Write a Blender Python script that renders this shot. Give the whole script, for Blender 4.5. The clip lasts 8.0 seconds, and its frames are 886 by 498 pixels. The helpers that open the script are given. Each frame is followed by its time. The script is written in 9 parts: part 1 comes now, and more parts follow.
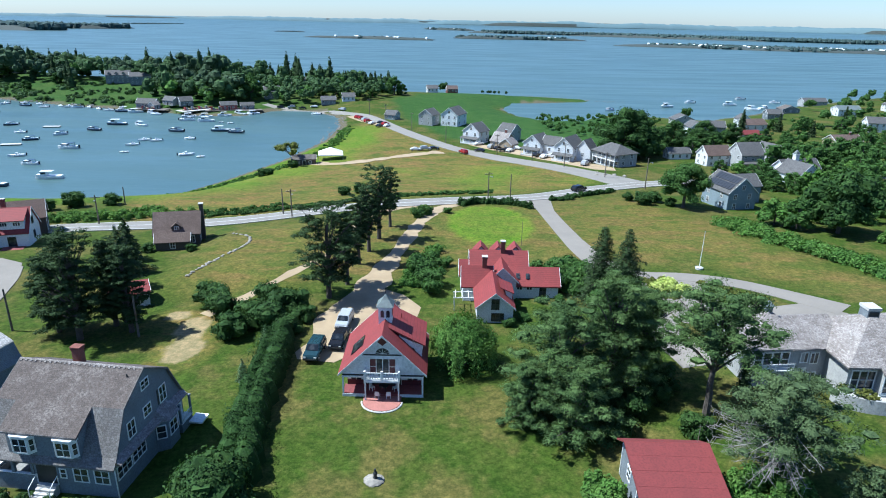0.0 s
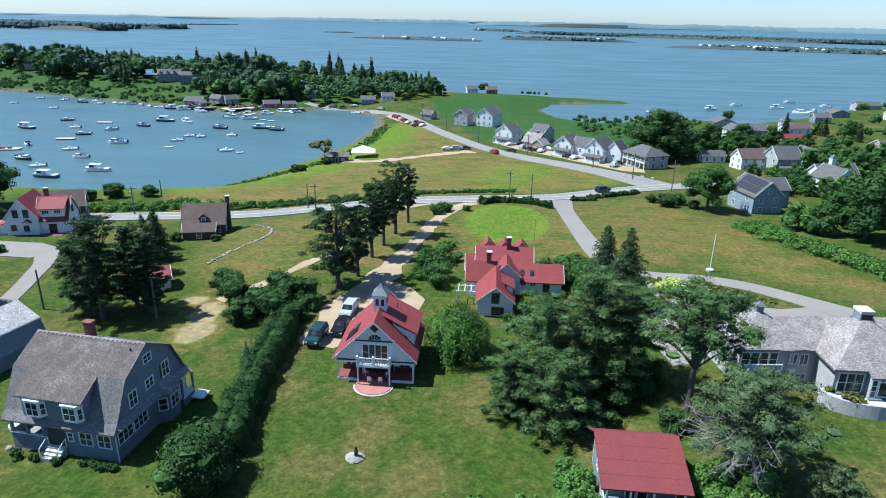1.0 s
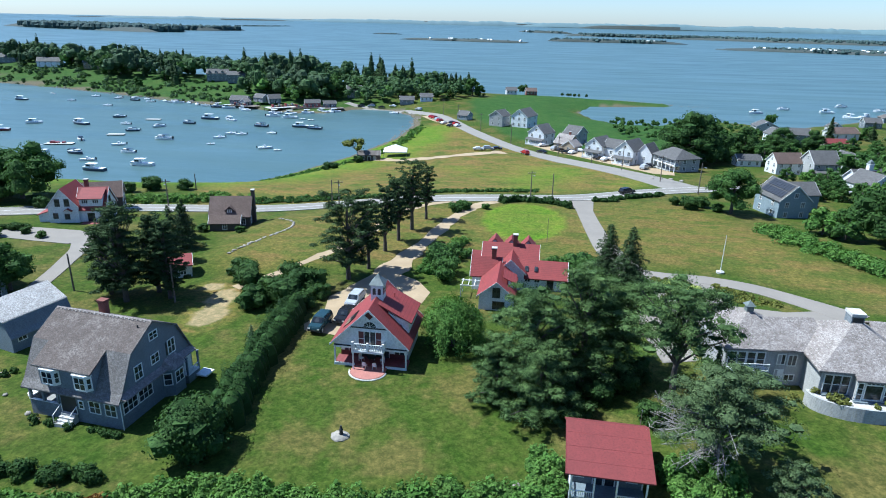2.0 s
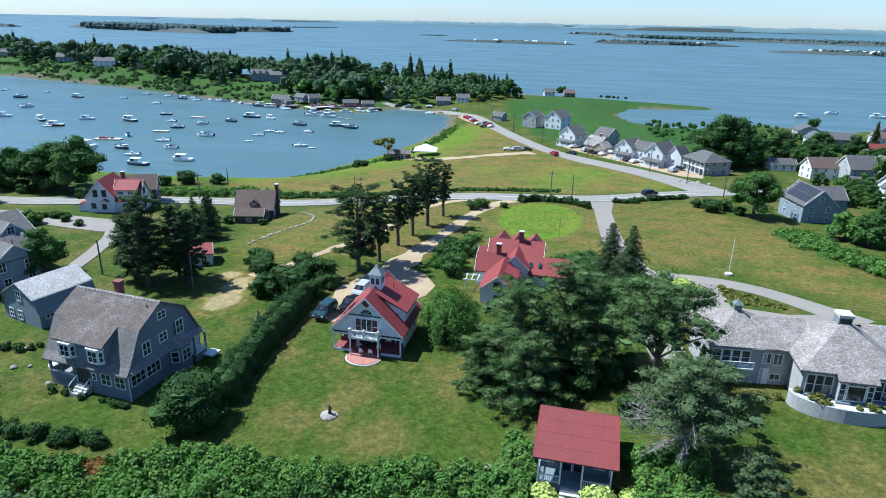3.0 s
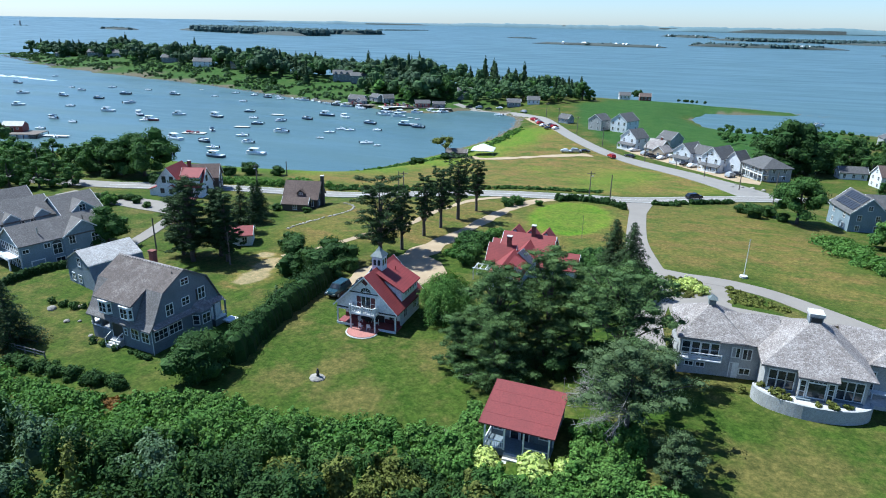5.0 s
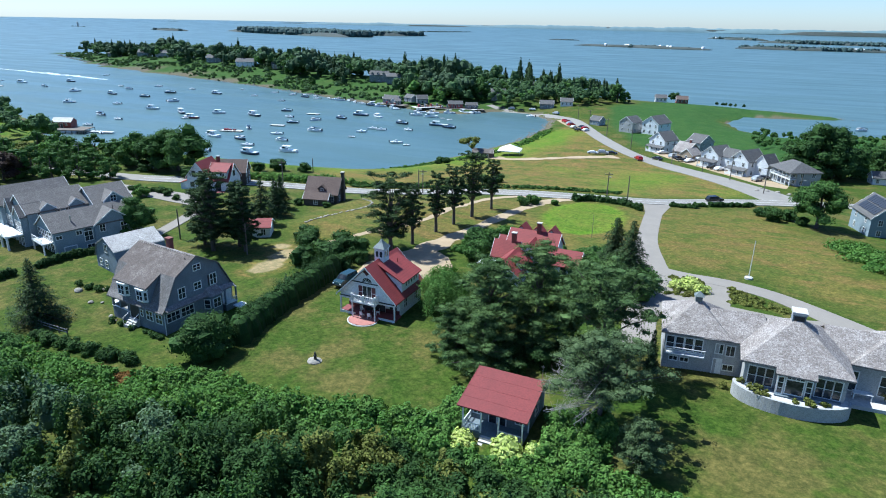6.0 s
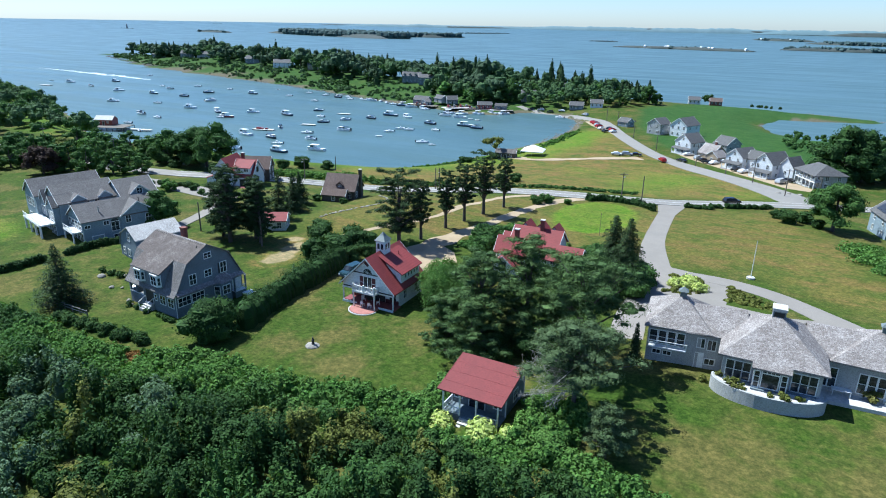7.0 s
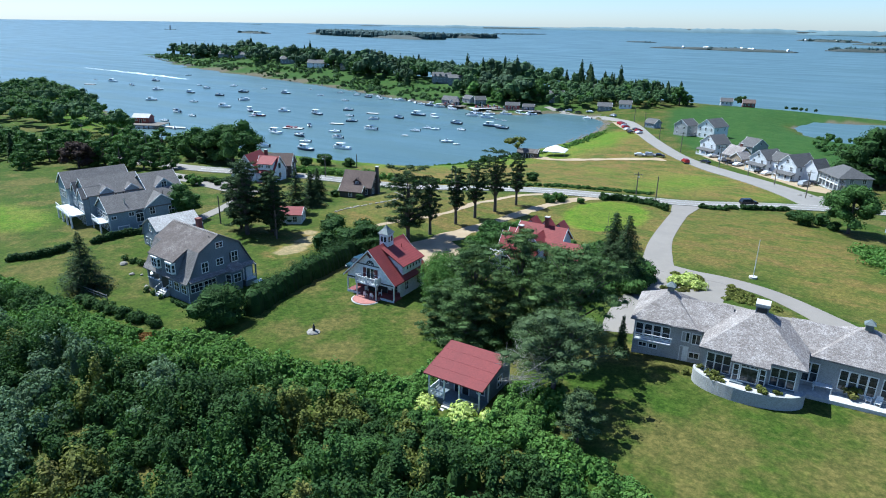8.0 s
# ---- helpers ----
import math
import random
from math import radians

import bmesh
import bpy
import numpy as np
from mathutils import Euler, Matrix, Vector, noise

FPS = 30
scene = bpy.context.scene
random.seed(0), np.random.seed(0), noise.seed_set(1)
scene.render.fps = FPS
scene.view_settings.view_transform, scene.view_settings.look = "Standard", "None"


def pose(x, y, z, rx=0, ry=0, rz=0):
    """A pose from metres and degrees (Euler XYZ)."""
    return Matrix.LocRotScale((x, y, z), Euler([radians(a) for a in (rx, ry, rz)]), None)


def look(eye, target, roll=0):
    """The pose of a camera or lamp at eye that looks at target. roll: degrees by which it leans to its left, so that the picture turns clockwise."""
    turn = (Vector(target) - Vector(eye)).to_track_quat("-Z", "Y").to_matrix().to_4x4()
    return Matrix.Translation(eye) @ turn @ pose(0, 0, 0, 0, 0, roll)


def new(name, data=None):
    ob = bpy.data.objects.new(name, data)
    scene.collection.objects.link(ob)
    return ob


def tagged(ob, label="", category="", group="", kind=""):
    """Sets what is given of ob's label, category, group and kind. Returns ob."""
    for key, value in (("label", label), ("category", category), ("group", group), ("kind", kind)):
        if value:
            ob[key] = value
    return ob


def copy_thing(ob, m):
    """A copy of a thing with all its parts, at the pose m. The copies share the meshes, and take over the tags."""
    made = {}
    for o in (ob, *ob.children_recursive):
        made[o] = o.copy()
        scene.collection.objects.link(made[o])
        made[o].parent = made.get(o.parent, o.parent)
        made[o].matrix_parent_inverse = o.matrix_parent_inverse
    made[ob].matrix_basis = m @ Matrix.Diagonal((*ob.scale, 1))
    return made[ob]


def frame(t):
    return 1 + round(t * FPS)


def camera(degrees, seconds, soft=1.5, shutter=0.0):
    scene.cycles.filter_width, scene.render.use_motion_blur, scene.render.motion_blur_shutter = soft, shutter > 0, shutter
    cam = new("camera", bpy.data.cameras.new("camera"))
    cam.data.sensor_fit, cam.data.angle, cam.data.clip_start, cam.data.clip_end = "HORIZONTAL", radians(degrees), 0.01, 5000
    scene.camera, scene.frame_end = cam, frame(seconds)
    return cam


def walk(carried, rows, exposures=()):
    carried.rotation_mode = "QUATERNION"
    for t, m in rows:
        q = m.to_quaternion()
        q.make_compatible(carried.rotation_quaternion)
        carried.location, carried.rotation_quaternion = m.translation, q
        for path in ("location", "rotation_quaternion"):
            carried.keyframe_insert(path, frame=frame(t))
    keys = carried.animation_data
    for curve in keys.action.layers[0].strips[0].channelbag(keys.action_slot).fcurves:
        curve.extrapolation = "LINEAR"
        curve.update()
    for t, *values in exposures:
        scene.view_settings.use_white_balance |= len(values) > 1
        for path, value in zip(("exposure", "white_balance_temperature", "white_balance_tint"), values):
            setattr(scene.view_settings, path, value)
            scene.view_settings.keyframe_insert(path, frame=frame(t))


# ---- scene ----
cam = camera(69.7, 8.0, soft=1.0)
PATH = [
    (0, (-2.4, 0.219, 56.315), (-2.399, 2.099, 55.634), 1.2),
    (0.5, (0.763, -1.143, 56.338), (0.695, 0.736, 55.656), 1.2),
    (1, (3.936, -2.444, 56.383), (3.799, -0.569, 55.702), 1.2),
    (1.5, (7.171, -3.626, 56.394), (6.965, -1.757, 55.714), 1.2),
    (3, (17.085, -6.736, 56.471), (16.681, -4.898, 55.793), 1.2),
    (3.5, (20.437, -7.653, 56.525), (19.969, -5.83, 55.848), 1.2),
    (4, (23.884, -8.432, 56.583), (23.352, -6.626, 55.907), 1.2),
    (4.5, (27.283, -9.116, 56.631), (26.69, -7.329, 55.955), 1.1),
    (6, (37.431, -10.725, 56.723), (36.667, -9.004, 56.05), 1.1),
    (6.5, (40.834, -11.114, 56.752), (40.018, -9.416, 56.08), 1.1),
    (7, (44.21, -11.407, 56.77), (43.345, -9.733, 56.099), 1.0),
    (7.5, (47.401, -11.604, 56.79), (46.489, -9.956, 56.12), 0.9),
    (8, (50.514, -11.821, 56.819), (49.558, -10.198, 56.149), 0.9),
]
walk(cam, [(t, look(eye, target, roll)) for t, eye, target, roll in PATH], [(0.0, 0.86, 5480, 2), (8.0, 0.86, 5480, 2)])

# ---- light ----
SUN_FROM = Vector((-1.0, 0.06, 1.55)).normalized()
world = bpy.data.worlds.new("sky")
scene.world = world
world.use_nodes = True
wn = world.node_tree.nodes
sky = wn.new("ShaderNodeTexSky")
sky.sky_type = "NISHITA"
sky.sun_disc = False
sky.sun_elevation = math.asin(SUN_FROM.z)
sky.sun_rotation = math.atan2(SUN_FROM.x, SUN_FROM.y)
sky.air_density, sky.dust_density, sky.ozone_density = 0.95, 0.3, 3.6
tint = wn.new("ShaderNodeMix")
tint.data_type, tint.blend_type = "RGBA", "MULTIPLY"
tint.inputs[0].default_value = 1.0
tint.inputs[7].default_value = (0.90, 0.955, 1.13, 1)
world.node_tree.links.new(sky.outputs[0], tint.inputs[6])
world.node_tree.links.new(tint.outputs[2], wn["Background"].inputs[0])
wn["Background"].inputs[1].default_value = 0.08
sun = new("sun", bpy.data.lights.new("sun", "SUN"))
sun.data.energy, sun.data.angle, sun.data.color = 5.0, radians(0.5), (1.0, 0.955, 0.89)
sun.matrix_world = look(SUN_FROM * 200, (0, 0, 0))


# ---- materials ----
def node_mat(name):
    m = bpy.data.materials.new(name)
    m.use_nodes = True
    nt = m.node_tree
    return m, nt, nt.nodes["Principled BSDF"]


def add_noise(nt, coord, scale, detail=4.0, rough=0.6, stretch=None):
    n = nt.nodes.new("ShaderNodeTexNoise")
    n.inputs["Scale"].default_value, n.inputs["Detail"].default_value, n.inputs["Roughness"].default_value = scale, detail, rough
    if stretch:
        mp = nt.nodes.new("ShaderNodeMapping")
        mp.inputs["Scale"].default_value = stretch
        nt.links.new(coord, mp.inputs[0])
        coord = mp.outputs[0]
    nt.links.new(coord, n.inputs["Vector"])
    return n.outputs["Fac"]


def ramp(nt, fac, lo, hi):
    r = nt.nodes.new("ShaderNodeMapRange")
    r.inputs["From Min"].default_value, r.inputs["From Max"].default_value = lo, hi
    r.interpolation_type = "SMOOTHSTEP"
    nt.links.new(fac, r.inputs["Value"])
    return r.outputs[0]


def mix(nt, fac, a, b, blend="MIX"):
    n = nt.nodes.new("ShaderNodeMix")
    n.data_type, n.blend_type = "RGBA", blend
    for sock, val in ((n.inputs[0], fac), (n.inputs[6], a), (n.inputs[7], b)):
        if isinstance(val, bpy.types.NodeSocket):
            nt.links.new(val, sock)
        elif isinstance(val, (int, float)):
            sock.default_value = val
        else:
            sock.default_value = (*val, 1)
    return n.outputs[2]


def math_node(nt, op, a, b):
    n = nt.nodes.new("ShaderNodeMath")
    n.operation = op
    for sock, val in ((n.inputs[0], a), (n.inputs[1], b)):
        if isinstance(val, bpy.types.NodeSocket):
            nt.links.new(val, sock)
        else:
            sock.default_value = val
    return n.outputs[0]


def add_bump(nt, bsdf, height, strength, distance):
    b = nt.nodes.new("ShaderNodeBump")
    b.inputs["Strength"].default_value, b.inputs["Distance"].default_value = strength, distance
    nt.links.new(height, b.inputs["Height"])
    nt.links.new(b.outputs[0], bsdf.inputs["Normal"])


def position(nt):
    return nt.nodes.new("ShaderNodeNewGeometry").outputs["Position"]


def object_coord(nt):
    return nt.nodes.new("ShaderNodeTexCoord").outputs["Object"]


def plain(name, a, b=None, rough=0.7, fine=3.0, coarse=0.35, bump=0.15, metal=0.0, rows=0.0, rows_axis=2, random_tint=0.0):
    """A surface with grain and stains; rows: height in metres of courses (clapboards, shingles)."""
    m, nt, bsdf = node_mat(name)
    p = object_coord(nt)
    b = b or tuple(c * 0.75 for c in a)
    n1, n2 = add_noise(nt, p, fine, 5), add_noise(nt, p, coarse, 4)
    col = mix(nt, ramp(nt, n2, 0.3, 0.7), a, b)
    col = mix(nt, ramp(nt, n1, 0.35, 0.75), col, tuple(c * 0.8 for c in b))
    h = n1
    if rows:
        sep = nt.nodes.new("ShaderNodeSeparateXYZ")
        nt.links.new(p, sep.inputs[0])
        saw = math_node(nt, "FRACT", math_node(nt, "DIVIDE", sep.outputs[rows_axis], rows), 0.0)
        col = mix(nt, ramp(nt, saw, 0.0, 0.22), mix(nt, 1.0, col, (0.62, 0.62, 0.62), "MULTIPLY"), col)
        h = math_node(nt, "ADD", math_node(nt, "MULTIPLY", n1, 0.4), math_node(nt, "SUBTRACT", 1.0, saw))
    if random_tint:
        oi = nt.nodes.new("ShaderNodeObjectInfo")
        col = mix(nt, math_node(nt, "MULTIPLY", oi.outputs["Random"], random_tint), col, tuple(c * 0.5 for c in b))
    nt.links.new(col, bsdf.inputs["Base Color"])
    bsdf.inputs["Roughness"].default_value, bsdf.inputs["Metallic"].default_value = rough, metal
    add_bump(nt, bsdf, h, bump, 0.04)
    return m


def shingle(name, a, b, c, size=(0.16, 0.13)):
    """Weathered wood or asphalt shingles in courses up the slope, each of its own tone."""
    m, nt, bsdf = node_mat(name)
    p = nt.nodes.new("ShaderNodeTexCoord").outputs["UV"]
    br = nt.nodes.new("ShaderNodeTexBrick")
    br.inputs["Scale"].default_value = 1.0
    br.inputs["Brick Width"].default_value, br.inputs["Row Height"].default_value = size[0] * 2.2, size[1] * 1.6
    br.inputs["Mortar Size"].default_value, br.inputs["Mortar Smooth"].default_value = 0.012, 0.4
    br.inputs["Color1"].default_value, br.inputs["Color2"].default_value = (*a, 1), (*b, 1)
    br.inputs["Mortar"].default_value = (*[v * 0.45 for v in b], 1)
    nt.links.new(p, br.inputs["Vector"])
    o = object_coord(nt)
    n = add_noise(nt, o, 0.55, 6, 0.7)
    n2 = add_noise(nt, o, 4.0, 4, 0.7)
    col = mix(nt, ramp(nt, n, 0.42, 0.72), br.outputs[0], c)
    col = mix(nt, math_node(nt, "MULTIPLY", ramp(nt, n2, 0.42, 0.62), 0.7), col, tuple(v * k for v, k in zip(a, (0.5, 0.46, 0.43))))
    col = mix(nt, math_node(nt, "MULTIPLY", ramp(nt, add_noise(nt, o, 7.0, 3, 0.7), 0.48, 0.6), 0.62), col, tuple(v * 0.45 for v in b))
    nt.links.new(col, bsdf.inputs["Base Color"])
    bsdf.inputs["Roughness"].default_value = 0.85
    add_bump(nt, bsdf, br.outputs[1], 0.35, -0.03)
    return m


def leaf_mat(name, a, b, c, trans=0.25, patch=0.5):
    """Foliage: tone by leaf, by clump and by plant."""
    m, nt, bsdf = node_mat(name)
    geo = nt.nodes.new("ShaderNodeNewGeometry")
    n = add_noise(nt, geo.outputs["Position"], patch, 3, 0.6)
    n2 = add_noise(nt, geo.outputs["Position"], patch * 0.22, 2, 0.6)
    col = mix(nt, ramp(nt, n, 0.35, 0.68), a, b)
    col = mix(nt, math_node(nt, "MULTIPLY", ramp(nt, n2, 0.5, 0.72), 0.6), col, c)
    col = mix(nt, geo.outputs["Random Per Island"], mix(nt, 1.0, col, (0.58, 0.62, 0.58), "MULTIPLY"), mix(nt, 1.0, col, (1.4, 1.4, 1.32), "MULTIPLY"))
    oi = nt.nodes.new("ShaderNodeObjectInfo")
    col = mix(nt, math_node(nt, "MULTIPLY", oi.outputs["Random"], 0.45), col, mix(nt, 1.0, col, (0.66, 0.74, 0.74), "MULTIPLY"))
    nt.links.new(col, bsdf.inputs["Base Color"])
    bsdf.inputs["Roughness"].default_value = 0.75
    bsdf.inputs["Specular IOR Level"].default_value = 0.12
    tr = nt.nodes.new("ShaderNodeBsdfTranslucent")
    nt.links.new(mix(nt, 1.0, col, (1.0, 1.08, 0.55), "MULTIPLY"), tr.inputs[0])
    ms = nt.nodes.new("ShaderNodeMixShader")
    ms.inputs[0].default_value = trans
    nt.links.new(bsdf.outputs[0], ms.inputs[1])
    nt.links.new(tr.outputs[0], ms.inputs[2])
    nt.links.new(ms.outputs[0], nt.nodes["Material Output"].inputs[0])
    return m


def ground_mat():
    m, nt, bsdf = node_mat("grass_ground")
    p = position(nt)
    zone = nt.nodes.new("ShaderNodeVertexColor")
    zone.layer_name = "zone"
    zs = nt.nodes.new("ShaderNodeSeparateColor")
    nt.links.new(zone.outputs[0], zs.inputs[0])
    big, mid, fine = add_noise(nt, p, 0.035, 5, 0.6), add_noise(nt, p, 0.16, 5, 0.65), add_noise(nt, p, 2.2, 6, 0.75)
    blotch = add_noise(nt, p, 0.075, 4, 0.7)
    lawn = mix(nt, ramp(nt, mid, 0.3, 0.7), (0.042, 0.078, 0.011), (0.068, 0.090, 0.018))
    lawn = mix(nt, math_node(nt, "MULTIPLY", ramp(nt, blotch, 0.45, 0.62), 0.72), lawn, (0.140, 0.112, 0.042))
    lawn = mix(nt, math_node(nt, "MULTIPLY", ramp(nt, add_noise(nt, p, 0.55, 5, 0.75), 0.52, 0.75), 0.4), lawn, (0.120, 0.105, 0.040))
    meadow = mix(nt, ramp(nt, mid, 0.36, 0.62), (0.175, 0.136, 0.042), (0.088, 0.108, 0.024))
    meadow = mix(nt, ramp(nt, add_noise(nt, p, 0.09, 5, 0.7, (1, 2.2, 1)), 0.46, 0.62), meadow, (0.192, 0.125, 0.050))
    lush = mix(nt, ramp(nt, blotch, 0.38, 0.66), (0.096, 0.182, 0.014), (0.158, 0.185, 0.030))
    marsh = mix(nt, ramp(nt, mid, 0.35, 0.7), (0.034, 0.084, 0.020), (0.055, 0.104, 0.028))
    col = mix(nt, zs.outputs[0], lawn, meadow)
    col = mix(nt, zs.outputs[1], col, lush)
    col = mix(nt, zs.outputs[2], col, marsh)
    shore = mix(nt, ramp(nt, fine, 0.3, 0.7), (0.19, 0.16, 0.125), (0.085, 0.072, 0.058))
    shore = mix(nt, zs.outputs[0], shore, mix(nt, ramp(nt, fine, 0.3, 0.7), (0.40, 0.30, 0.19), (0.24, 0.18, 0.11)))
    worn = math_node(nt, "ADD", zone.outputs[1], math_node(nt, "MULTIPLY", math_node(nt, "SUBTRACT", fine, 0.5), 0.9))
    col = mix(nt, ramp(nt, worn, 0.3, 0.7), shore, col)
    speck = add_noise(nt, p, 0.9, 6, 0.8)
    col = mix(nt, ramp(nt, speck, 0.35, 0.68), mix(nt, 1.0, col, (0.66, 0.74, 0.64), "MULTIPLY"), mix(nt, 1.0, col, (1.3, 1.22, 1.16), "MULTIPLY"))
    col = mix(nt, ramp(nt, fine, 0.3, 0.8), mix(nt, 1.0, col, (0.56, 0.62, 0.54), "MULTIPLY"), mix(nt, 1.0, col, (1.36, 1.32, 1.22), "MULTIPLY"))
    nt.links.new(col, bsdf.inputs["Base Color"])
    bsdf.inputs["Roughness"].default_value = 0.95
    bsdf.inputs["Specular IOR Level"].default_value = 0.098
    add_bump(nt, bsdf, math_node(nt, "ADD", fine, math_node(nt, "MULTIPLY", mid, 2.0)), 0.5, 0.12)
    return m


def water_mat():
    m, nt, bsdf = node_mat("sea_water")
    p = position(nt)
    big = add_noise(nt, p, 0.006, 4, 0.6, (1.0, 2.5, 1.0))
    streak = add_noise(nt, p, 0.02, 4, 0.6, (0.35, 2.0, 1.0))
    col = mix(nt, ramp(nt, big, 0.3, 0.7), (0.060, 0.108, 0.114), (0.073, 0.125, 0.130))
    nt.links.new(col, bsdf.inputs["Base Color"])
    r = nt.nodes.new("ShaderNodeMapRange")
    r.inputs["To Min"].default_value, r.inputs["To Max"].default_value = 0.3, 0.44
    nt.links.new(ramp(nt, streak, 0.35, 0.65), r.inputs["Value"])
    nt.links.new(r.outputs[0], bsdf.inputs["Roughness"])
    bsdf.inputs["IOR"].default_value = 1.33
    w1, w2 = add_noise(nt, p, 0.35, 4, 0.7, (0.6, 1.5, 1)), add_noise(nt, p, 0.05, 3, 0.6, (0.5, 1.4, 1))
    add_bump(nt, bsdf, math_node(nt, "ADD", w1, math_node(nt, "MULTIPLY", w2, 0.5)), 0.2, 0.4)
    return m


def road_mat(name, a, b, fine=6.0):
    m, nt, bsdf = node_mat(name)
    p = position(nt)
    n1, n2 = add_noise(nt, p, fine, 5, 0.8), add_noise(nt, p, 0.25, 5, 0.7)
    col = mix(nt, ramp(nt, n2, 0.3, 0.7), a, b)
    col = mix(nt, ramp(nt, n1, 0.3, 0.75), col, tuple(v * 0.78 for v in a))
    nt.links.new(col, bsdf.inputs["Base Color"])
    bsdf.inputs["Roughness"].default_value = 0.9
    add_bump(nt, bsdf, n1, 0.3, 0.03)
    return m


def glass_mat():
    m, nt, bsdf = node_mat("window_glass")
    p = object_coord(nt)
    nt.links.new(mix(nt, ramp(nt, add_noise(nt, p, 0.9, 2), 0.4, 0.6), (0.012, 0.016, 0.020), (0.05, 0.055, 0.06)), bsdf.inputs["Base Color"])
    bsdf.inputs["Roughness"].default_value, bsdf.inputs["IOR"].default_value = 0.06, 1.5
    return m


GRASS, SEA, GLASS = ground_mat(), water_mat(), glass_mat()
ASPHALT = road_mat("worn_asphalt", (0.255, 0.234, 0.206), (0.20, 0.185, 0.164))
DRIVE = road_mat("old_asphalt_drive", (0.25, 0.222, 0.19), (0.205, 0.182, 0.155))
GRAVEL = road_mat("gravel", (0.40, 0.30, 0.185), (0.28, 0.205, 0.12), 1.6)
LINE = plain("road_paint", (0.75, 0.74, 0.70), (0.55, 0.54, 0.5), 0.7)
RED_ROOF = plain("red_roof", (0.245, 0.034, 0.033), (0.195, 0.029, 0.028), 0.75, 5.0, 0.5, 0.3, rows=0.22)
RED_SHED = plain("red_roll_roof", (0.195, 0.033, 0.032), (0.16, 0.029, 0.028), 0.8, 5.0, 0.4, 0.2)
CEDAR = shingle("weathered_cedar_shingles", (0.36, 0.322, 0.30), (0.185, 0.160, 0.146), (0.42, 0.385, 0.362))
CEDAR_MID = shingle("grey_wood_shingles", (0.21, 0.195, 0.185), (0.15, 0.138, 0.13), (0.25, 0.235, 0.222))
CEDAR_DARK = shingle("brown_grey_shingles", (0.165, 0.140, 0.122), (0.105, 0.088, 0.078), (0.225, 0.20, 0.182))
CEDAR_BROWN = shingle("brown_streaked_shingles", (0.138, 0.108, 0.094), (0.088, 0.069, 0.060), (0.205, 0.175, 0.158))
ASPH_ROOF = shingle("grey_roof_shingles", (0.125, 0.122, 0.122), (0.10, 0.098, 0.098), (0.14, 0.135, 0.13))
BROWN_ROOF = shingle("brown_roof_shingles", (0.155, 0.105, 0.085), (0.12, 0.08, 0.065), (0.17, 0.12, 0.10))
WHITE = plain("white_paint", (0.80, 0.80, 0.78), (0.70, 0.70, 0.68), 0.6, 4.0, 0.4, 0.1)
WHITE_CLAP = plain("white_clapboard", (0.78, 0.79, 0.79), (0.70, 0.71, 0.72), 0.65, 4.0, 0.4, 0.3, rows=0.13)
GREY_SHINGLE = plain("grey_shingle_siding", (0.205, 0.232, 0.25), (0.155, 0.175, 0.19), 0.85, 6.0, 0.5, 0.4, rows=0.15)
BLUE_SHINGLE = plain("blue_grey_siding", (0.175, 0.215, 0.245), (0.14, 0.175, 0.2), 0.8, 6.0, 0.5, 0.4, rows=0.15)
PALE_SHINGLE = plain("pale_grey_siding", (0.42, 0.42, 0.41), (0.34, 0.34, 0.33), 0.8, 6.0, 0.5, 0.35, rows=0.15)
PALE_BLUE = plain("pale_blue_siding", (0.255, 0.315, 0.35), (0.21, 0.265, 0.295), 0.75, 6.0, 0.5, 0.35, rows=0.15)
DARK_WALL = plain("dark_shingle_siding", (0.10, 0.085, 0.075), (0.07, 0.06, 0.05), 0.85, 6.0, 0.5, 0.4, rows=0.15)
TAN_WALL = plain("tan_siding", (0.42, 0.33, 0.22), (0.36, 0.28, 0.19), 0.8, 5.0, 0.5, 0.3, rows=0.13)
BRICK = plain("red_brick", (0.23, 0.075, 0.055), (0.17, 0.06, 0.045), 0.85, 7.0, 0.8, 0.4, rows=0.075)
MAROON = plain("maroon_paint", (0.10, 0.014, 0.020), (0.075, 0.012, 0.016), 0.5)
DARK = plain("dark_paint", (0.03, 0.032, 0.034), (0.02, 0.021, 0.022), 0.6)
RED_BOARD = plain("red_deck_boards", (0.24, 0.055, 0.055), (0.18, 0.045, 0.045), 0.7)
BRICK_PAVE = plain("pink_brick_paving", (0.42, 0.17, 0.14), (0.33, 0.14, 0.115), 0.85, 8.0, 0.8, 0.3)
CONCRETE = plain("pale_concrete", (0.58, 0.56, 0.52), (0.46, 0.445, 0.42), 0.85, 3.0, 0.5, 0.2)
STONE = plain("field_stone", (0.40, 0.36, 0.30), (0.26, 0.24, 0.21), 0.9, 2.5, 0.7, 0.5, random_tint=0.5)
BARK = plain("bark", (0.115, 0.095, 0.08), (0.07, 0.058, 0.05), 0.95, 5.0, 0.8, 0.6)
DEAD = plain("bare_grey_twigs", (0.33, 0.305, 0.28), (0.24, 0.22, 0.20), 0.95, 5.0, 0.8, 0.4)
POLE = plain("weathered_pole_wood", (0.18, 0.15, 0.125), (0.13, 0.11, 0.09), 0.9)
METAL = plain("galvanised_metal", (0.45, 0.46, 0.47), (0.36, 0.37, 0.38), 0.4, metal=0.8)
COPPER = plain("patinated_roof_metal", (0.17, 0.20, 0.195), (0.13, 0.155, 0.15), 0.55)
RUBBER = plain("tyre_rubber", (0.02, 0.02, 0.02), (0.015, 0.015, 0.015), 0.8)
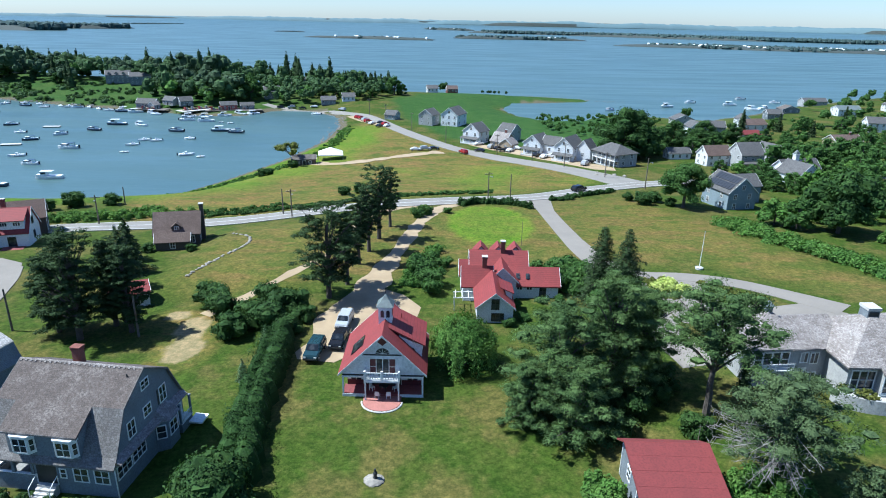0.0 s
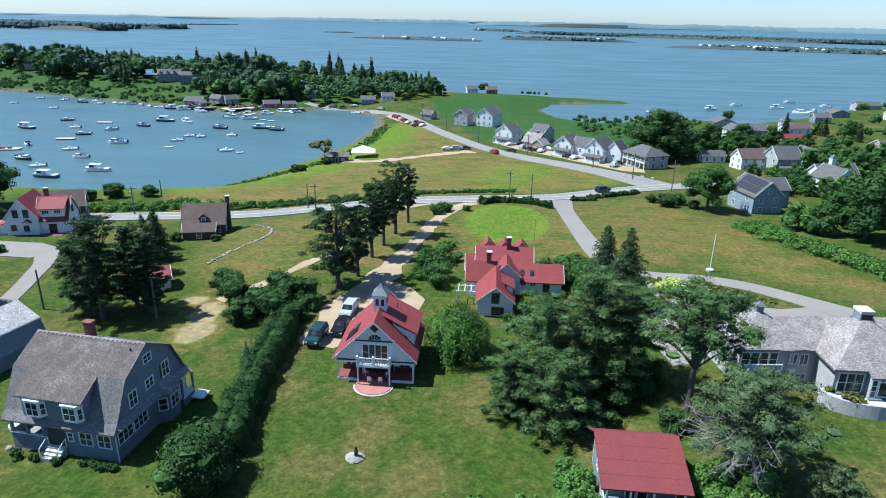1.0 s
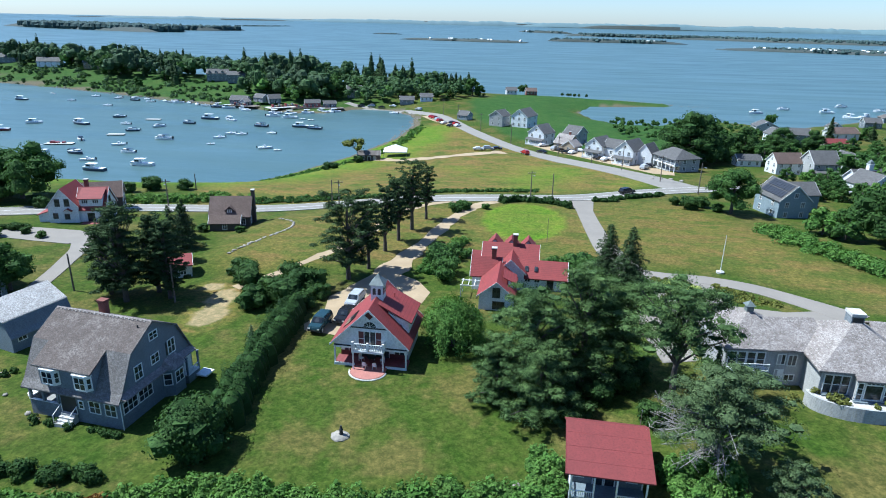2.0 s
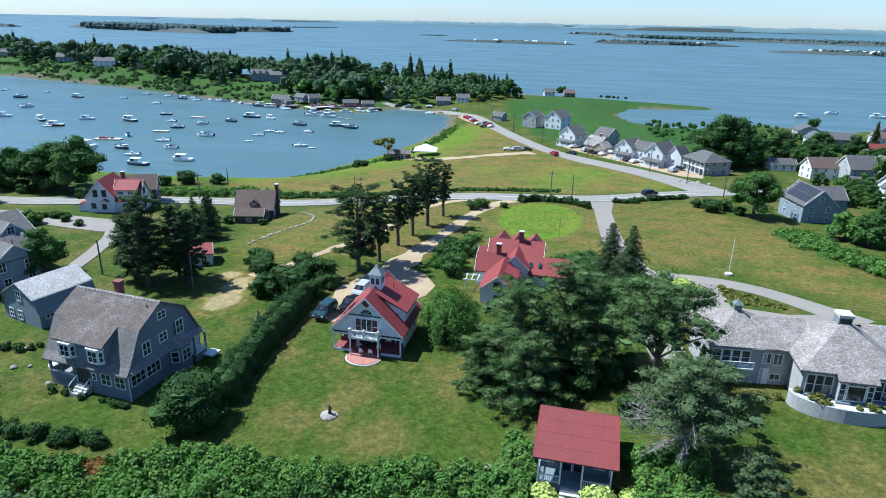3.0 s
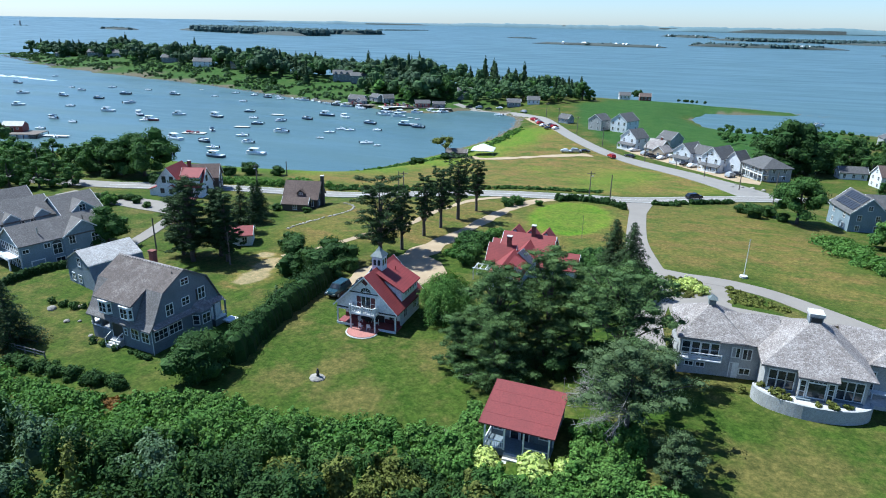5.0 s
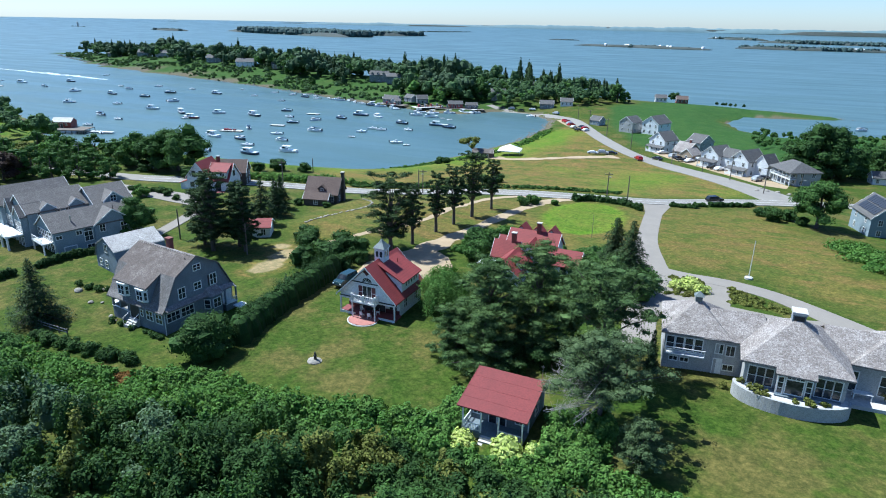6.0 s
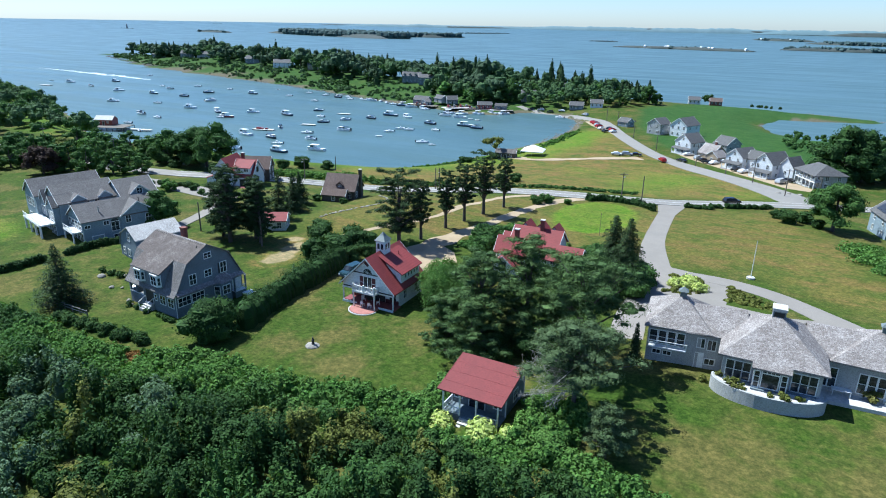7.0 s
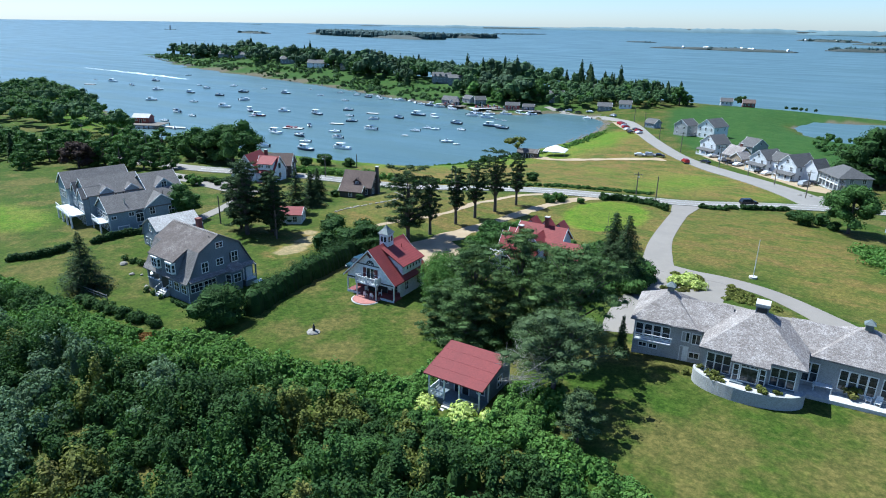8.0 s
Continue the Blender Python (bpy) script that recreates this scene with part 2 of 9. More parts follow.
SOLAR = plain("solar_cells", (0.03, 0.033, 0.042), (0.024, 0.027, 0.035), 0.4, bump=0.0)
HOUSE_ROOF = shingle("taupe_roof_shingles", (0.165, 0.152, 0.146), (0.13, 0.12, 0.115), (0.185, 0.172, 0.165))
BLEACHED = shingle("bleached_cedar_roof", (0.60, 0.58, 0.55), (0.42, 0.40, 0.38), (0.66, 0.64, 0.61))
L_LEAF = leaf_mat("broad_leaves", (0.052, 0.108, 0.028), (0.076, 0.138, 0.036), (0.040, 0.085, 0.024))
L_LIGHT = leaf_mat("light_leaves", (0.084, 0.172, 0.036), (0.120, 0.204, 0.048), (0.062, 0.135, 0.032), 0.26)
L_DARK = leaf_mat("dark_leaves", (0.036, 0.075, 0.022), (0.053, 0.097, 0.026), (0.027, 0.057, 0.018))
L_PINE = leaf_mat("pine_needles", (0.070, 0.116, 0.040), (0.104, 0.156, 0.054), (0.050, 0.086, 0.032), 0.16)
# Next two are lightened and greyed: aerial haze over far woods, put into colour.
L_WOOD_HAZE = leaf_mat("hazy_pine_woods", (0.056, 0.090, 0.048), (0.076, 0.115, 0.060), (0.044, 0.072, 0.042), 0.12)
L_SHORE_HAZE = leaf_mat("hazy_shore_leaves", (0.064, 0.112, 0.046), (0.090, 0.145, 0.056), (0.050, 0.090, 0.040), 0.2)
L_SPRUCE = leaf_mat("spruce_needles", (0.036, 0.062, 0.024), (0.054, 0.084, 0.032), (0.029, 0.048, 0.019), 0.08)
L_HEDGE = leaf_mat("hedge_leaves", (0.022, 0.050, 0.013), (0.034, 0.070, 0.017), (0.016, 0.036, 0.010), 0.1)
L_PURPLE = leaf_mat("purple_leaves", (0.048, 0.029, 0.026), (0.064, 0.041, 0.031), (0.037, 0.026, 0.021))
L_SILVER = leaf_mat("silver_leaves", (0.088, 0.144, 0.070), (0.134, 0.182, 0.108), (0.070, 0.130, 0.056), 0.2)
L_GREYPINE = leaf_mat("grey_green_needles", (0.078, 0.114, 0.050), (0.102, 0.140, 0.064), (0.062, 0.094, 0.044), 0.16)
L_OLIVE = leaf_mat("olive_leaves", (0.119, 0.135, 0.032), (0.147, 0.155, 0.038), (0.168, 0.128, 0.049), 0.2)
L_RUST = leaf_mat("dry_brown_leaves", (0.170, 0.087, 0.033), (0.212, 0.112, 0.033), (0.138, 0.061, 0.029), 0.2)
L_FLOWER = leaf_mat("pale_green_blossom", (0.403, 0.469, 0.115), (0.530, 0.551, 0.197), (0.233, 0.347, 0.057), 0.2, 2.0)


# ---- mesh tools ----
class Mesh:
    """Collects boxes, prisms and tubes into one mesh."""

    def __init__(self):
        self.v, self.f = [], []

    def add(self, verts, faces):
        n = len(self.v)
        self.v += [tuple(p) for p in verts]
        self.f += [tuple(i + n for i in q) for q in faces]
        return self

    def box(self, x0, y0, z0, x1, y1, z1, m=None):
        vs = [Vector((x, y, z)) for z in (z0, z1) for x, y in ((x0, y0), (x1, y0), (x1, y1), (x0, y1))]
        if m:
            vs = [m @ p for p in vs]
        return self.add(vs, [(3, 2, 1, 0), (4, 5, 6, 7), (0, 1, 5, 4), (1, 2, 6, 5), (2, 3, 7, 6), (3, 0, 4, 7)])

    def prism(self, poly, axis, a0, a1):
        """poly: (u, z) outline; axis 'x' or 'y': the way it is drawn out; u runs along the other."""
        n = len(poly)
        pts = [((a, u, z) if axis == "x" else (u, a, z)) for a in (a0, a1) for u, z in poly]
        fs = [tuple(range(n)), tuple(range(2 * n - 1, n - 1, -1))]
        fs += [(i, i + n, (i + 1) % n + n, (i + 1) % n) for i in range(n)]
        return self.add(pts, fs)

    def plate(self, poly, z0, z1):
        n = len(poly)
        pts = [(x, y, z) for z in (z0, z1) for x, y in poly]
        return self.add(pts, [tuple(range(n - 1, -1, -1)), tuple(range(n, 2 * n))] + [(i, (i + 1) % n, (i + 1) % n + n, i + n) for i in range(n)])

    def tube(self, p, q, r0, r1, n=7):
        p, q = Vector(p), Vector(q)
        d = (q - p).normalized()
        s = d.orthogonal().normalized()
        t = d.cross(s)
        pts = [c + (s * math.cos(6.2832 * i / n) + t * math.sin(6.2832 * i / n)) * r for c, r in ((p, r0), (q, r1)) for i in range(n)]
        return self.add(pts, [tuple(range(n - 1, -1, -1)), tuple(range(n, 2 * n))] + [(i, (i + 1) % n, (i + 1) % n + n, i + n) for i in range(n)])

    def data(self, name, mat):
        me = bpy.data.meshes.new(name)
        me.from_pydata(self.v, [], self.f)
        bm = bmesh.new()
        bm.from_mesh(me)
        bmesh.ops.recalc_face_normals(bm, faces=bm.faces)
        for f in bm.faces:
            f.smooth = False
        bm.to_mesh(me)
        bm.free()
        me.materials.append(mat)
        slope_uv(me)
        return me


def slope_uv(me):
    """UV in metres: u along the level, v up the slope."""
    uv = me.uv_layers.new(name="UVMap")
    for poly in me.polygons:
        n = poly.normal
        u = Vector((-n.y, n.x, 0))
        u = u.normalized() if u.length > 1e-4 else Vector((1, 0, 0))
        v = n.cross(u)
        for li in poly.loop_indices:
            co = me.vertices[me.loops[li].vertex_index].co
            uv.data[li].uv = (co.dot(u), co.dot(v))


def part(name, mesh, material, parent=None, label="", m=None):
    me = mesh.data(name, material) if isinstance(mesh, Mesh) else mesh
    ob = new(name, me)
    ob.parent = parent
    if m is not None:
        ob.matrix_basis = m
    return tagged(ob, label)


def thing(name, x, y, z, rz=0, label="", category="", group="", kind=""):
    ob = new(name)
    ob.matrix_basis = pose(x, y, z, 0, 0, rz)
    return tagged(ob, label, category, group, kind)


# ---- the lie of the land ----
BAY = [(-900, 260), (-506, 250), (-393, 246), (-341, 231), (-290, 205), (-244, 184), (-190, 180), (-130, 187), (-112, 188), (-94, 195), (-81, 223), (-69, 258), (-60, 304), (-59, 346), (-66, 383), (-85, 405), (-108, 405)]
HEAD = [(-119, 382), (-140, 374), (-187, 392), (-221, 400), (-273, 420), (-328, 442), (-384, 460), (-458, 482), (-546, 507), (-653, 538), (-884, 649), (-915, 690), (-870, 712), (-650, 655), (-400, 605), (-200, 572), (-99, 548), (-45, 512)]
SPIT = [(-10, 520), (38, 515), (73, 508), (106, 490), (101, 482), (68, 470), (45, 466), (34, 430), (43, 397), (62, 381), (80, 386), (103, 412), (142, 401), (158, 396), (200, 427), (265, 486), (320, 523), (378, 565), (620, 660), (1700, 1000), (1700, -500), (-1500, -500), (-1500, 240)]
COAST = np.array(BAY + HEAD + SPIT, float)
YS = [0, 50, 72, 100, 130, 165, 200, 240, 265, 300, 360, 430]
MIDZ = [12.8, 13.4, 13.6, 13.6, 12.8, 11.3, 8.2, 5.4, 4.4, 3.8, 3.0, 4.0]
WESTZ = [12.2, 12.8, 12.6, 12.4, 11.2, 9.0, 5.5, 3.2, 2.4, 2.4, 3.0, 5.0]
EASTZ = [15.2, 16.2, 16.2, 14.5, 13.2, 10.9, 8.8, 6.6, 5.9, 5.0, 3.0, 3.0]


def edge_distance(poly, x, y):
    """Signed distance to an outline, positive inside."""
    x, y = np.asarray(x, float), np.asarray(y, float)
    best, inside = np.full(x.shape, 1e9), np.zeros(x.shape, bool)
    for (ax, ay), (bx, by) in zip(poly, np.roll(poly, -1, axis=0)):
        t = np.clip(((x - ax) * (bx - ax) + (y - ay) * (by - ay)) / ((bx - ax) ** 2 + (by - ay) ** 2 + 1e-9), 0, 1)
        best = np.minimum(best, np.hypot(x - ax - t * (bx - ax), y - ay - t * (by - ay)))
        inside ^= ((ay > y) != (by > y)) & (x < (bx - ax) * (y - ay) / (by - ay + 1e-12) + ax)
    return np.where(inside, best, -best)


def smooth(a, b, v):
    t = np.clip((v - a) / (b - a), 0, 1)
    return t * t * (3 - 2 * t)


def height(x, y):
    x, y = np.asarray(x, float), np.asarray(y, float)
    mid, west, east = np.interp(y, YS, MIDZ), np.interp(y, YS, WESTZ), np.interp(y, YS, EASTZ)
    z = mid + (west - mid) * smooth(-8, -60, x) + (east - mid) * smooth(8, 40, x)
    z = z + (9.5 - z) * smooth(-120, -260, x) * smooth(380, 250, y)
    z = z + 1.3 * smooth(-55, -46, x) * smooth(-14, -32, x) * smooth(92, 106, y) * smooth(140, 128, y)
    d = edge_distance(COAST, x, y)
    hill = 4 + 7.5 * smooth(15, 75, d) + 3 * np.sin(x * 0.011 + 1)
    z = z + (hill - z) * smooth(-60, -170, x) * smooth(330, 400, y)
    shore = -2.5 + 2.5 * smooth(-14, 0, d) + 1.1 * smooth(0, 5, d)
    w = smooth(1, 26, d)
    return shore * (1 - w) + np.maximum(z, 1.1) * w


def G(x, y):
    return float(height(np.array([x]), np.array([y]))[0])


def steps(near0, near1, step, far0, far1, grow=1.12):
    s = list(np.arange(near0, near1, step))
    d, v = step, near1
    while v < far1:
        s.append(v)
        d *= grow
        v += d
    s.append(far1)
    d, v = step, near0
    while v > far0:
        d *= grow
        v -= d
        s.insert(0, max(v, far0))
    return np.array(s)


def grid_mesh(name, xs, ys, zs):
    nx, ny = len(xs), len(ys)
    X, Y = np.meshgrid(xs, ys)
    co = np.stack([X, Y, zs], -1).reshape(-1, 3)
    i = (np.arange(ny - 1)[:, None] * nx + np.arange(nx - 1)[None]).ravel()
    q = np.stack([i, i + 1, i + nx + 1, i + nx], 1)
    return quads(name, co, q)


def quads(name, co, q):
    me = bpy.data.meshes.new(name)
    me.vertices.add(len(co))
    me.vertices.foreach_set("co", np.ascontiguousarray(co, dtype=np.float32).ravel())
    me.loops.add(q.size)
    me.loops.foreach_set("vertex_index", np.ascontiguousarray(q, dtype=np.int32).ravel())
    me.polygons.add(len(q))
    me.polygons.foreach_set("loop_start", np.arange(0, q.size, 4, dtype=np.int32))
    me.update(calc_edges=True)
    return me


def ring(cx, cy, rx, ry, n=28, turn=0.0):
    c, s = math.cos(radians(turn)), math.sin(radians(turn))
    return np.array([(cx + rx * math.cos(6.2832 * i / n) * c - ry * math.sin(6.2832 * i / n) * s,
                      cy + rx * math.cos(6.2832 * i / n) * s + ry * math.sin(6.2832 * i / n) * c) for i in range(n)])


def build_ground():
    xs, ys = steps(-130, 150, 1.6, -1400, 1600), steps(20, 300, 1.6, -450, 950)
    X, Y = np.meshgrid(xs, ys)
    Z = height(X, Y)
    me = grid_mesh("ground", xs, ys, Z)
    d = edge_distance(COAST, X, Y)
    field = np.array([(-72, 138), (-42, 152), (-5, 166), (20, 174), (46, 194), (44, 206), (26, 232), (-6, 276), (-36, 340), (-54, 350), (-52, 300), (-62, 262), (-72, 225), (-84, 190), (-86, 160)])
    meadow = smooth(-2, 3, edge_distance(field, X, Y)) * smooth(4, 12, d)
    dry = np.array([(-52, 100), (-40, 92), (-20, 100), (0, 108), (24, 112), (30, 108), (44, 112), (64, 96), (74, 100), (62, 140), (50, 176), (20, 160), (-20, 148), (-46, 138)])
    oval = edge_distance(ring(8.3, 139.5, 9.6, 16.5), X, Y)
    meadow = np.maximum(meadow, 0.72 * smooth(-4, 6, edge_distance(dry, X, Y)))
    meadow = np.maximum(meadow, 0.8 * smooth(1.5, 4.0, oval))
    right = np.array([(33, 116), (48, 110), (64, 100), (80, 88), (70, 118), (60, 142), (50, 170), (34, 164)])
    meadow = np.maximum(meadow, 0.76 * smooth(-2, 6, edge_distance(right, X, Y)))
    bank = smooth(40, 20, d + 2.5 * np.sin(X * 0.21 + Y * 0.13)) * smooth(120, 150, Y) * smooth(345, 330, Y) * smooth(-20, -40, X)
    east = np.array([(-4, 172), (20, 178), (44, 194), (44, 204), (22, 232), (0, 226), (-20, 218), (-14, 196), (8, 188)])
    lush = np.maximum(smooth(-0.8, 0.6, oval) * (1 - 0.35 * smooth(1.4, 3.6, oval)), 0.8 * bank)
    lush = np.maximum(lush, 0.6 * smooth(-6, 6, edge_distance(east, X, Y)) * (0.55 + 0.45 * np.sin(X * 0.16 + 0.9 * np.sin(Y * 0.11))))
    lush = np.maximum(lush, 0.7 * smooth(-3, 4, edge_distance(ring(-110, 57, 16, 9), X, Y)))
    slope = smooth(-180, -230, X) * smooth(340, 380, Y) * smooth(60, 20, d)
    marsh_edge = np.array([(-2, 300), (20, 275), (60, 262), (110, 290), (110, 400), (60, 378), (40, 392), (30, 430), (70, 476), (112, 486), (104, 500), (70, 520), (0, 530), (-10, 490), (-40, 440), (-25, 360)])
    marsh = np.maximum(smooth(-4, 4, edge_distance(marsh_edge, X, Y)), 0.85 * smooth(-60, -130, X) * smooth(340, 390, Y))
    track = np.minimum(np.hypot((X + 37.8) / 0.6, (Y - 77.5)) / 5.0, np.hypot((X + 39.0) / 0.7, (Y - 84)) / 4.2)
    track = np.minimum(track, np.hypot(X + 42.5, (Y - 88) / 0.7) / 2.6)
    grassed = (1 - 0.85 * smooth(1.15, 0.6, track)) * smooth(1.5, 5.5, d + 1.2 * np.sin(X * 0.5) * np.cos(Y * 0.41) + 5.0 * smooth(20, 40, X) * smooth(350, 380, Y) * smooth(150, 110, X))
    meadow = np.maximum(meadow, smooth(1.6, 1.1, track))
    col = me.color_attributes.new("zone", "FLOAT_COLOR", "POINT")
    col.data.foreach_set("color", np.stack([meadow, lush, marsh, grassed], -1).astype(np.float32).ravel())
    me.materials.append(GRASS)
    me.polygons.foreach_set("use_smooth", np.ones(len(me.polygons), bool))
    tagged(new("ground", me), "mown lawns, dry meadow and shore of a coastal village", "ground", kind="structure")


def build_sea():
    """A disc of water whose far part lies on the line of the true horizon."""
    radii = np.concatenate([np.linspace(40, 900, 30), np.geomspace(950, 4900, 60)])
    n = 256
    a = np.arange(n) * 2 * math.pi / n
    R, A = np.meshgrid(radii, a, indexing="ij")
    Z = 37.0 * np.clip((R - 2800) / 2100, 0, 1) ** 2
    co = np.stack([20 + R * np.cos(A), R * np.sin(A), Z], -1).reshape(-1, 3)
    i, k = np.meshgrid(np.arange(len(radii) - 1), np.arange(n), indexing="ij")
    k2 = (k + 1) % n
    me = quads("water", co, np.stack([i * n + k, (i + 1) * n + k, (i + 1) * n + k2, i * n + k2], -1).reshape(-1, 4))
    me.materials.append(SEA)
    me.polygons.foreach_set("use_smooth", np.ones(len(me.polygons), bool))
    tagged(new("water", me), "calm blue sea water of a sheltered bay", "sea", kind="structure")


build_ground()
build_sea()


def catmull(pts, step=2.0):
    pts = [np.array(p, float) for p in pts]
    pts = [2 * pts[0] - pts[1]] + pts + [2 * pts[-1] - pts[-2]]
    out = []
    for a, b, c, d in zip(pts, pts[1:], pts[2:], pts[3:]):
        n = max(2, int(np.linalg.norm(c - b) / step))
        for k in range(n):
            t = k / n
            out.append(0.5 * (2 * b + (c - a) * t + (2 * a - 5 * b + 4 * c - d) * t * t + (3 * b - a - 3 * c + d) * t ** 3))
    out.append(pts[-2])
    return np.array(out)


def strip(name, pts, widths, material, lift, label="", category="", kind="structure", ragged=0.0, offset=0.0):
    """A draped band along a smooth line, with real thickness at its edges."""
    line = catmull(pts, 1.6)
    tan = np.gradient(line, axis=0)
    tan /= np.linalg.norm(tan, axis=1)[:, None]
    nor = np.stack([-tan[:, 1], tan[:, 0]], 1)
    line = line + nor * offset
    w = np.interp(np.linspace(0, 1, len(line)), np.linspace(0, 1, len(widths)), widths) / 2
    w = w * (1 + 1.2 * ragged * np.sin(np.arange(len(line)) * 0.9 + 1.7 * np.sin(np.arange(len(line)) * 0.37)))
    rng = np.random.default_rng(len(line))
    cols = []
    for k, (s, dz) in enumerate(((-1.02, -0.3), (-1, 0), (-0.33, 0), (0.33, 0), (1, 0), (1.02, -0.3))):
        j = rng.normal(0, ragged, len(line)) if abs(s) >= 1 else 0
        xy = line + nor * (s * w + j)[:, None]
        cols.append(np.column_stack([xy, height(xy[:, 0], xy[:, 1]) + lift + dz]))
    co = np.stack(cols, 1)
    n, k = co.shape[:2]
    i = (np.arange(n - 1)[:, None] * k + np.arange(k - 1)[None]).ravel()
    me = quads(name, co.reshape(-1, 3), np.stack([i, i + k, i + k + 1, i + 1], 1)[:, ::-1])
    me.polygons.foreach_set("use_smooth", np.zeros(len(me.polygons), bool))
    me.materials.append(material)
    return tagged(new(name, me), label, category, kind=kind)


def draped(name, poly, material, lift, label, category="", res=1.2):
    """A flat-edged patch that follows the ground."""
    x0, y0 = poly.min(0)
    x1, y1 = poly.max(0)
    bm = bmesh.new()
    bm.faces.new([bm.verts.new((*p, 0)) for p in poly])
    for axis, lo, hi in ((0, x0, x1), (1, y0, y1)):
        for v in np.arange(lo + res, hi, res):
            bmesh.ops.bisect_plane(bm, geom=bm.verts[:] + bm.edges[:] + bm.faces[:], plane_co=(v, v, 0), plane_no=((1, 0, 0), (0, 1, 0))[axis])
    ed = bmesh.ops.extrude_face_region(bm, geom=bm.faces[:])
    low = {v for v in ed["geom"] if isinstance(v, bmesh.types.BMVert)}
    for v in bm.verts:
        v.co.z = G(v.co.x, v.co.y) + (lift if v not in low else lift - 0.5)
    bmesh.ops.recalc_face_normals(bm, faces=bm.faces)
    me = bpy.data.meshes.new(name)
    bm.to_mesh(me)
    bm.free()
    me.materials.append(material)
    return tagged(new(name, me), label, category, kind="structure")


ROAD_LINE = [(-330, 130), (-245, 125), (-199, 119), (-160, 115), (-118, 121), (-88, 133), (-57, 141), (-28, 153), (0, 161), (21, 168), (44, 184), (66, 195), (94, 204), (140, 214), (200, 226)]
strip("road", ROAD_LINE, [7.0, 7.0, 7.2, 7.5, 7.5, 7], ASPHALT, 0.16, "grey asphalt village road with pale edge lines", "road")
BEACH_LINE = [(56, 192), (46, 209), (28, 233), (11, 256), (-5, 280), (-24, 318), (-41, 357), (-54, 379), (-71, 394), (-100, 405), (-118, 414)]
strip("road", BEACH_LINE, [13, 8.5, 7, 7, 6.5, 6, 5.5], ASPHALT, 0.19, "grey asphalt road that runs down to the beach", "road")
for off in (-3.35, 3.35):
    strip("road_line", ROAD_LINE[4:13], [0.16, 0.16], LINE, 0.195, "faded white painted edge line on asphalt", "road marking", offset=off)
strip("road_line", ROAD_LINE[4:13], [0.22, 0.22], LINE, 0.195, "faded painted centre line on asphalt", "road marking")
strip("gravel_drive", [(2, 160), (-4, 151), (-7.5, 140), (-10.5, 122), (-12.8, 108), (-14.8, 97), (-16.5, 87), (-18.8, 74)], [5, 3.2, 3.0, 3.2, 3.6, 5.5, 8, 5.5], GRAVEL, 0.05, "pale gravel drive under a row of pines", "driveway", ragged=0.16)
strip("gravel_drive", [(-8, 157), (-19, 146), (-22.5, 130), (-24, 114), (-28.5, 103), (-34, 95), (-38.5, 88)], [3.2, 1.9, 1.6, 1.6, 1.5, 1.8, 2.2], GRAVEL, 0.04, "pale worn gravel track across the lawn", "driveway", ragged=0.15)
strip("asphalt_drive", [(22.5, 166), (23.6, 143), (25, 124), (27.5, 110), (29.8, 101), (29.8, 90), (29.5, 80), (30.5, 71)], [7.5, 4.2, 4.2, 4.4, 5.5, 6.0, 5.0, 4.6], DRIVE, 0.06, "smooth grey asphalt drive", "driveway")
strip("asphalt_drive", [(28, 106), (34, 104.5), (41, 104), (48, 101.5), (54, 96.5), (60, 90)], [5, 4.0, 4.2, 4.4, 5, 6], DRIVE, 0.075, "smooth grey asphalt drive loop past the flower beds", "driveway")
draped("asphalt_drive", np.array([(31, 99), (38, 103.5), (42, 102.5), (41.8, 92), (50, 91), (56, 93), (60, 88), (52, 82), (40, 82), (33, 84)]), DRIVE, 0.045, "grey asphalt parking court behind the long house", "driveway")
strip("gravel_drive", [(-4, 260), (-18, 250), (-34, 240), (-44, 236), (-52, 240)], [7, 5, 5, 7, 6], GRAVEL, 0.12, "sandy parking track beside the meadow", "driveway", ragged=0.2)
draped("gravel_drive", np.array([(-52, 360), (-44, 346), (-34, 330), (-27, 318), (-22, 320), (-42, 360), (-54, 378), (-60, 376)]), GRAVEL, 0.1, "sandy beach parking lot beside the road", "parking lot", 4.0)
draped("asphalt_drive", np.array([(-120, 111.5), (-112, 112), (-100, 112.5), (-86, 112.5), (-80.5, 110), (-78.5, 106.5), (-82, 103.5), (-90, 103.8), (-104, 105), (-120, 105.5)]), DRIVE, 0.1, "pale asphalt court between lawns", "driveway", 2.5)
strip("asphalt_drive", [(-81, 107), (-77.5, 101), (-75.4, 95), (-73.4, 89), (-71.5, 82), (-70, 76)], [4.5, 3.4, 3.0, 3.0, 3.0], DRIVE, 0.12, "pale asphalt drive between lawns", "driveway")
draped("gravel_drive", np.array([(-17, 97), (-13, 98.5), (-8.5, 95.5), (-5.6, 91), (-6.2, 86.5), (-8.8, 83), (-12, 82), (-16, 86)]), GRAVEL, 0.035, "sandy turning place behind the barn", "driveway")
draped("gravel_yard", np.array([(57, 217), (50, 219), (36, 238), (22, 259), (8, 280), (10, 283), (16, 279), (29, 262), (40, 247), (52, 233), (58, 223)]), GRAVEL, 0.05, "sandy front yards along the beach road", "yard", 3.0)


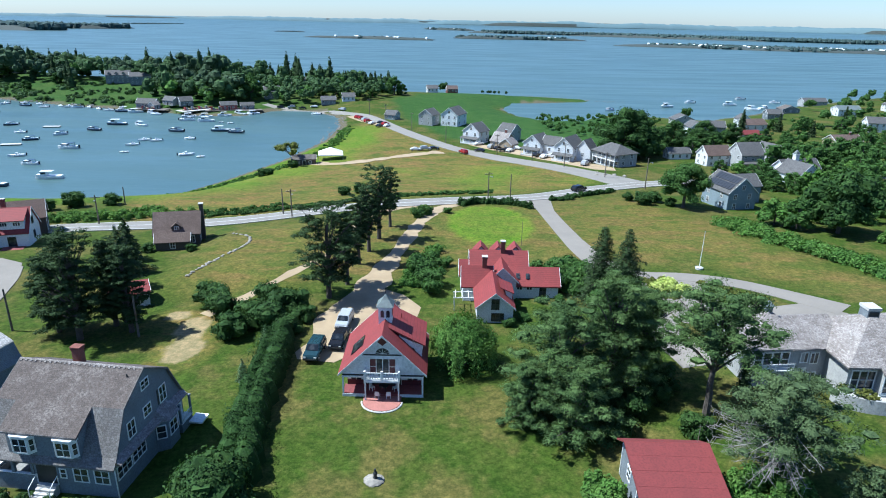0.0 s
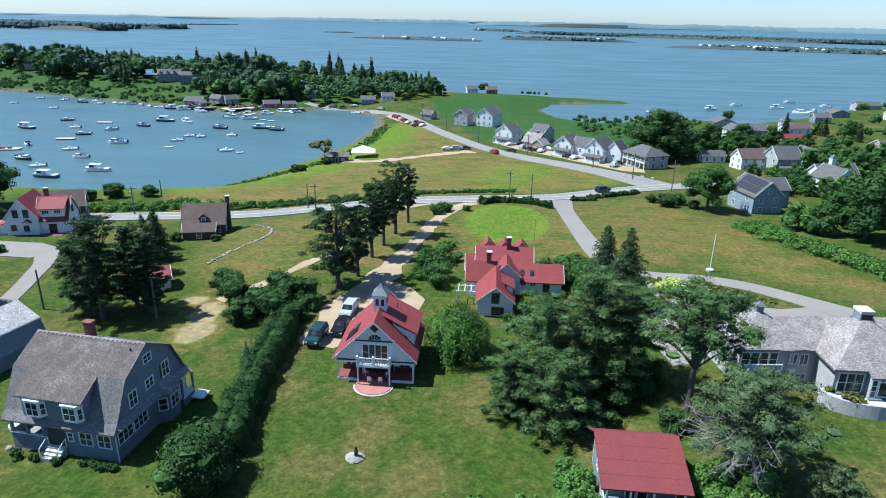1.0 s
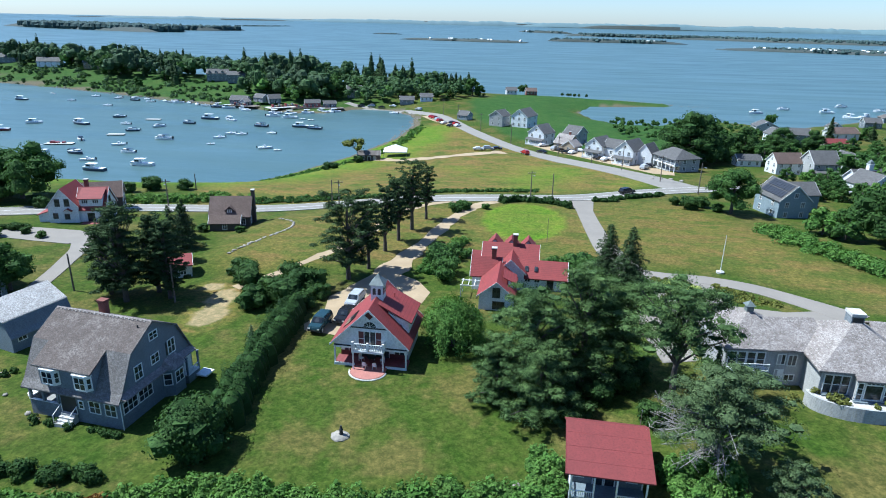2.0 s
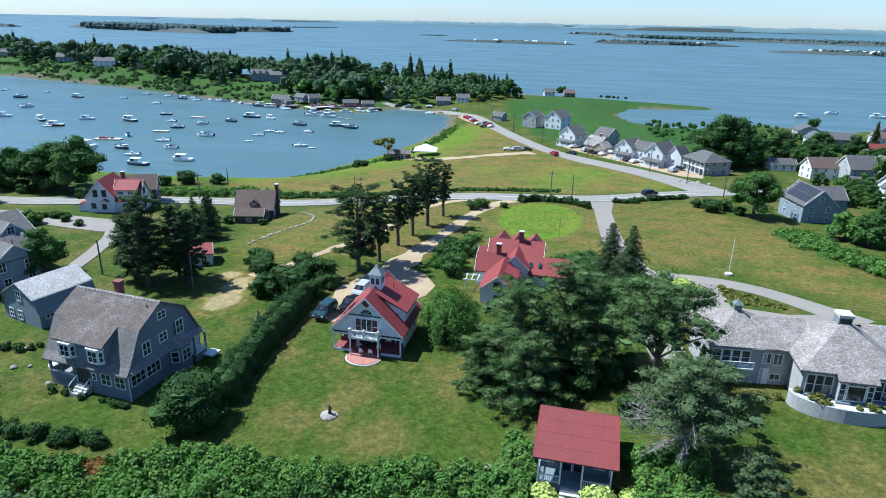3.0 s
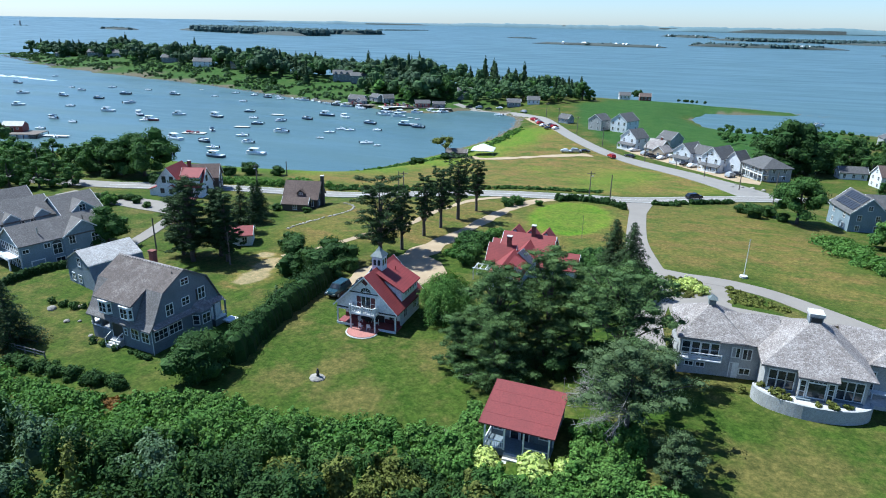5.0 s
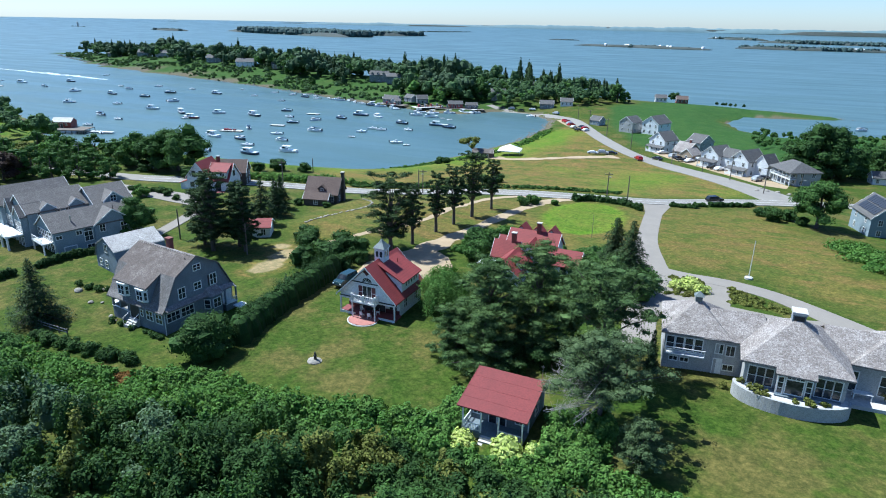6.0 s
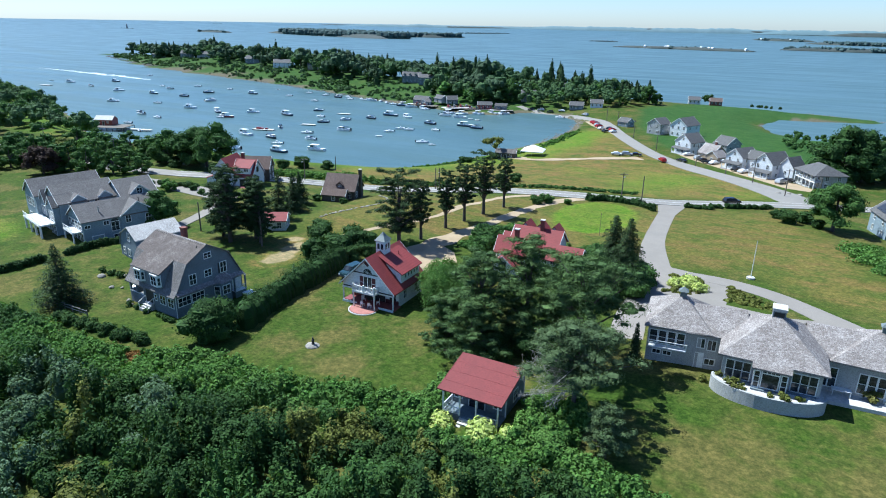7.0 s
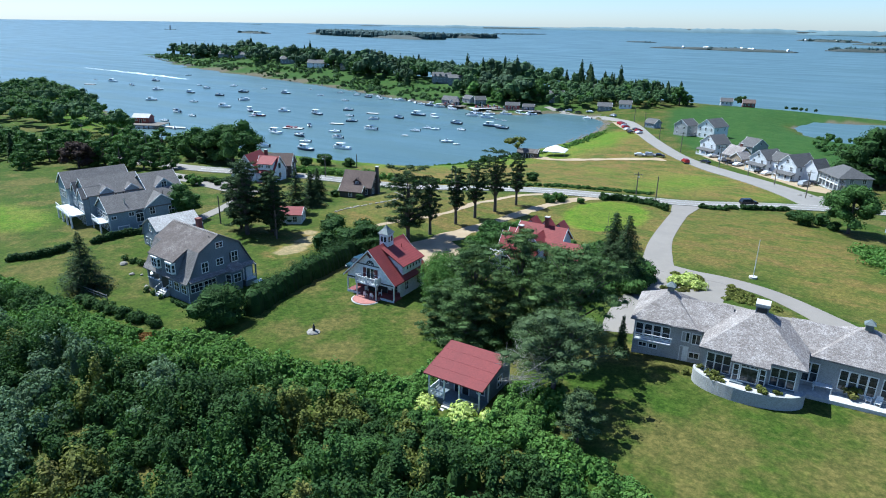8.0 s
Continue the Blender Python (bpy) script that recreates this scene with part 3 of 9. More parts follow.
# ---- plants ----
def leaf_cards(rng, pts, nor, size, squash=1.0):
    """Bent four-cornered leaves or leaf tufts at the points, turned roughly along the normals."""
    n = len(pts)
    nor = nor + rng.normal(0, 0.38, (n, 3))
    nor /= np.linalg.norm(nor, axis=1)[:, None] + 1e-9
    a = np.cross(nor, rng.normal(0, 1, (n, 3)))
    a /= np.linalg.norm(a, axis=1)[:, None] + 1e-9
    b = np.cross(nor, a)
    s = (size * rng.uniform(0.6, 1.35, n))[:, None]
    w = s * rng.uniform(0.4, 0.75, n)[:, None] * squash
    bend = nor * s * 0.18
    co = np.stack([pts - a * s - bend, pts - b * w, pts + a * s - bend, pts + b * w], 1)
    return co.reshape(-1, 3)


def card_mesh(name, co, material):
    co = np.concatenate(co) if isinstance(co, list) else co
    me = quads(name, co, np.arange(len(co)).reshape(-1, 4))
    me.materials.append(material)
    return me


def sphere_dirs(rng, n, low=-0.5):
    z = rng.uniform(low, 1, n)
    t = rng.uniform(0, 6.2832, n)
    r = np.sqrt(np.maximum(0, 1 - z * z))
    return np.stack([r * np.cos(t), r * np.sin(t), z], 1)


def lump(rows=3, n=5):
    """A low rounded mass as quads, for the inside of a crown."""
    pts = [[(math.sin(3.1416 * j / rows) * math.cos(6.2832 * i / n), math.sin(3.1416 * j / rows) * math.sin(6.2832 * i / n), -math.cos(3.1416 * j / rows)) for i in range(n + 1)] for j in range(rows + 1)]
    return np.array([[pts[j][i], pts[j][i + 1], pts[j + 1][i + 1], pts[j + 1][i]] for j in range(rows) for i in range(n)], float).reshape(-1, 3)


LUMP, ROUND = lump(), lump(4, 6)


def uneven(rng, centres, sizes, rough=0.16, shape=None):
    """Rounded masses at the centres, each one dented in its own way."""
    shape = LUMP if shape is None else shape
    c, z = np.asarray(centres, float), np.asarray(sizes, float)
    a = rng.uniform(0, 6.2832, len(c))
    ca, sa = np.cos(a)[:, None], np.sin(a)[:, None]
    x, y = shape[:, 0] * ca - shape[:, 1] * sa, shape[:, 0] * sa + shape[:, 1] * ca
    d = np.stack([x, y, np.broadcast_to(shape[:, 2], x.shape)], -1)
    ph = rng.uniform(0, 6.2832, (len(c), 3))[:, None, :]
    dent = 1 + rough * (np.sin(3.1 * d[..., :1] + ph[..., :1]) + np.sin(2.7 * d[..., 1:2] + ph[..., 1:2]) + np.sin(3.7 * d[..., 2:] + ph[..., 2:]))
    return (c[:, None, :] + d * dent * z[:, None, :]).reshape(-1, 3)


def clump_cards(rng, centres, radii, per, size, flat=0.75, solid=True):
    pts, nor = [], []
    for c, r in zip(centres, radii):
        d = sphere_dirs(rng, per)
        pts.append(c + d * np.array([1, 1, flat]) * (r * rng.uniform(0.72, 1.12, per))[:, None])
        nor.append(1.3 * d + np.array([0, 0, 0.35]))
    if not solid:
        return leaf_cards(rng, np.concatenate(pts), np.concatenate(nor), size)
    inside = uneven(rng, centres, np.outer(radii, (0.74, 0.74, 0.74 * flat)))
    return np.concatenate([leaf_cards(rng, np.concatenate(pts), np.concatenate(nor), size), inside])


def limbs(rng, h, r, trunk_r, ends, fork=0.35, n=7):
    """A tapered, slightly bent trunk with limbs that reach towards the clumps."""
    m = Mesh()
    p, k = Vector((0, 0, -0.3)), 6
    top = h * 0.8
    pts = [p]
    for i in range(1, k + 1):
        f = i / k
        pts.append(Vector((rng.normal(0, 0.12) * f, rng.normal(0, 0.12) * f, top * f)))
    for i in range(k):
        m.tube(pts[i], pts[i + 1], trunk_r * (1 - 0.8 * i / k), trunk_r * (1 - 0.8 * (i + 1) / k), n)
    for e in ends:
        e = Vector(e)
        f = min(0.95, max(fork, (e.z / h) * 0.7))
        i = min(k - 1, int(f * k))
        s = pts[i].lerp(pts[i + 1], f * k - i)
        mid = s.lerp(e, 0.5) + Vector((0, 0, 0.08 * (e - s).length))
        r0 = trunk_r * (1 - 0.8 * f) * 0.55
        m.tube(s, mid, r0, r0 * 0.6, 5)
        m.tube(mid, e, r0 * 0.6, r0 * 0.25, 4)
    return m


def broad_tree(rng, h, r, leaf, material, clumps=42, per=62, low=0.22, name="tree", label="", category="tree", lobe=1.0):
    c, rad = [], []
    while len(c) < clumps:
        d = sphere_dirs(rng, 1, -0.75)[0]
        f = rng.uniform(0.45, 0.92)
        z = h * low + (h * (1 - low)) * (0.5 + 0.5 * d[2] * f)
        k = 1 - 0.35 * max(0, d[2])
        c.append(np.array([d[0] * r * f * k, d[1] * r * f * k, z - 0.06 * h]))
        rad.append(r * rng.uniform(0.2, 0.36) * lobe)
    t = thing(name, 0, 0, 0, 0, label, category)
    ends = [c[i] for i in rng.choice(len(c), min(12, len(c)), replace=False)]
    part("trunk", limbs(rng, h, r, 0.035 * h, ends), BARK, t)
    part("crown", card_mesh("crown", clump_cards(rng, c, rad, per, leaf), material), None, t)
    return t


def pine_tree(rng, h, r, leaf=0.26, bare=0.35, tiers=9, per=75, material=None, name="pine_tree", label="", lean=0.0, top=0.38):
    """A wide coastal pine: flat, uneven plates of needles at the ends of rising limbs."""
    c, rad = [], []
    for i in range(tiers):
        f = i / (tiers - 1)
        z = h * (bare + (0.95 - bare) * f)
        reach = r * (1.0 - (1 - top) * f ** 1.8) * (0.7 + 0.3 * min(1, f * 3 + 0.3))
        n = max(3, int(7 * (1 - 0.4 * f)))
        a0 = rng.uniform(0, 6.28)
        for k in range(n):
            a = a0 + 6.2832 * k / n + rng.normal(0, 0.3)
            far = rng.uniform(0.6, 1.15)
            rise = rng.uniform(0.0, 0.22)
            for q in (0.3, 0.6, 0.88, 1.05):
                rr = reach * q * far
                c.append(np.array([rr * math.cos(a) + lean * f + rng.normal(0, 0.25), rr * math.sin(a) + rng.normal(0, 0.25), z + rng.normal(0, 0.2) + rise * rr]))
                rad.append(r * rng.uniform(0.13, 0.23))
    t = thing(name, 0, 0, 0, 0, label, "pine tree")
    ends = [c[i] for i in rng.choice(len(c), min(34, len(c)), replace=False)]
    part("trunk", limbs(rng, h, r, 0.03 * h, ends, bare * 0.8), BARK, t)
    pts, nor = [], []
    for p, q in zip(c, rad):
        d = sphere_dirs(rng, per, -0.35)
        pts.append(p + d * np.array([1, 1, 0.45]) * (q * rng.uniform(0.6, 1.16, per))[:, None])
        nor.append(1.2 * d + np.array([0, 0, 0.6]))
    crown = [leaf_cards(rng, np.concatenate(pts), np.concatenate(nor), leaf, 0.62), uneven(rng, c, np.outer(rad, (0.5, 0.5, 0.2)))]
    part("crown", card_mesh("crown", crown, material or L_PINE), None, t)
    return t


def spruce_tree(rng, h, r, leaf=0.3, bare=0.06, material=None, name="spruce_tree", label="", whorls=26, power=0.85, droop=0.25, gaps=0.1, spread=1.0, shag=0.15):
    """A conifer with whorls of drooping branches on a straight trunk."""
    pts, nor = [], []
    m = Mesh()
    m.tube((0, 0, -0.3), (0, 0, h * 0.55), 0.024 * h, 0.014 * h, 8)
    m.tube((0, 0, h * 0.55), (0, 0, h), 0.014 * h, 0.01, 6)
    for i in range(whorls):
        f = i / whorls
        z = h * (bare + (1 - bare) * f)
        reach = r * max(0.06, (1 - f) ** power) * rng.uniform(0.8, 1.12)
        if bare > 0.25:
            reach *= 0.55 + 0.45 * math.sin(min(1, f * 2.2) * 1.57)
        n = max(4, int(10 * (1 - 0.5 * f)))
        a0 = rng.uniform(0, 6.28)
        for k in range(n):
            if rng.uniform() < gaps:
                continue
            a = a0 + 6.2832 * k / n + rng.normal(0, 0.2)
            L = reach * max(0.25, rng.uniform(0.9 - 1.5 * shag, 1.0 + shag))
            ca, sa = math.cos(a), math.sin(a)
            tip = Vector((L * ca, L * sa, z - droop * L))
            if i % 2 == 0 and L > 0.8:
                m.tube((0, 0, z), tip, 0.03 + 0.006 * L, 0.012, 4)
            q = max(4, int(L * 9 * spread))
            s = rng.uniform(0.15, 1.0, q)
            w = rng.normal(0, 0.16 * L + 0.08, q) * (1.1 - 0.6 * s)
            pts.append(np.stack([L * s * ca - w * sa, L * s * sa + w * ca, z - droop * L * s ** 1.4 + rng.normal(0, 0.12, q)], 1))
            nor.append(np.stack([0.5 * ca * np.ones(q), 0.5 * sa * np.ones(q), np.ones(q)], 1))
    t = thing(name, 0, 0, 0, 0, label, "spruce tree" if "spruce" in name else "pine tree")
    part("trunk", m, BARK, t)
    part("crown", card_mesh("crown", leaf_cards(rng, np.concatenate(pts), np.concatenate(nor), leaf, 0.6), material or L_SPRUCE), None, t)
    return t


def shrub_mesh(rng, r, h, leaf, per=46, clumps=16, solid=True):
    c = [np.array([*(sphere_dirs(rng, 1, 0)[0][:2] * r * rng.uniform(0.1, 0.75)), h * rng.uniform(0.14, 0.72)]) for _ in range(clumps)]
    return clump_cards(rng, c, [min(r, h) * rng.uniform(0.3, 0.5) for _ in c], per, leaf, 0.85, solid)


def shrub(rng, r, h, leaf, material, name="shrub", label="", category="shrub", per=46, clumps=16):
    t = thing(name, 0, 0, 0, 0, label, category)
    m = Mesh()
    for k in range(5):
        a = rng.uniform(0, 6.28)
        m.tube((0, 0, -0.2), (0.5 * r * math.cos(a), 0.5 * r * math.sin(a), 0.5 * h), 0.06, 0.02, 5)
    part("stem", m, BARK, t)
    part("foliage", card_mesh("foliage", shrub_mesh(rng, r, h, leaf, per, clumps), material), None, t)
    return t


def put(ob, x, y, rz=0.0, s=1.0, sz=None, sink=0.0):
    ob.matrix_basis = pose(x, y, G(x, y) - sink, 0, 0, rz) @ Matrix.Diagonal((s, s, sz or s, 1))
    return ob


def repeat(ob, places, rng, group="", sink=0.0):
    """The first place takes the thing itself, the rest its copies. Places: x, y, scale."""
    for i, (x, y, s) in enumerate(places):
        o = ob if i == 0 else None
        m = pose(x, y, G(x, y) - sink, 0, 0, rng.uniform(0, 360)) @ Matrix.Diagonal((s, s, s * rng.uniform(0.92, 1.08), 1))
        if i == 0:
            first = m
        else:
            o = copy_thing(ob, m)
        if group:
            tagged(o, group=group)
    ob.matrix_basis = first


RNG = np.random.default_rng(5)
# the big pines beside the lawn
PINES = [
    (11.2, 64.2, 13.4, 6.2, 0.14, 11, 0.42, "broad dark green pine with low heavy limbs beside the lawn"),
    (17.6, 66.0, 15.6, 5.8, 0.16, 12, 0.4, "tall green pine with a rounded crown"),
    (27.4, 61.0, 15.0, 7.0, 0.56, 8, 0.55, "flat-topped green pine with bare pinkish limbs"),
    (29.4, 49.4, 11.4, 6.4, 0.46, 7, 0.45, "grey-green pine with dead lower branches beside the red-roofed cottage"),
    (12.6, 58.6, 8.8, 5.0, 0.08, 8, 0.4, "low dark pine at the edge of the lawn"),
    (22.0, 68.5, 12.0, 5.0, 0.3, 8, 0.45, "green pine behind the clump beside the drive"),
    (7.6, 61.0, 7.2, 3.8, 0.1, 7, 0.4, "low spreading pine over the lawn"),
]
for x, y, h, r, bare, tiers, top, lab in PINES:
    put(pine_tree(RNG, h, r * 0.96, 0.135, bare, tiers, 118, L_PINE if x < 29 else L_GREYPINE, label=lab, top=top), x, y)
put(pine_tree(RNG, 5.6, 2.6, 0.13, 0.3, 6, 60, L_GREYPINE, label="small sparse grey-green pine at the thicket edge", top=0.5), 34.5, 43.5)
# dead branches on the pine by the cottage
dead = [o for o in bpy.data.objects if o.name.startswith("pine_tree") and abs(o.location.x - 29.4) < 0.01][0]
for k in range(34):
    m = Mesh()
    a = RNG.uniform(2.4, 4.7)
    z = RNG.uniform(3.2, 6.6)
    L = RNG.uniform(4.2, 6.9)
    p = Vector((0.2 * math.cos(a), 0.2 * math.sin(a), z))
    q = Vector((L * math.cos(a), L * math.sin(a), z + RNG.uniform(0.1, 1.3)))
    m.tube(p, q, 0.045, 0.018, 4)
    for j in range(20):
        s = p.lerp(q, RNG.uniform(0.3, 1))
        m.tube(s, s + Vector(RNG.normal(0, 0.5, 3)), 0.02, 0.01, 3)
    part("dead_branch", m, DEAD, dead, "bare grey dead branch")

put(spruce_tree(RNG, 12.6, 4.2, 0.2, label="dark pointed spruce beside the asphalt drive", spread=3.4, power=0.62, shag=0.2, gaps=0.0), 22.8, 94.0)
put(spruce_tree(RNG, 13.0, 4.3, 0.2, label="dark dense spruce standing close to its twin", spread=3.4, power=0.62, shag=0.2, gaps=0.0), 25.8, 91.2)
put(spruce_tree(RNG, 5.6, 1.3, 0.18, label="slim young spruce beside the long grey house", spread=2.0), 32.9, 64.6)
put(spruce_tree(RNG, 10.4, 5.2, 0.2, label="broad green spruce on the lawn above the thicket", spread=2.0, power=0.85), -53.7, 44.0)
for x, y, h, r, bare in ((-53.4, 80.2, 16.2, 4.6, 0.2), (-47.2, 82.6, 13.4, 3.0, 0.16), (-57.6, 82.4, 12.2, 3.8, 0.12), (-50.4, 84.6, 13.6, 3.4, 0.2)):
    put(pine_tree(RNG, h, r, 0.17, bare, 11, 78, L_SPRUCE, top=0.42, label="tall dark shaggy conifer with uneven limbs behind the shingled house"), x, y)
for x, y, h, r, bare in ((-56.0, 98.6, 11.4, 3.4, 0.1), (-58.5, 106.3, 9.6, 3.4, 0.06), (-62.0, 113.0, 8.5, 3.0, 0.1)):
    put(spruce_tree(RNG, h, r, 0.24, bare, label="dark pointed spruce among others behind the shingled house", power=0.7, droop=0.15, gaps=0.25, spread=2.0, shag=0.35), x, y)
# the row of pines along the gravel drive
for x, y, h, r in ((-20.6, 94.3, 15.4, 5.0), (-18.4, 99.5, 12.6, 2.2), (-17.8, 109.7, 13.2, 2.4), (-16.8, 117.2, 13.6, 2.8), (-15.7, 125.6, 15.4, 3.3), (-14.2, 135.0, 12.6, 2.2)):
    t = pine_tree(RNG, h, r, 0.18, 0.36 if r < 5 else 0.24, 9, 60 if r < 5 else 100, L_SPRUCE, top=0.75, label="tall thin pine with a long bare trunk beside the drive" if r < 5 else "broad ragged pine with hanging limbs beside the drive")
    tagged(put(t, x, y), group="pines along the gravel drive")

# broad-leaved trees
def willow(rng, h, r):
    """A low willow: short limbs with curtains of hanging twigs."""
    t = thing("willow_tree", 0, 0, 0, 0, "light green drooping willow beside the red-roofed barn", "tree")
    pts, nor, ends = [], [], []
    for _ in range(150):
        a, f = rng.uniform(0, 6.2832), math.sqrt(rng.uniform(0.02, 1))
        x, y = r * f * math.cos(a), r * f * math.sin(a)
        top = h * (1.0 - 0.42 * f * f) + rng.normal(0, 0.25)
        drop = min(top - 0.4, rng.uniform(1.6, 4.2) * (0.5 + f))
        n = int(26 * drop)
        k = rng.uniform(0, 1, n)
        pts.append(np.stack([x * (1 + 0.06 * k) + rng.normal(0, 0.28, n), y * (1 + 0.06 * k) + rng.normal(0, 0.28, n), top - drop * k], 1))
        nor.append(np.stack([np.full(n, math.cos(a)), np.full(n, math.sin(a)), 0.9 - 0.6 * k], 1))
        if len(ends) < 14:
            ends.append((0.8 * x, 0.8 * y, top - 0.4))
    inside = uneven(rng, [(0, 0, 0.5 * h), (0.3 * r, 0.2 * r, 0.42 * h), (-0.3 * r, -0.1 * r, 0.42 * h)], [(0.6 * r, 0.6 * r, 0.4 * h), (0.5 * r, 0.5 * r, 0.34 * h), (0.5 * r, 0.5 * r, 0.34 * h)])
    part("trunk", limbs(rng, h, r, 0.04 * h, ends), BARK, t)
    part("crown", card_mesh("crown", [leaf_cards(rng, np.concatenate(pts), np.concatenate(nor), 0.16, 0.7), inside], L_LIGHT), None, t)
    return t


put(willow(RNG, 7.6, 4.2), 0.6, 73.6)
put(broad_tree(RNG, 15.0, 10.4, 0.3, L_LEAF, 62, 190, 0.1, label="large spreading green tree at the shore road", lobe=0.85), -119.6, 135.5)
put(broad_tree(RNG, 9.5, 5.4, 0.36, L_DARK, 30, 110, 0.06, label="dark green tree beside a larger one at the shore road"), -126.5, 134.0)
put(broad_tree(RNG, 11.0, 6.4, 0.38, L_LEAF, 42, 100, 0.08, label="green tree beside the shore road"), -134, 132.5)
put(broad_tree(RNG, 13.2, 6.4, 0.24, L_LEAF, 52, 190, 0.12, label="round green maple at the edge of the field"), 60.1, 160.5)
put(broad_tree(RNG, 8.8, 4.6, 0.2, L_LEAF, 44, 150, 0.08, label="small rounded green tree beside the drive"), -74.5, 80.5)
put(broad_tree(RNG, 9.5, 5.4, 0.36, L_PURPLE, 40, 80, 0.1, label="dark purple-leaved maple behind the large house"), -147.6, 99)
put(broad_tree(RNG, 9.0, 4.6, 0.36, L_OLIVE, 36, 70, 0.1, label="olive green tree among darker ones"), -157, 112)
put(broad_tree(RNG, 15.0, 8.2, 0.42, L_DARK, 60, 100, 0.05, label="large dark green tree with a dense crown"), 86, 136)
put(broad_tree(RNG, 8.0, 4.2, 0.34, L_LEAF, 36, 70, 0.05, label="light green tree at the hedge of the field"), 78.5, 139.5)
put(broad_tree(RNG, 9.2, 6.6, 0.24, L_OLIVE, 20, 40, 0.62, label="sparse wind-bent olive green tree at the shore", lobe=0.72), -60.4, 238)
put(shrub(RNG, 4.2, 7.4, 0.17, L_DARK, label="large round dense dark green shrub on the lawn", per=150, clumps=70), -22.9, 46.2, sink=0.6)
oak = broad_tree(RNG, 17.0, 9.4, 0.34, L_DARK, 56, 120, -0.06, label="large dark green tree with a dense crown", category="tree")
repeat(oak, [(67, 248, 1.22), (73, 250, 1.12), (92, 264, 0.78), (104, 268, 0.6), (86, 272, 0.55), (112, 282, 0.75), (128, 292, 0.6)], RNG, "dark trees behind the beach houses", 0.3)
mid = broad_tree(RNG, 10.0, 5.6, 0.3, L_LEAF, 24, 64, -0.02, label="rounded green garden tree in the village", category="tree")
repeat(mid, [(-137, 106, 0.9), (-146, 106.5, 1.0), (-155, 105, 1.05), (-164, 107, 1.0), (-173, 108, 1.1), (-182, 110, 1.0), (-150, 126, 0.9), (-168, 131, 1.0), (-177, 130, 1.05), (-128, 139, 0.75), (-142, 136.5, 0.95), (-151, 138.5, 0.9), (-161, 139, 0.9), (-130.6, 109.6, 0.9), (-157, 126, 1.05), (-150, 118, 0.9), (-140, 122, 0.85), (-166, 100, 0.9), (-176, 118, 1.0), (-126, 116, 0.7), (-170, 95, 0.9), (-180, 100, 1.0), (-190, 104, 1.0), (-200, 108, 1.0), (-186, 92, 0.8), (-197, 98, 0.9), (-209, 104, 1.0), (-216, 110, 0.9), (-162, 90, 0.7), (110, 178, 1.0), (122, 182, 1.1), (128, 172, 1.0), (104, 170, 0.8), (96, 160, 0.9), (118, 160, 1.0), (134, 158, 1.1), (140, 190, 1.0), (150, 205, 0.9), (126, 205, 0.8), (88, 186, 0.7), (165, 190, 1.1), (98, 148, 0.85), (112, 142, 1.0), (126, 138, 1.0), (150, 238, 1.0), (180, 250, 0.9), (196, 300, 0.9), (210, 330, 0.8), (172, 340, 0.8), (238, 360, 0.8), (190, 240, 1.1), (160, 262, 0.8), (140, 260, 0.9), (205, 275, 0.9), (145, 150, 1.1), (160, 165, 1.1), (118, 228, 0.8), (92, 215, 0.55), (84, 176, 0.5), (112, 250, 0.7), (150, 285, 0.7), (100, 205, 0.8), (118, 215, 0.9), (136, 228, 1.0), (132, 246, 0.8), (96, 190, 0.8), (102, 158, 1.0), (92, 150, 0.9), (130, 196, 1.0), (146, 220, 1.0), (160, 236, 1.0), (168, 210, 1.1), (150, 180, 1.1), (110, 152, 1.0), (124, 150, 1.1), (138, 142, 1.1), (104, 122, 0.9), (116, 118, 1.0), (110, 266, 0.8), (128, 272, 0.8), (111, 211, 1.3), (117, 216, 1.2), (124, 222, 1.2), (130, 229, 1.2), (138, 234, 1.2), (147, 242, 1.2), (156, 246, 1.1), (163, 228, 1.2), (150, 228, 1.2), (140, 216, 1.2), (97, 187, 0.6), (93, 190, 0.55), (101, 184, 0.65), (104, 190, 0.6), (172, 262, 1.1), (184, 268, 1.0), (196, 262, 1.1), (136, 286, 0.7), (146, 296, 0.7), (158, 300, 0.6), (112, 300, 0.6), (104, 308, 0.6), (180, 331, 1.0), (186, 336, 0.9), (207, 340, 0.8), (214, 352, 0.8), (118, 334, 0.5), (206, 300, 0.9), (190, 306, 0.8), (96, 252, 0.9), (80, 256, 1.0)], RNG, "garden trees of the village", 0.3)
light = broad_tree(RNG, 8.0, 4.6, 0.4, L_LIGHT, 34, 60, 0.06, label="light green rounded garden tree", category="tree")
repeat(light, [(-166, 128, 1.1), (106, 182, 1.0), (134, 212, 0.9), (170, 225, 0.9), (88, 146, 0.6), (104, 132, 0.8), (92, 128, 0.5), (142, 170, 0.9), (155, 250, 0.9), (-100, 104, 0.5), (75, 142.8, 0.95), (114, 208, 1.2), (121, 213, 1.1), (160, 256, 1.1), (99, 216, 0.7)], RNG, "garden trees of the village", 0.3)
far_spruce = spruce_tree(RNG, 12.0, 3.2, 0.5, label="dark pointed spruce in the village", spread=0.8)
repeat(far_spruce, [(150, 330, 1.0), (172, 336, 0.85), (180, 318, 0.7), (118, 300, 0.6), (-178, 95, 0.8), (-170, 84, 0.6), (228, 372, 0.9)], RNG, "", 0.2)

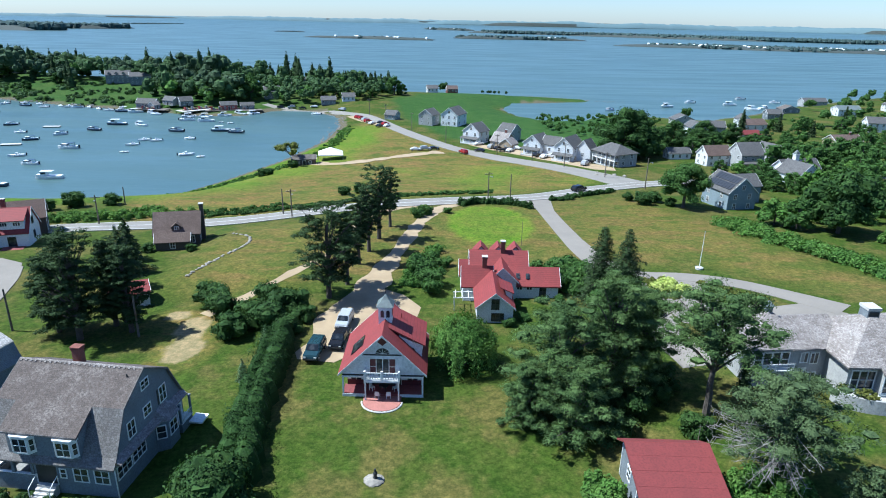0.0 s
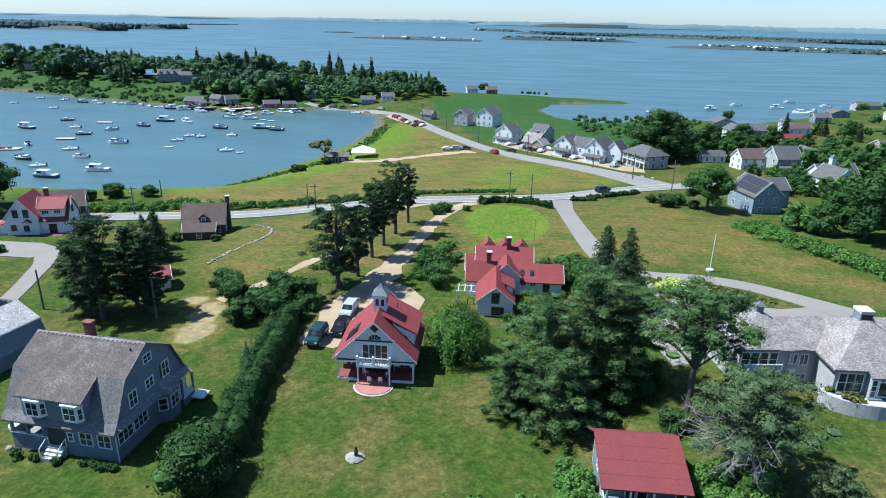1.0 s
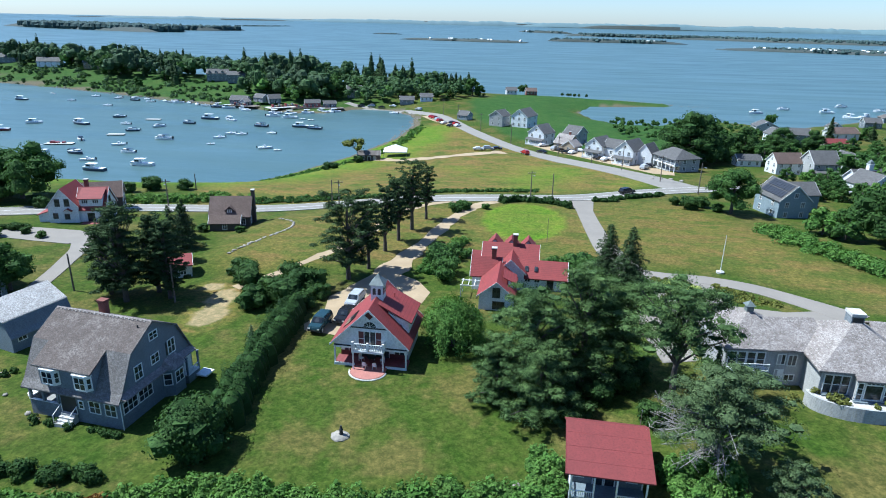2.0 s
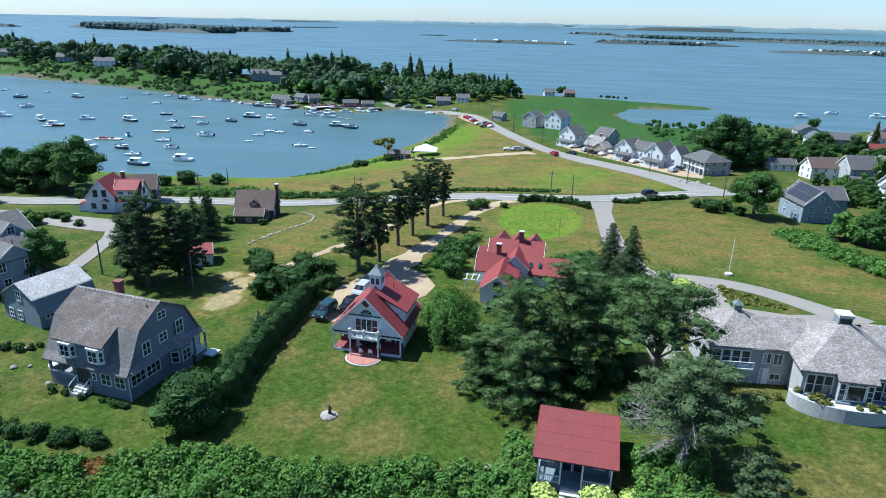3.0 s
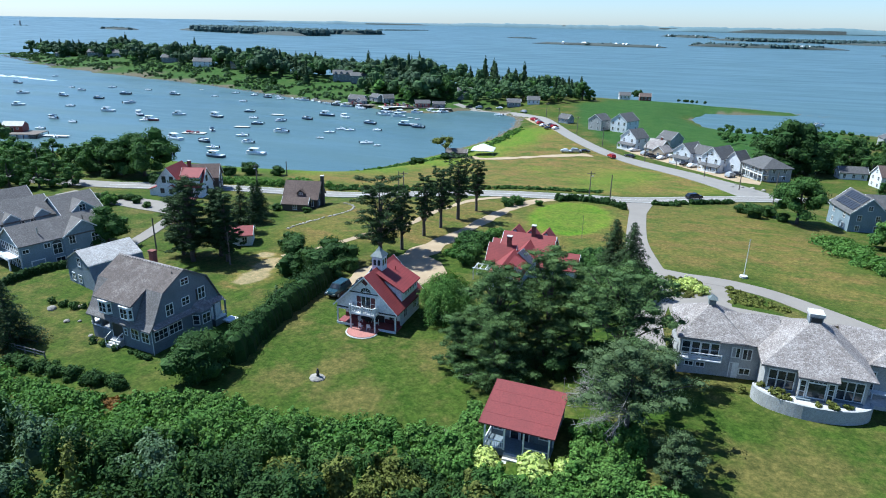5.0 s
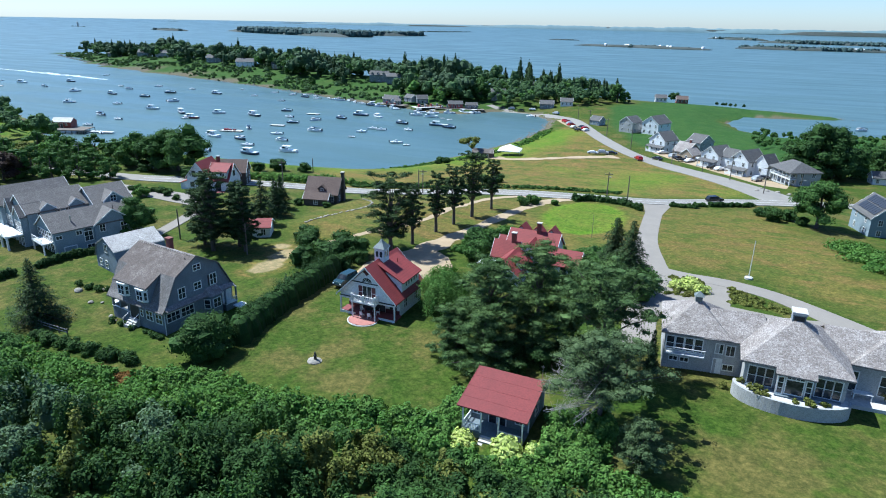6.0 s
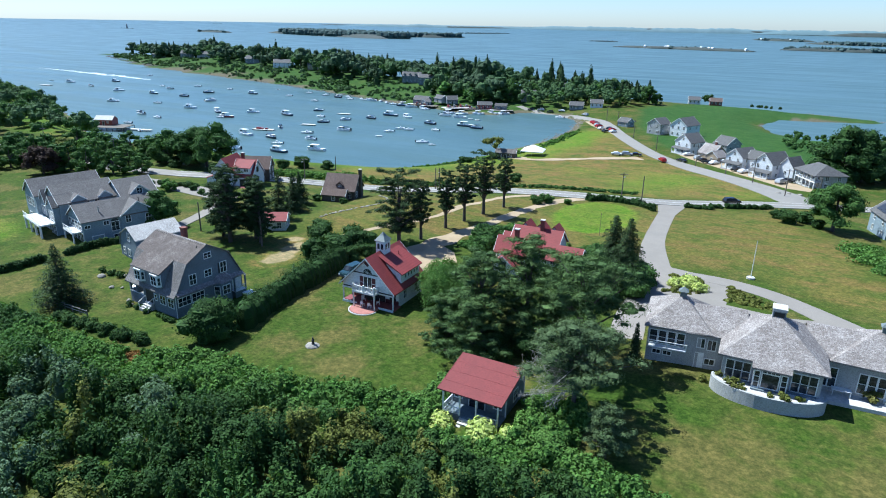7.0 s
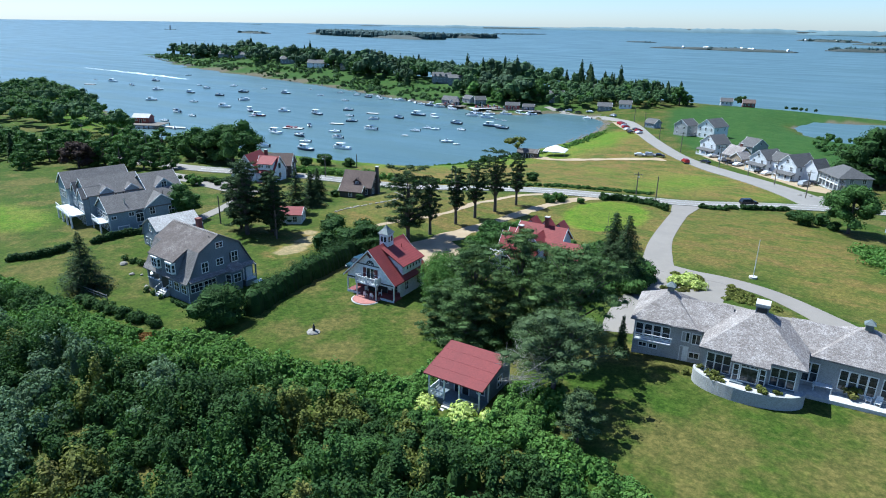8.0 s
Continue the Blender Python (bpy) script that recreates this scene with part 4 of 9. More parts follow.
# shrubs in gardens
bush = shrub(RNG, 1.9, 2.6, 0.16, L_LEAF, label="rounded green garden shrub", per=70, clumps=24)
repeat(bush, [(3.5, 100.5, 0.9), (7.5, 85.2, 0.55), (10.2, 87.2, 0.6), (2.5, 84.5, 0.5), (9.3, 91.5, 0.5), (13.5, 93.6, 0.5), (16.5, 94.0, 0.5), (18.5, 98.5, 1.5), (20.5, 97, 1.7), (19.5, 101, 1.8), (21.5, 103.5, 1.7), (17.5, 103.5, 1.5), (22.8, 99.0, 1.6), (28.2, 96, 1.5), (27.8, 92.5, 1.6), (28.0, 88.5, 1.4), (22.2, 88, 1.6), (24.0, 86, 1.5), (21.5, 84, 1.4), (18, 107, 0.9), (14, 107.5, 0.9), (10, 108, 0.8), (6, 108.5, 0.9), (2, 109, 0.8), (-2, 109.5, 0.8),
             (-4.5, 100, 1.4), (-5.8, 103.5, 1.6), (-4.0, 97.0, 1.2), (-5.0, 107, 1.5), (-6.2, 110, 1.2), (-4.2, 113, 0.9), (-1.5, 148.5, 0.7), (-6.5, 146.5, 1.1), (-8.3, 143.5, 1.0)], RNG, "garden shrubs round the red-roofed house", 0.1)
dark_bush = shrub(RNG, 2.6, 3.6, 0.17, L_DARK, label="dense dark green shrub", per=80, clumps=24)
repeat(dark_bush, [(-38.5, 92.1, 1.2), (-35.5, 88.0, 1.25), (-30.5, 84.5, 1.25), (-27.0, 84.0, 1.35), (-25.2, 88.0, 1.3), (-29.0, 89.5, 1.35), (-32.5, 81.0, 1.15), (-24.0, 82.0, 0.95), (-22.8, 86.0, 0.8), (50.5, 163.5, 1.1), (54.0, 166.5, 1.0), (47.8, 168.0, 0.7), (57.0, 162.0, 0.7), (-100, 150, 1.0), (-96, 155, 1.2), (-104, 146, 0.8), (-88, 158, 1.0), (-30, 171, 0.8), (-26, 173, 0.9), (-58.8, 233.5, 0.9), (-66, 217, 0.9), (-64, 219, 0.8), (-52, 118, 0.5), (-61, 118.5, 0.6), (17, 288, 1.0), (13, 291, 0.9), (-62, 92.5, 0.8), (15.5, 61.5, 1.0), (19.5, 62.5, 1.0), (22.5, 64.5, 0.9), (17.0, 58.0, 0.8), (25.0, 57.5, 0.8), (24.5, 66.5, 0.9), (-108, 128, 0.9), (-112, 131, 0.8), (-126, 128, 0.9), (-138, 133, 1.1), (-146, 136, 1.1), (-103, 146, 0.9), (-95, 108, 0.5), (-90, 106, 0.5), (-99, 110, 0.6)], RNG, "dark shrubs", 0.1)
for x, y, h in ((-26.9, 69.2, 3.2), (-26.7, 78.6, 2.9)):
    put(spruce_tree(RNG, h, 1.1, 0.14, material=L_SILVER, label="small blue-grey spruce beside the hedge", whorls=14, spread=2.4), x, y)
bloom = shrub(RNG, 1.5, 1.8, 0.16, L_FLOWER, name="hydrangea", label="hydrangea bush covered in pale green blossom", per=60, clumps=18)
repeat(bloom, [(16.3, 42.9, 1.25), (21.5, 42.4, 1.55), (24.3, 43.2, 1.05), (35.3, 98.3, 1.5), (33.2, 97.2, 1.2), (37.0, 96.6, 1.1), (88, 141, 1.1), (-7.3, 148.5, 1.2)], RNG, "blossoming shrubs", 0.1)


def dome(n=7, m=3):
    rows = [[(math.cos(6.2832 * i / n) * math.cos(1.45 * j / m), math.sin(6.2832 * i / n) * math.cos(1.45 * j / m), math.sin(1.57 * j / m)) for i in range(n + 1)] for j in range(m + 1)]
    return np.array([[rows[j][i], rows[j][i + 1], rows[j + 1][i + 1], rows[j + 1][i]] for j in range(m) for i in range(n)], float).reshape(-1, 3)


CORE = dome()


# hedges and thickets, of leaves that nobody could count
def thicket(name, places, material, leaf, label, category, per=40, clumps=10, kind="stuff", core=0.5):
    """places: x, y, radius, height. A hedge keeps each of its bushes as a part."""
    co = []
    pool = [shrub_mesh(RNG, 1.0, 1.0, leaf, per, clumps, False) for _ in range(5)]
    xyz = np.array([(x, y) for x, y, r, h in places])
    zs = height(xyz[:, 0], xyz[:, 1])
    for i, (x, y, r, h) in enumerate(places):
        a = RNG.uniform(0, 6.28)
        c, s = math.cos(a), math.sin(a)
        p = pool[i % 5].reshape(-1, 4, 3)
        mid = p.mean(1, keepdims=True)
        off = p - mid
        q = np.stack([mid[..., 0] * r, mid[..., 1] * r, mid[..., 2] * h], -1) + off
        q = np.stack([q[..., 0] * c - q[..., 1] * s + x, q[..., 0] * s + q[..., 1] * c + y, q[..., 2] + zs[i] - 0.1], -1)
        k = CORE * np.array([r * core, r * core, h * core * 0.94])
        co.append(np.concatenate([q.reshape(-1, 3), k + np.array([x, y, zs[i] - 0.1])]))
    if kind:
        return tagged(new(name, card_mesh(name, co, material)), label, category, kind=kind)
    t = thing(name, places[0][0], places[0][1], zs[0], 0, label, category)
    for c in co:
        part("bush", card_mesh("bush", c - np.array([places[0][0], places[0][1], zs[0]]), material), None, t)
    return t


def along(pts, gap, r, h, jitter=0.25):
    line = catmull(pts, gap)
    return [(p[0] + RNG.normal(0, jitter), p[1] + RNG.normal(0, jitter), r * RNG.uniform(0.85, 1.15), h * RNG.uniform(0.85, 1.15)) for p in line]


thicket("hedge", along([(-21.5, 51.5), (-22.5, 57), (-23.3, 65), (-23.6, 73), (-24.5, 80)], 1.0, 1.9, 4.3, 0.15) + along([(-23.5, 54), (-24.6, 62), (-25.0, 70), (-25.2, 77)], 1.1, 1.6, 3.8, 0.15), L_HEDGE, 0.095, "tall clipped dark green hedge beside the lawn", "hedge", 84, 11, "", 0.84)
thicket("hedge", along([(2, 156.3), (6, 158.5), (11, 159.2), (16, 158), (19.5, 154.5)], 0.9, 1.3, 1.9), L_DARK, 0.22, "low rounded hedge round the oval lawn", "hedge", 50, 10, "")
thicket("hedge", along([(26.5, 165.5), (32, 167)], 0.9, 1.1, 1.3), L_DARK, 0.22, "low dark hedge beside the road", "hedge", 50, 10, "")
thicket("hedge", along([(32, 170), (38, 173.5), (46, 179.5)], 0.9, 1.0, 1.3), L_DARK, 0.22, "low dark hedge beside the road", "hedge", 50, 10, "")
thicket("hedge", along([(63.5, 141), (70, 126), (77, 112), (84, 98), (90, 86)], 0.75, 3.2, 2.0, 1.5), L_LIGHT, 0.26, "wide bright green hedge of wild shrubs", "hedge", 50, 10, "")
thicket("hedge", along([(-78, 44), (-75.6, 48), (-74.9, 54)], 0.7, 1.0, 1.6, 0.1) + along([(-74.6, 58.5), (-74.3, 63), (-73.2, 67), (-70.5, 71)], 0.7, 1.0, 1.6, 0.1), L_HEDGE, 0.2, "clipped dark green boundary hedge", "hedge", 50, 10, "")
thicket("shore_scrub", [(x + RNG.normal(0, 1.5), y + RNG.normal(0, 1.5), RNG.uniform(0.8, 1.8), RNG.uniform(0.5, 1.3)) for x, y in catmull([(-128, 180), (-105, 178), (-85, 186), (-72, 216), (-60, 246), (-54, 280), (-53, 310), (-54, 335)], 1.1) for _ in range(2)], L_LIGHT, 0.3, "bright green scrub along the shore", "scrub", 18, 5)
thicket("roadside_scrub", along([(-62, 147), (-44, 154), (-25, 161), (-8, 168), (10, 174)], 0.9, 1.3, 0.9, 0.5) + along([(-80, 146), (-60, 152), (-44, 160)], 1.2, 1.2, 0.8, 0.8), L_LEAF, 0.26, "rough green scrub beside the road", "scrub", 36, 8)
thicket("flower_bed", [(RNG.uniform(32, 37.5), RNG.uniform(93.5, 103), RNG.uniform(0.5, 0.9), RNG.uniform(0.4, 0.9)) for _ in range(60)], L_OLIVE, 0.16, "low mixed planting in a drive island", "flower bed", 40, 8)
thicket("flower_bed", [(x, y, RNG.uniform(0.5, 0.9), RNG.uniform(0.4, 0.8)) for x, y in RNG.uniform((41.8, 93.5), (50, 101), (90, 2)) if y - 93.5 < (50.5 - x) * 0.95 and x > 41.8], L_OLIVE, 0.16, "low mixed planting in a drive island", "flower bed", 40, 8)

thicket("shore_scrub", along([(-99, 137.5), (-90, 140), (-80, 143), (-70, 147), (-62, 150)], 0.9, 1.6, 1.7, 0.7) + along([(-96, 141), (-84, 146), (-72, 152)], 1.0, 1.7, 1.6, 0.9), L_LIGHT, 0.22, "bright green scrub between the road and the shore", "scrub", 40, 8)
thicket("garden_bed", along([(-8.3, 99), (-7.4, 106), (-5.0, 113), (-3.9, 118.5)], 0.9, 1.5, 1.5, 0.6), L_LIGHT, 0.16, "light green shrubs and flowers along the gravel drive", "shrubs", 60, 10)
thicket("garden_bed", along([(-110, 107.5), (-104, 109), (-98, 111)], 0.9, 1.2, 1.2, 0.4), L_DARK, 0.18, "dark rounded shrubs along the lawn", "shrubs", 50, 9)
thicket("garden_bed", along([(-60.0, 56.0), (-57.0, 55.6), (-53.5, 57.4)], 0.9, 0.9, 1.0, 0.4), L_DARK, 0.14, "low dark shrubs among boulders on the lawn", "shrubs", 40, 8)
thicket("garden_bed", along([(-43.5, 48.6), (-40.2, 48.2), (-38.5, 48.0)], 0.7, 0.7, 0.8, 0.2) + along([(-35.8, 47.7), (-32.2, 47.4)], 0.7, 0.7, 0.8, 0.2), L_DARK, 0.12, "low shrubs at the foot of the shingled house", "shrubs", 40, 8)

# the wild thicket below the lawn
EDGE = np.array([(-110, 36), (-75, 37.5), (-62, 37.8), (-50, 38.0), (-40, 37.2), (-34, 36.8), (-27.5, 38.6), (-18, 42), (-8, 41.5), (-2, 42), (5, 45.5), (11, 45), (14.5, 41.4), (24, 41.0), (30, 42.5), (36, 41), (44, 38), (52, 34), (52, 4), (-110, 4)])
spots = []
cand = RNG.uniform((-110, 6), (52, 47), (2700, 2))
dd = edge_distance(EDGE, cand[:, 0], cand[:, 1])
for (x, y), d in zip(cand, dd):
    if d > 0.4 and y > np.interp(x, [-110, -62, -41, -26, -8, 9, 26, 41, 52], [38, 29, 19, 11, 3, 14, 25, 34, 40]):
        swell = 0.72 + 1.1 * max(0, 0.35 + 1.2 * noise.noise(Vector((x * 0.13, y * 0.13, 5))))
        spots.append((x, y, RNG.uniform(1.2, 2.2), (0.62 if 12 < x < 27 and y > 33 else 1.0) * min(3.4, 1.2 + 0.2 * d) * RNG.uniform(0.75, 1.25) * swell))
rim = [p for p in catmull([tuple(q) for q in EDGE[1:18]], 0.75)]
spots += [(p[0] + RNG.normal(0, 0.5), p[1] - RNG.uniform(0.1, 1.9), RNG.uniform(1.0, 1.6), RNG.uniform(0.9, 2.0)) for p in rim for _ in range(2)]
tone = np.array([noise.noise(Vector((x * 0.1, y * 0.1, 3.0))) + 0.3 * noise.noise(Vector((x * 0.35, y * 0.35, 9.0))) for x, y, r, h in spots])
groups = {k: [] for k in "abcdef"}
# Right and lower spots take darker leaves: their deep shade is set by colour.
for s, t in zip(spots, tone):
    brown = math.hypot((s[0] + 28) * 0.9, s[1] - 37.6) < 1.8 or math.hypot(s[0] + 43, s[1] - 37.4) < 1.3
    edge_y = float(np.interp(s[0], [-75, -40, -27, -18, 5, 30, 44], [37.5, 37, 39, 42, 45, 42, 38])) - s[1]
    if brown:
        k = "e"
    elif s[0] > 6 and edge_y > 4:
        k = "c" if t < -0.3 else "f" if t < 0.12 else "a"
    elif edge_y > 13:
        k = "d" if s[0] < -10 and t > 0.1 else "c" if t < -0.34 else "f" if t < 0.2 else "a"
    elif edge_y < 9:
        k = "b" if t > -0.22 else "a"
    elif s[0] < -30:
        k = "b" if t > 0.12 else "d" if t > -0.15 else "a"
    elif s[0] < -6 and t > 0.08:
        k = "d"
    else:
        k = "c" if t < -0.38 or (s[0] > 4 and t < -0.22) else "f" if t < (0.06 if s[0] > -8 else -0.05) else "b" if t > 0.3 else "a"
    groups[k].append(s if not brown else (s[0], s[1], s[2] * 0.7, 0.6))
thicket("thicket", groups["a"], L_LEAF, 0.195, "dense wild green thicket of leafy shrubs", "thicket", 46, 7)
thicket("thicket", groups["b"], L_LIGHT, 0.195, "bright green leafy vines over the thicket", "thicket", 46, 7)
thicket("thicket", groups["c"], L_OLIVE, 0.195, "olive brown undergrowth of the thicket", "thicket", 46, 7)
thicket("thicket", groups["d"], L_SILVER, 0.195, "silvery green shrubs in the thicket", "thicket", 46, 7)
thicket("thicket", groups["f"], L_DARK, 0.195, "dark green shrubs in the thicket, shade put in their colour", "thicket", 46, 7)
thicket("thicket", groups["e"], L_RUST, 0.16, "dry rust-brown brush at the thicket edge", "brush", 50, 12)
thicket("thicket", [(RNG.uniform(24.8, 31), RNG.uniform(40.5, 50), RNG.uniform(0.9, 1.5), RNG.uniform(1.3, 2.8)) for _ in range(64)] + [(RNG.uniform(11.8, 15.0), RNG.uniform(43, 51), RNG.uniform(0.7, 1.2), RNG.uniform(1.1, 2.4)) for _ in range(40)], L_LIGHT, 0.17, "leafy shrubs round the red-roofed cottage", "shrubs", 60, 12)
thicket("thicket", along([(-49.5, 40.6), (-40, 40.2), (-30.5, 40.8)], 0.8, 1.3, 1.5, 0.4), L_DARK, 0.16, "dark green shrubs above the thicket", "shrubs", 60, 12)


# ---- far woods ----
def woods(name, places, material, leaf, per, label, conifer=False):
    """Crowns of a solid inside with loose leaves all round it."""
    co, cen, siz = [], [], []
    spots_w = np.array([(x, y) for x, y, h in places])
    for (x, y, h), z in zip(places, height(spots_w[:, 0], spots_w[:, 1])):
        if conifer:
            f = RNG.uniform(0, 1, per) ** 0.8
            a = RNG.uniform(0, 6.28, per)
            r = 0.24 * h * (1 - f) ** 0.75 * RNG.uniform(0.6, 1.15, per)
            pts = np.stack([x + r * np.cos(a), y + r * np.sin(a), z + h * (0.05 + 0.95 * f)], 1)
            nor = np.stack([np.cos(a), np.sin(a), 0.8 * np.ones(per)], 1)
            for k in range(5):
                w = 0.2 * h * (1 - k / 5) ** 0.8
                cen.append((x, y, z + h * (0.14 + 0.16 * k)))
                siz.append((w, w, 0.13 * h))
        else:
            k = 6
            q = sphere_dirs(RNG, k, -0.3)
            q[0] = (0, 0, 0.1)
            mid_w = np.stack([x + q[:, 0] * h * 0.24, y + q[:, 1] * h * 0.24, z + h * 0.55 + q[:, 2] * h * 0.25], 1)
            rad_w = h * RNG.uniform(0.13, 0.22, k)
            rad_w[0] = 0.27 * h
            cen += list(mid_w)
            siz += [(0.74 * r, 0.74 * r, 0.68 * r) for r in rad_w]
            j = RNG.integers(0, k, per)
            d = sphere_dirs(RNG, per, -0.6)
            pts = mid_w[j] + d * rad_w[j][:, None] * RNG.uniform(0.8, 1.16, per)[:, None]
            nor = 1.6 * d + np.array([0, 0, 0.3])
        co.append(leaf_cards(RNG, pts, nor, leaf, 1.2))
    co.append(uneven(RNG, cen, siz, 0.14, ROUND))
    return tagged(new(name, card_mesh(name, co, material)), label, "woods", kind="stuff")


HEAD_X = [-884, -653, -546, -458, -384, -328, -273, -221, -187, -140, -119, -60, 10]
HEAD_Y = [649, 538, 507, 482, 460, 442, 420, 400, 392, 376, 395, 415, 470]
cand = np.stack(np.meshgrid(np.arange(-900, 10, 8.2), np.arange(395, 700, 8.2)), -1).reshape(-1, 2)
cand = cand + RNG.uniform(-4, 4, cand.shape)
dc = edge_distance(COAST, cand[:, 0], cand[:, 1])
leafy, needle, pines, scrub = [], [], [], []
for (x, y), d in zip(cand, dc):
    if d < 5:
        continue
    back = y - np.interp(x, HEAD_X, HEAD_Y)
    gap = noise.noise(Vector((x * 0.016, 7.0, 2)))
    front = 46 + 34 * gap + (26 if abs(x + 232) < 32 else 0)
    clear = (x < -200 and back < front) or (x > -200 and x < -165 and back < 26) or (-165 <= x < -62 and back < (20 if x < -116 else 13)) or (x > -62 and back < 10) or x > -44 or back > 118
    n = noise.noise(Vector((x * 0.02, y * 0.02, 1)))
    if clear:
        if x < -170 and 3 < back < front and noise.noise(Vector((x * 0.05, y * 0.05, 4))) + (0.25 if back < 12 else 0.0) > 0.0:
            scrub.append((x, y, RNG.uniform(2.4, 4.2) if RNG.uniform() < 0.85 else RNG.uniform(5, 9)))
            scrub += [(x + RNG.normal(0, 3), y + RNG.normal(0, 3), RNG.uniform(1.6, 3.4)) for _ in range(3)]
        continue
    tall = 1.0 + 0.5 * noise.noise(Vector((x * 0.035, y * 0.035, 8)))
    if x > -135 and y < 470:
        leafy.append((x, y, RNG.uniform(8, 12.5)))
    elif x > -135:
        (needle if RNG.uniform() < 0.5 else leafy).append((x, y, RNG.uniform(10, 16)))
    elif n + RNG.normal(0, 0.2) > -0.05 and back > 34:
        (needle if RNG.uniform() < 0.3 else pines).append((x, y, tall * (RNG.uniform(12, 18) if RNG.uniform() < 0.8 else RNG.uniform(17, 23))))
    else:
        leafy.append((x, y, tall * RNG.uniform(11, 18)))
for x in (-121, -114, -111, -103, -96, -88, -198, -186, -178):
    needle.append((x, 488 + RNG.normal(0, 4) if x > -150 else 470, RNG.uniform(17, 24)))
woods("woods", needle, L_SPRUCE, 0.5, 120, "dark conifer woods on the headland", True)
woods("woods", pines, L_WOOD_HAZE, 0.52, 115, "dark rounded pines on the headland")
woods("woods", leafy, L_SHORE_HAZE, 0.52, 115, "rounded leafy woods on the headland")
woods("woods", [(x + 3, y - 5, h * 0.8) for x, y, h in leafy[::6] if x < -62], L_LIGHT, 0.5, 130, "lighter green trees among the woods")
thicket("scrub", [(x, y, h * 0.75, h * 0.8) for x, y, h in scrub[::2]], L_SHORE_HAZE, 0.5, "dark green scrub on the headland slope", "scrub", 16, 6)
thicket("scrub", [(x, y, h * 0.8, h * 0.75) for x, y, h in scrub[1::2]], L_LEAF, 0.5, "green scrub on the headland slope", "scrub", 16, 6)
head_tree = broad_tree(RNG, 16.0, 7.8, 0.48, L_LEAF, 34, 100, -0.06, label="large rounded green tree above the harbour")
repeat(head_tree, [(-129.7, 424, 1.0), (-143, 421, 0.86), (-157, 424, 0.84), (-150, 437, 0.95), (-168, 431, 0.8), (-136, 440, 1.0), (-188, 440, 1.05), (-120, 446, 0.8), (-353, 503, 1.15), (-340, 500, 0.9), (-288, 480, 0.55), (-300, 462, 0.5), (-408, 532, 1.0), (-594, 584, 0.95), (-733, 636, 1.0), (-39, 463, 0.9), (-34, 466, 0.55), (-95, 446, 0.62), (-86, 440, 0.55), (-76, 436, 0.55), (-69, 428, 0.5), (-63, 446, 0.6), (-52, 440, 0.45)], RNG, "large trees of the headland", 0.3)
cand = RNG.uniform((-420, 60), (-185, 250), (900, 2))
dc = edge_distance(COAST, cand[:, 0], cand[:, 1])
road_gap = np.interp(cand[:, 0], [-420, -245, -199], [134, 126, 119])
left_woods = [(x, y, RNG.uniform(7, 12)) for (x, y), d, ry in zip(cand, dc, road_gap) if d > 6 and x < -215 and y > ry + 12 and not (abs(x + 268) < 16 and y > 185)]
woods("woods", left_woods[::2], L_SHORE_HAZE, 0.42, 170, "leafy green woods along the harbour")
woods("woods", left_woods[1::2], L_LEAF, 0.42, 170, "dark green woods along the harbour")
woods("woods", [(x, y, RNG.uniform(5, 9)) for (x, y), ry in zip(cand, road_gap) if ry - 40 < y < ry - 8][::3], L_DARK, 0.45, 130, "dark garden trees along the shore road")
cand = RNG.uniform((110, 120), (620, 620), (900, 2))
dc = edge_distance(COAST, cand[:, 0], cand[:, 1])
woods("woods", [(x, y, RNG.uniform(5, 11)) for (x, y), d in zip(cand, dc) if d > 12 and (x > 240 or y < 150 or RNG.uniform() < 0.12)], L_LEAF, 0.5, 110, "scattered green trees of the far village")
woods("woods", [(RNG.uniform(48, 120), RNG.uniform(288, 375), RNG.uniform(2.5, 5)) for _ in range(120)], L_LEAF, 0.45, 60, "green scrub at the marsh edge")
woods("woods", [(-5 + RNG.normal(0, 2.5), 505 + RNG.normal(0, 3), RNG.uniform(5, 9)) for _ in range(4)] + [(38 + RNG.normal(0, 6), 503, 3) for _ in range(7)], L_DARK, 0.5, 140, "dark trees by the outer shore")


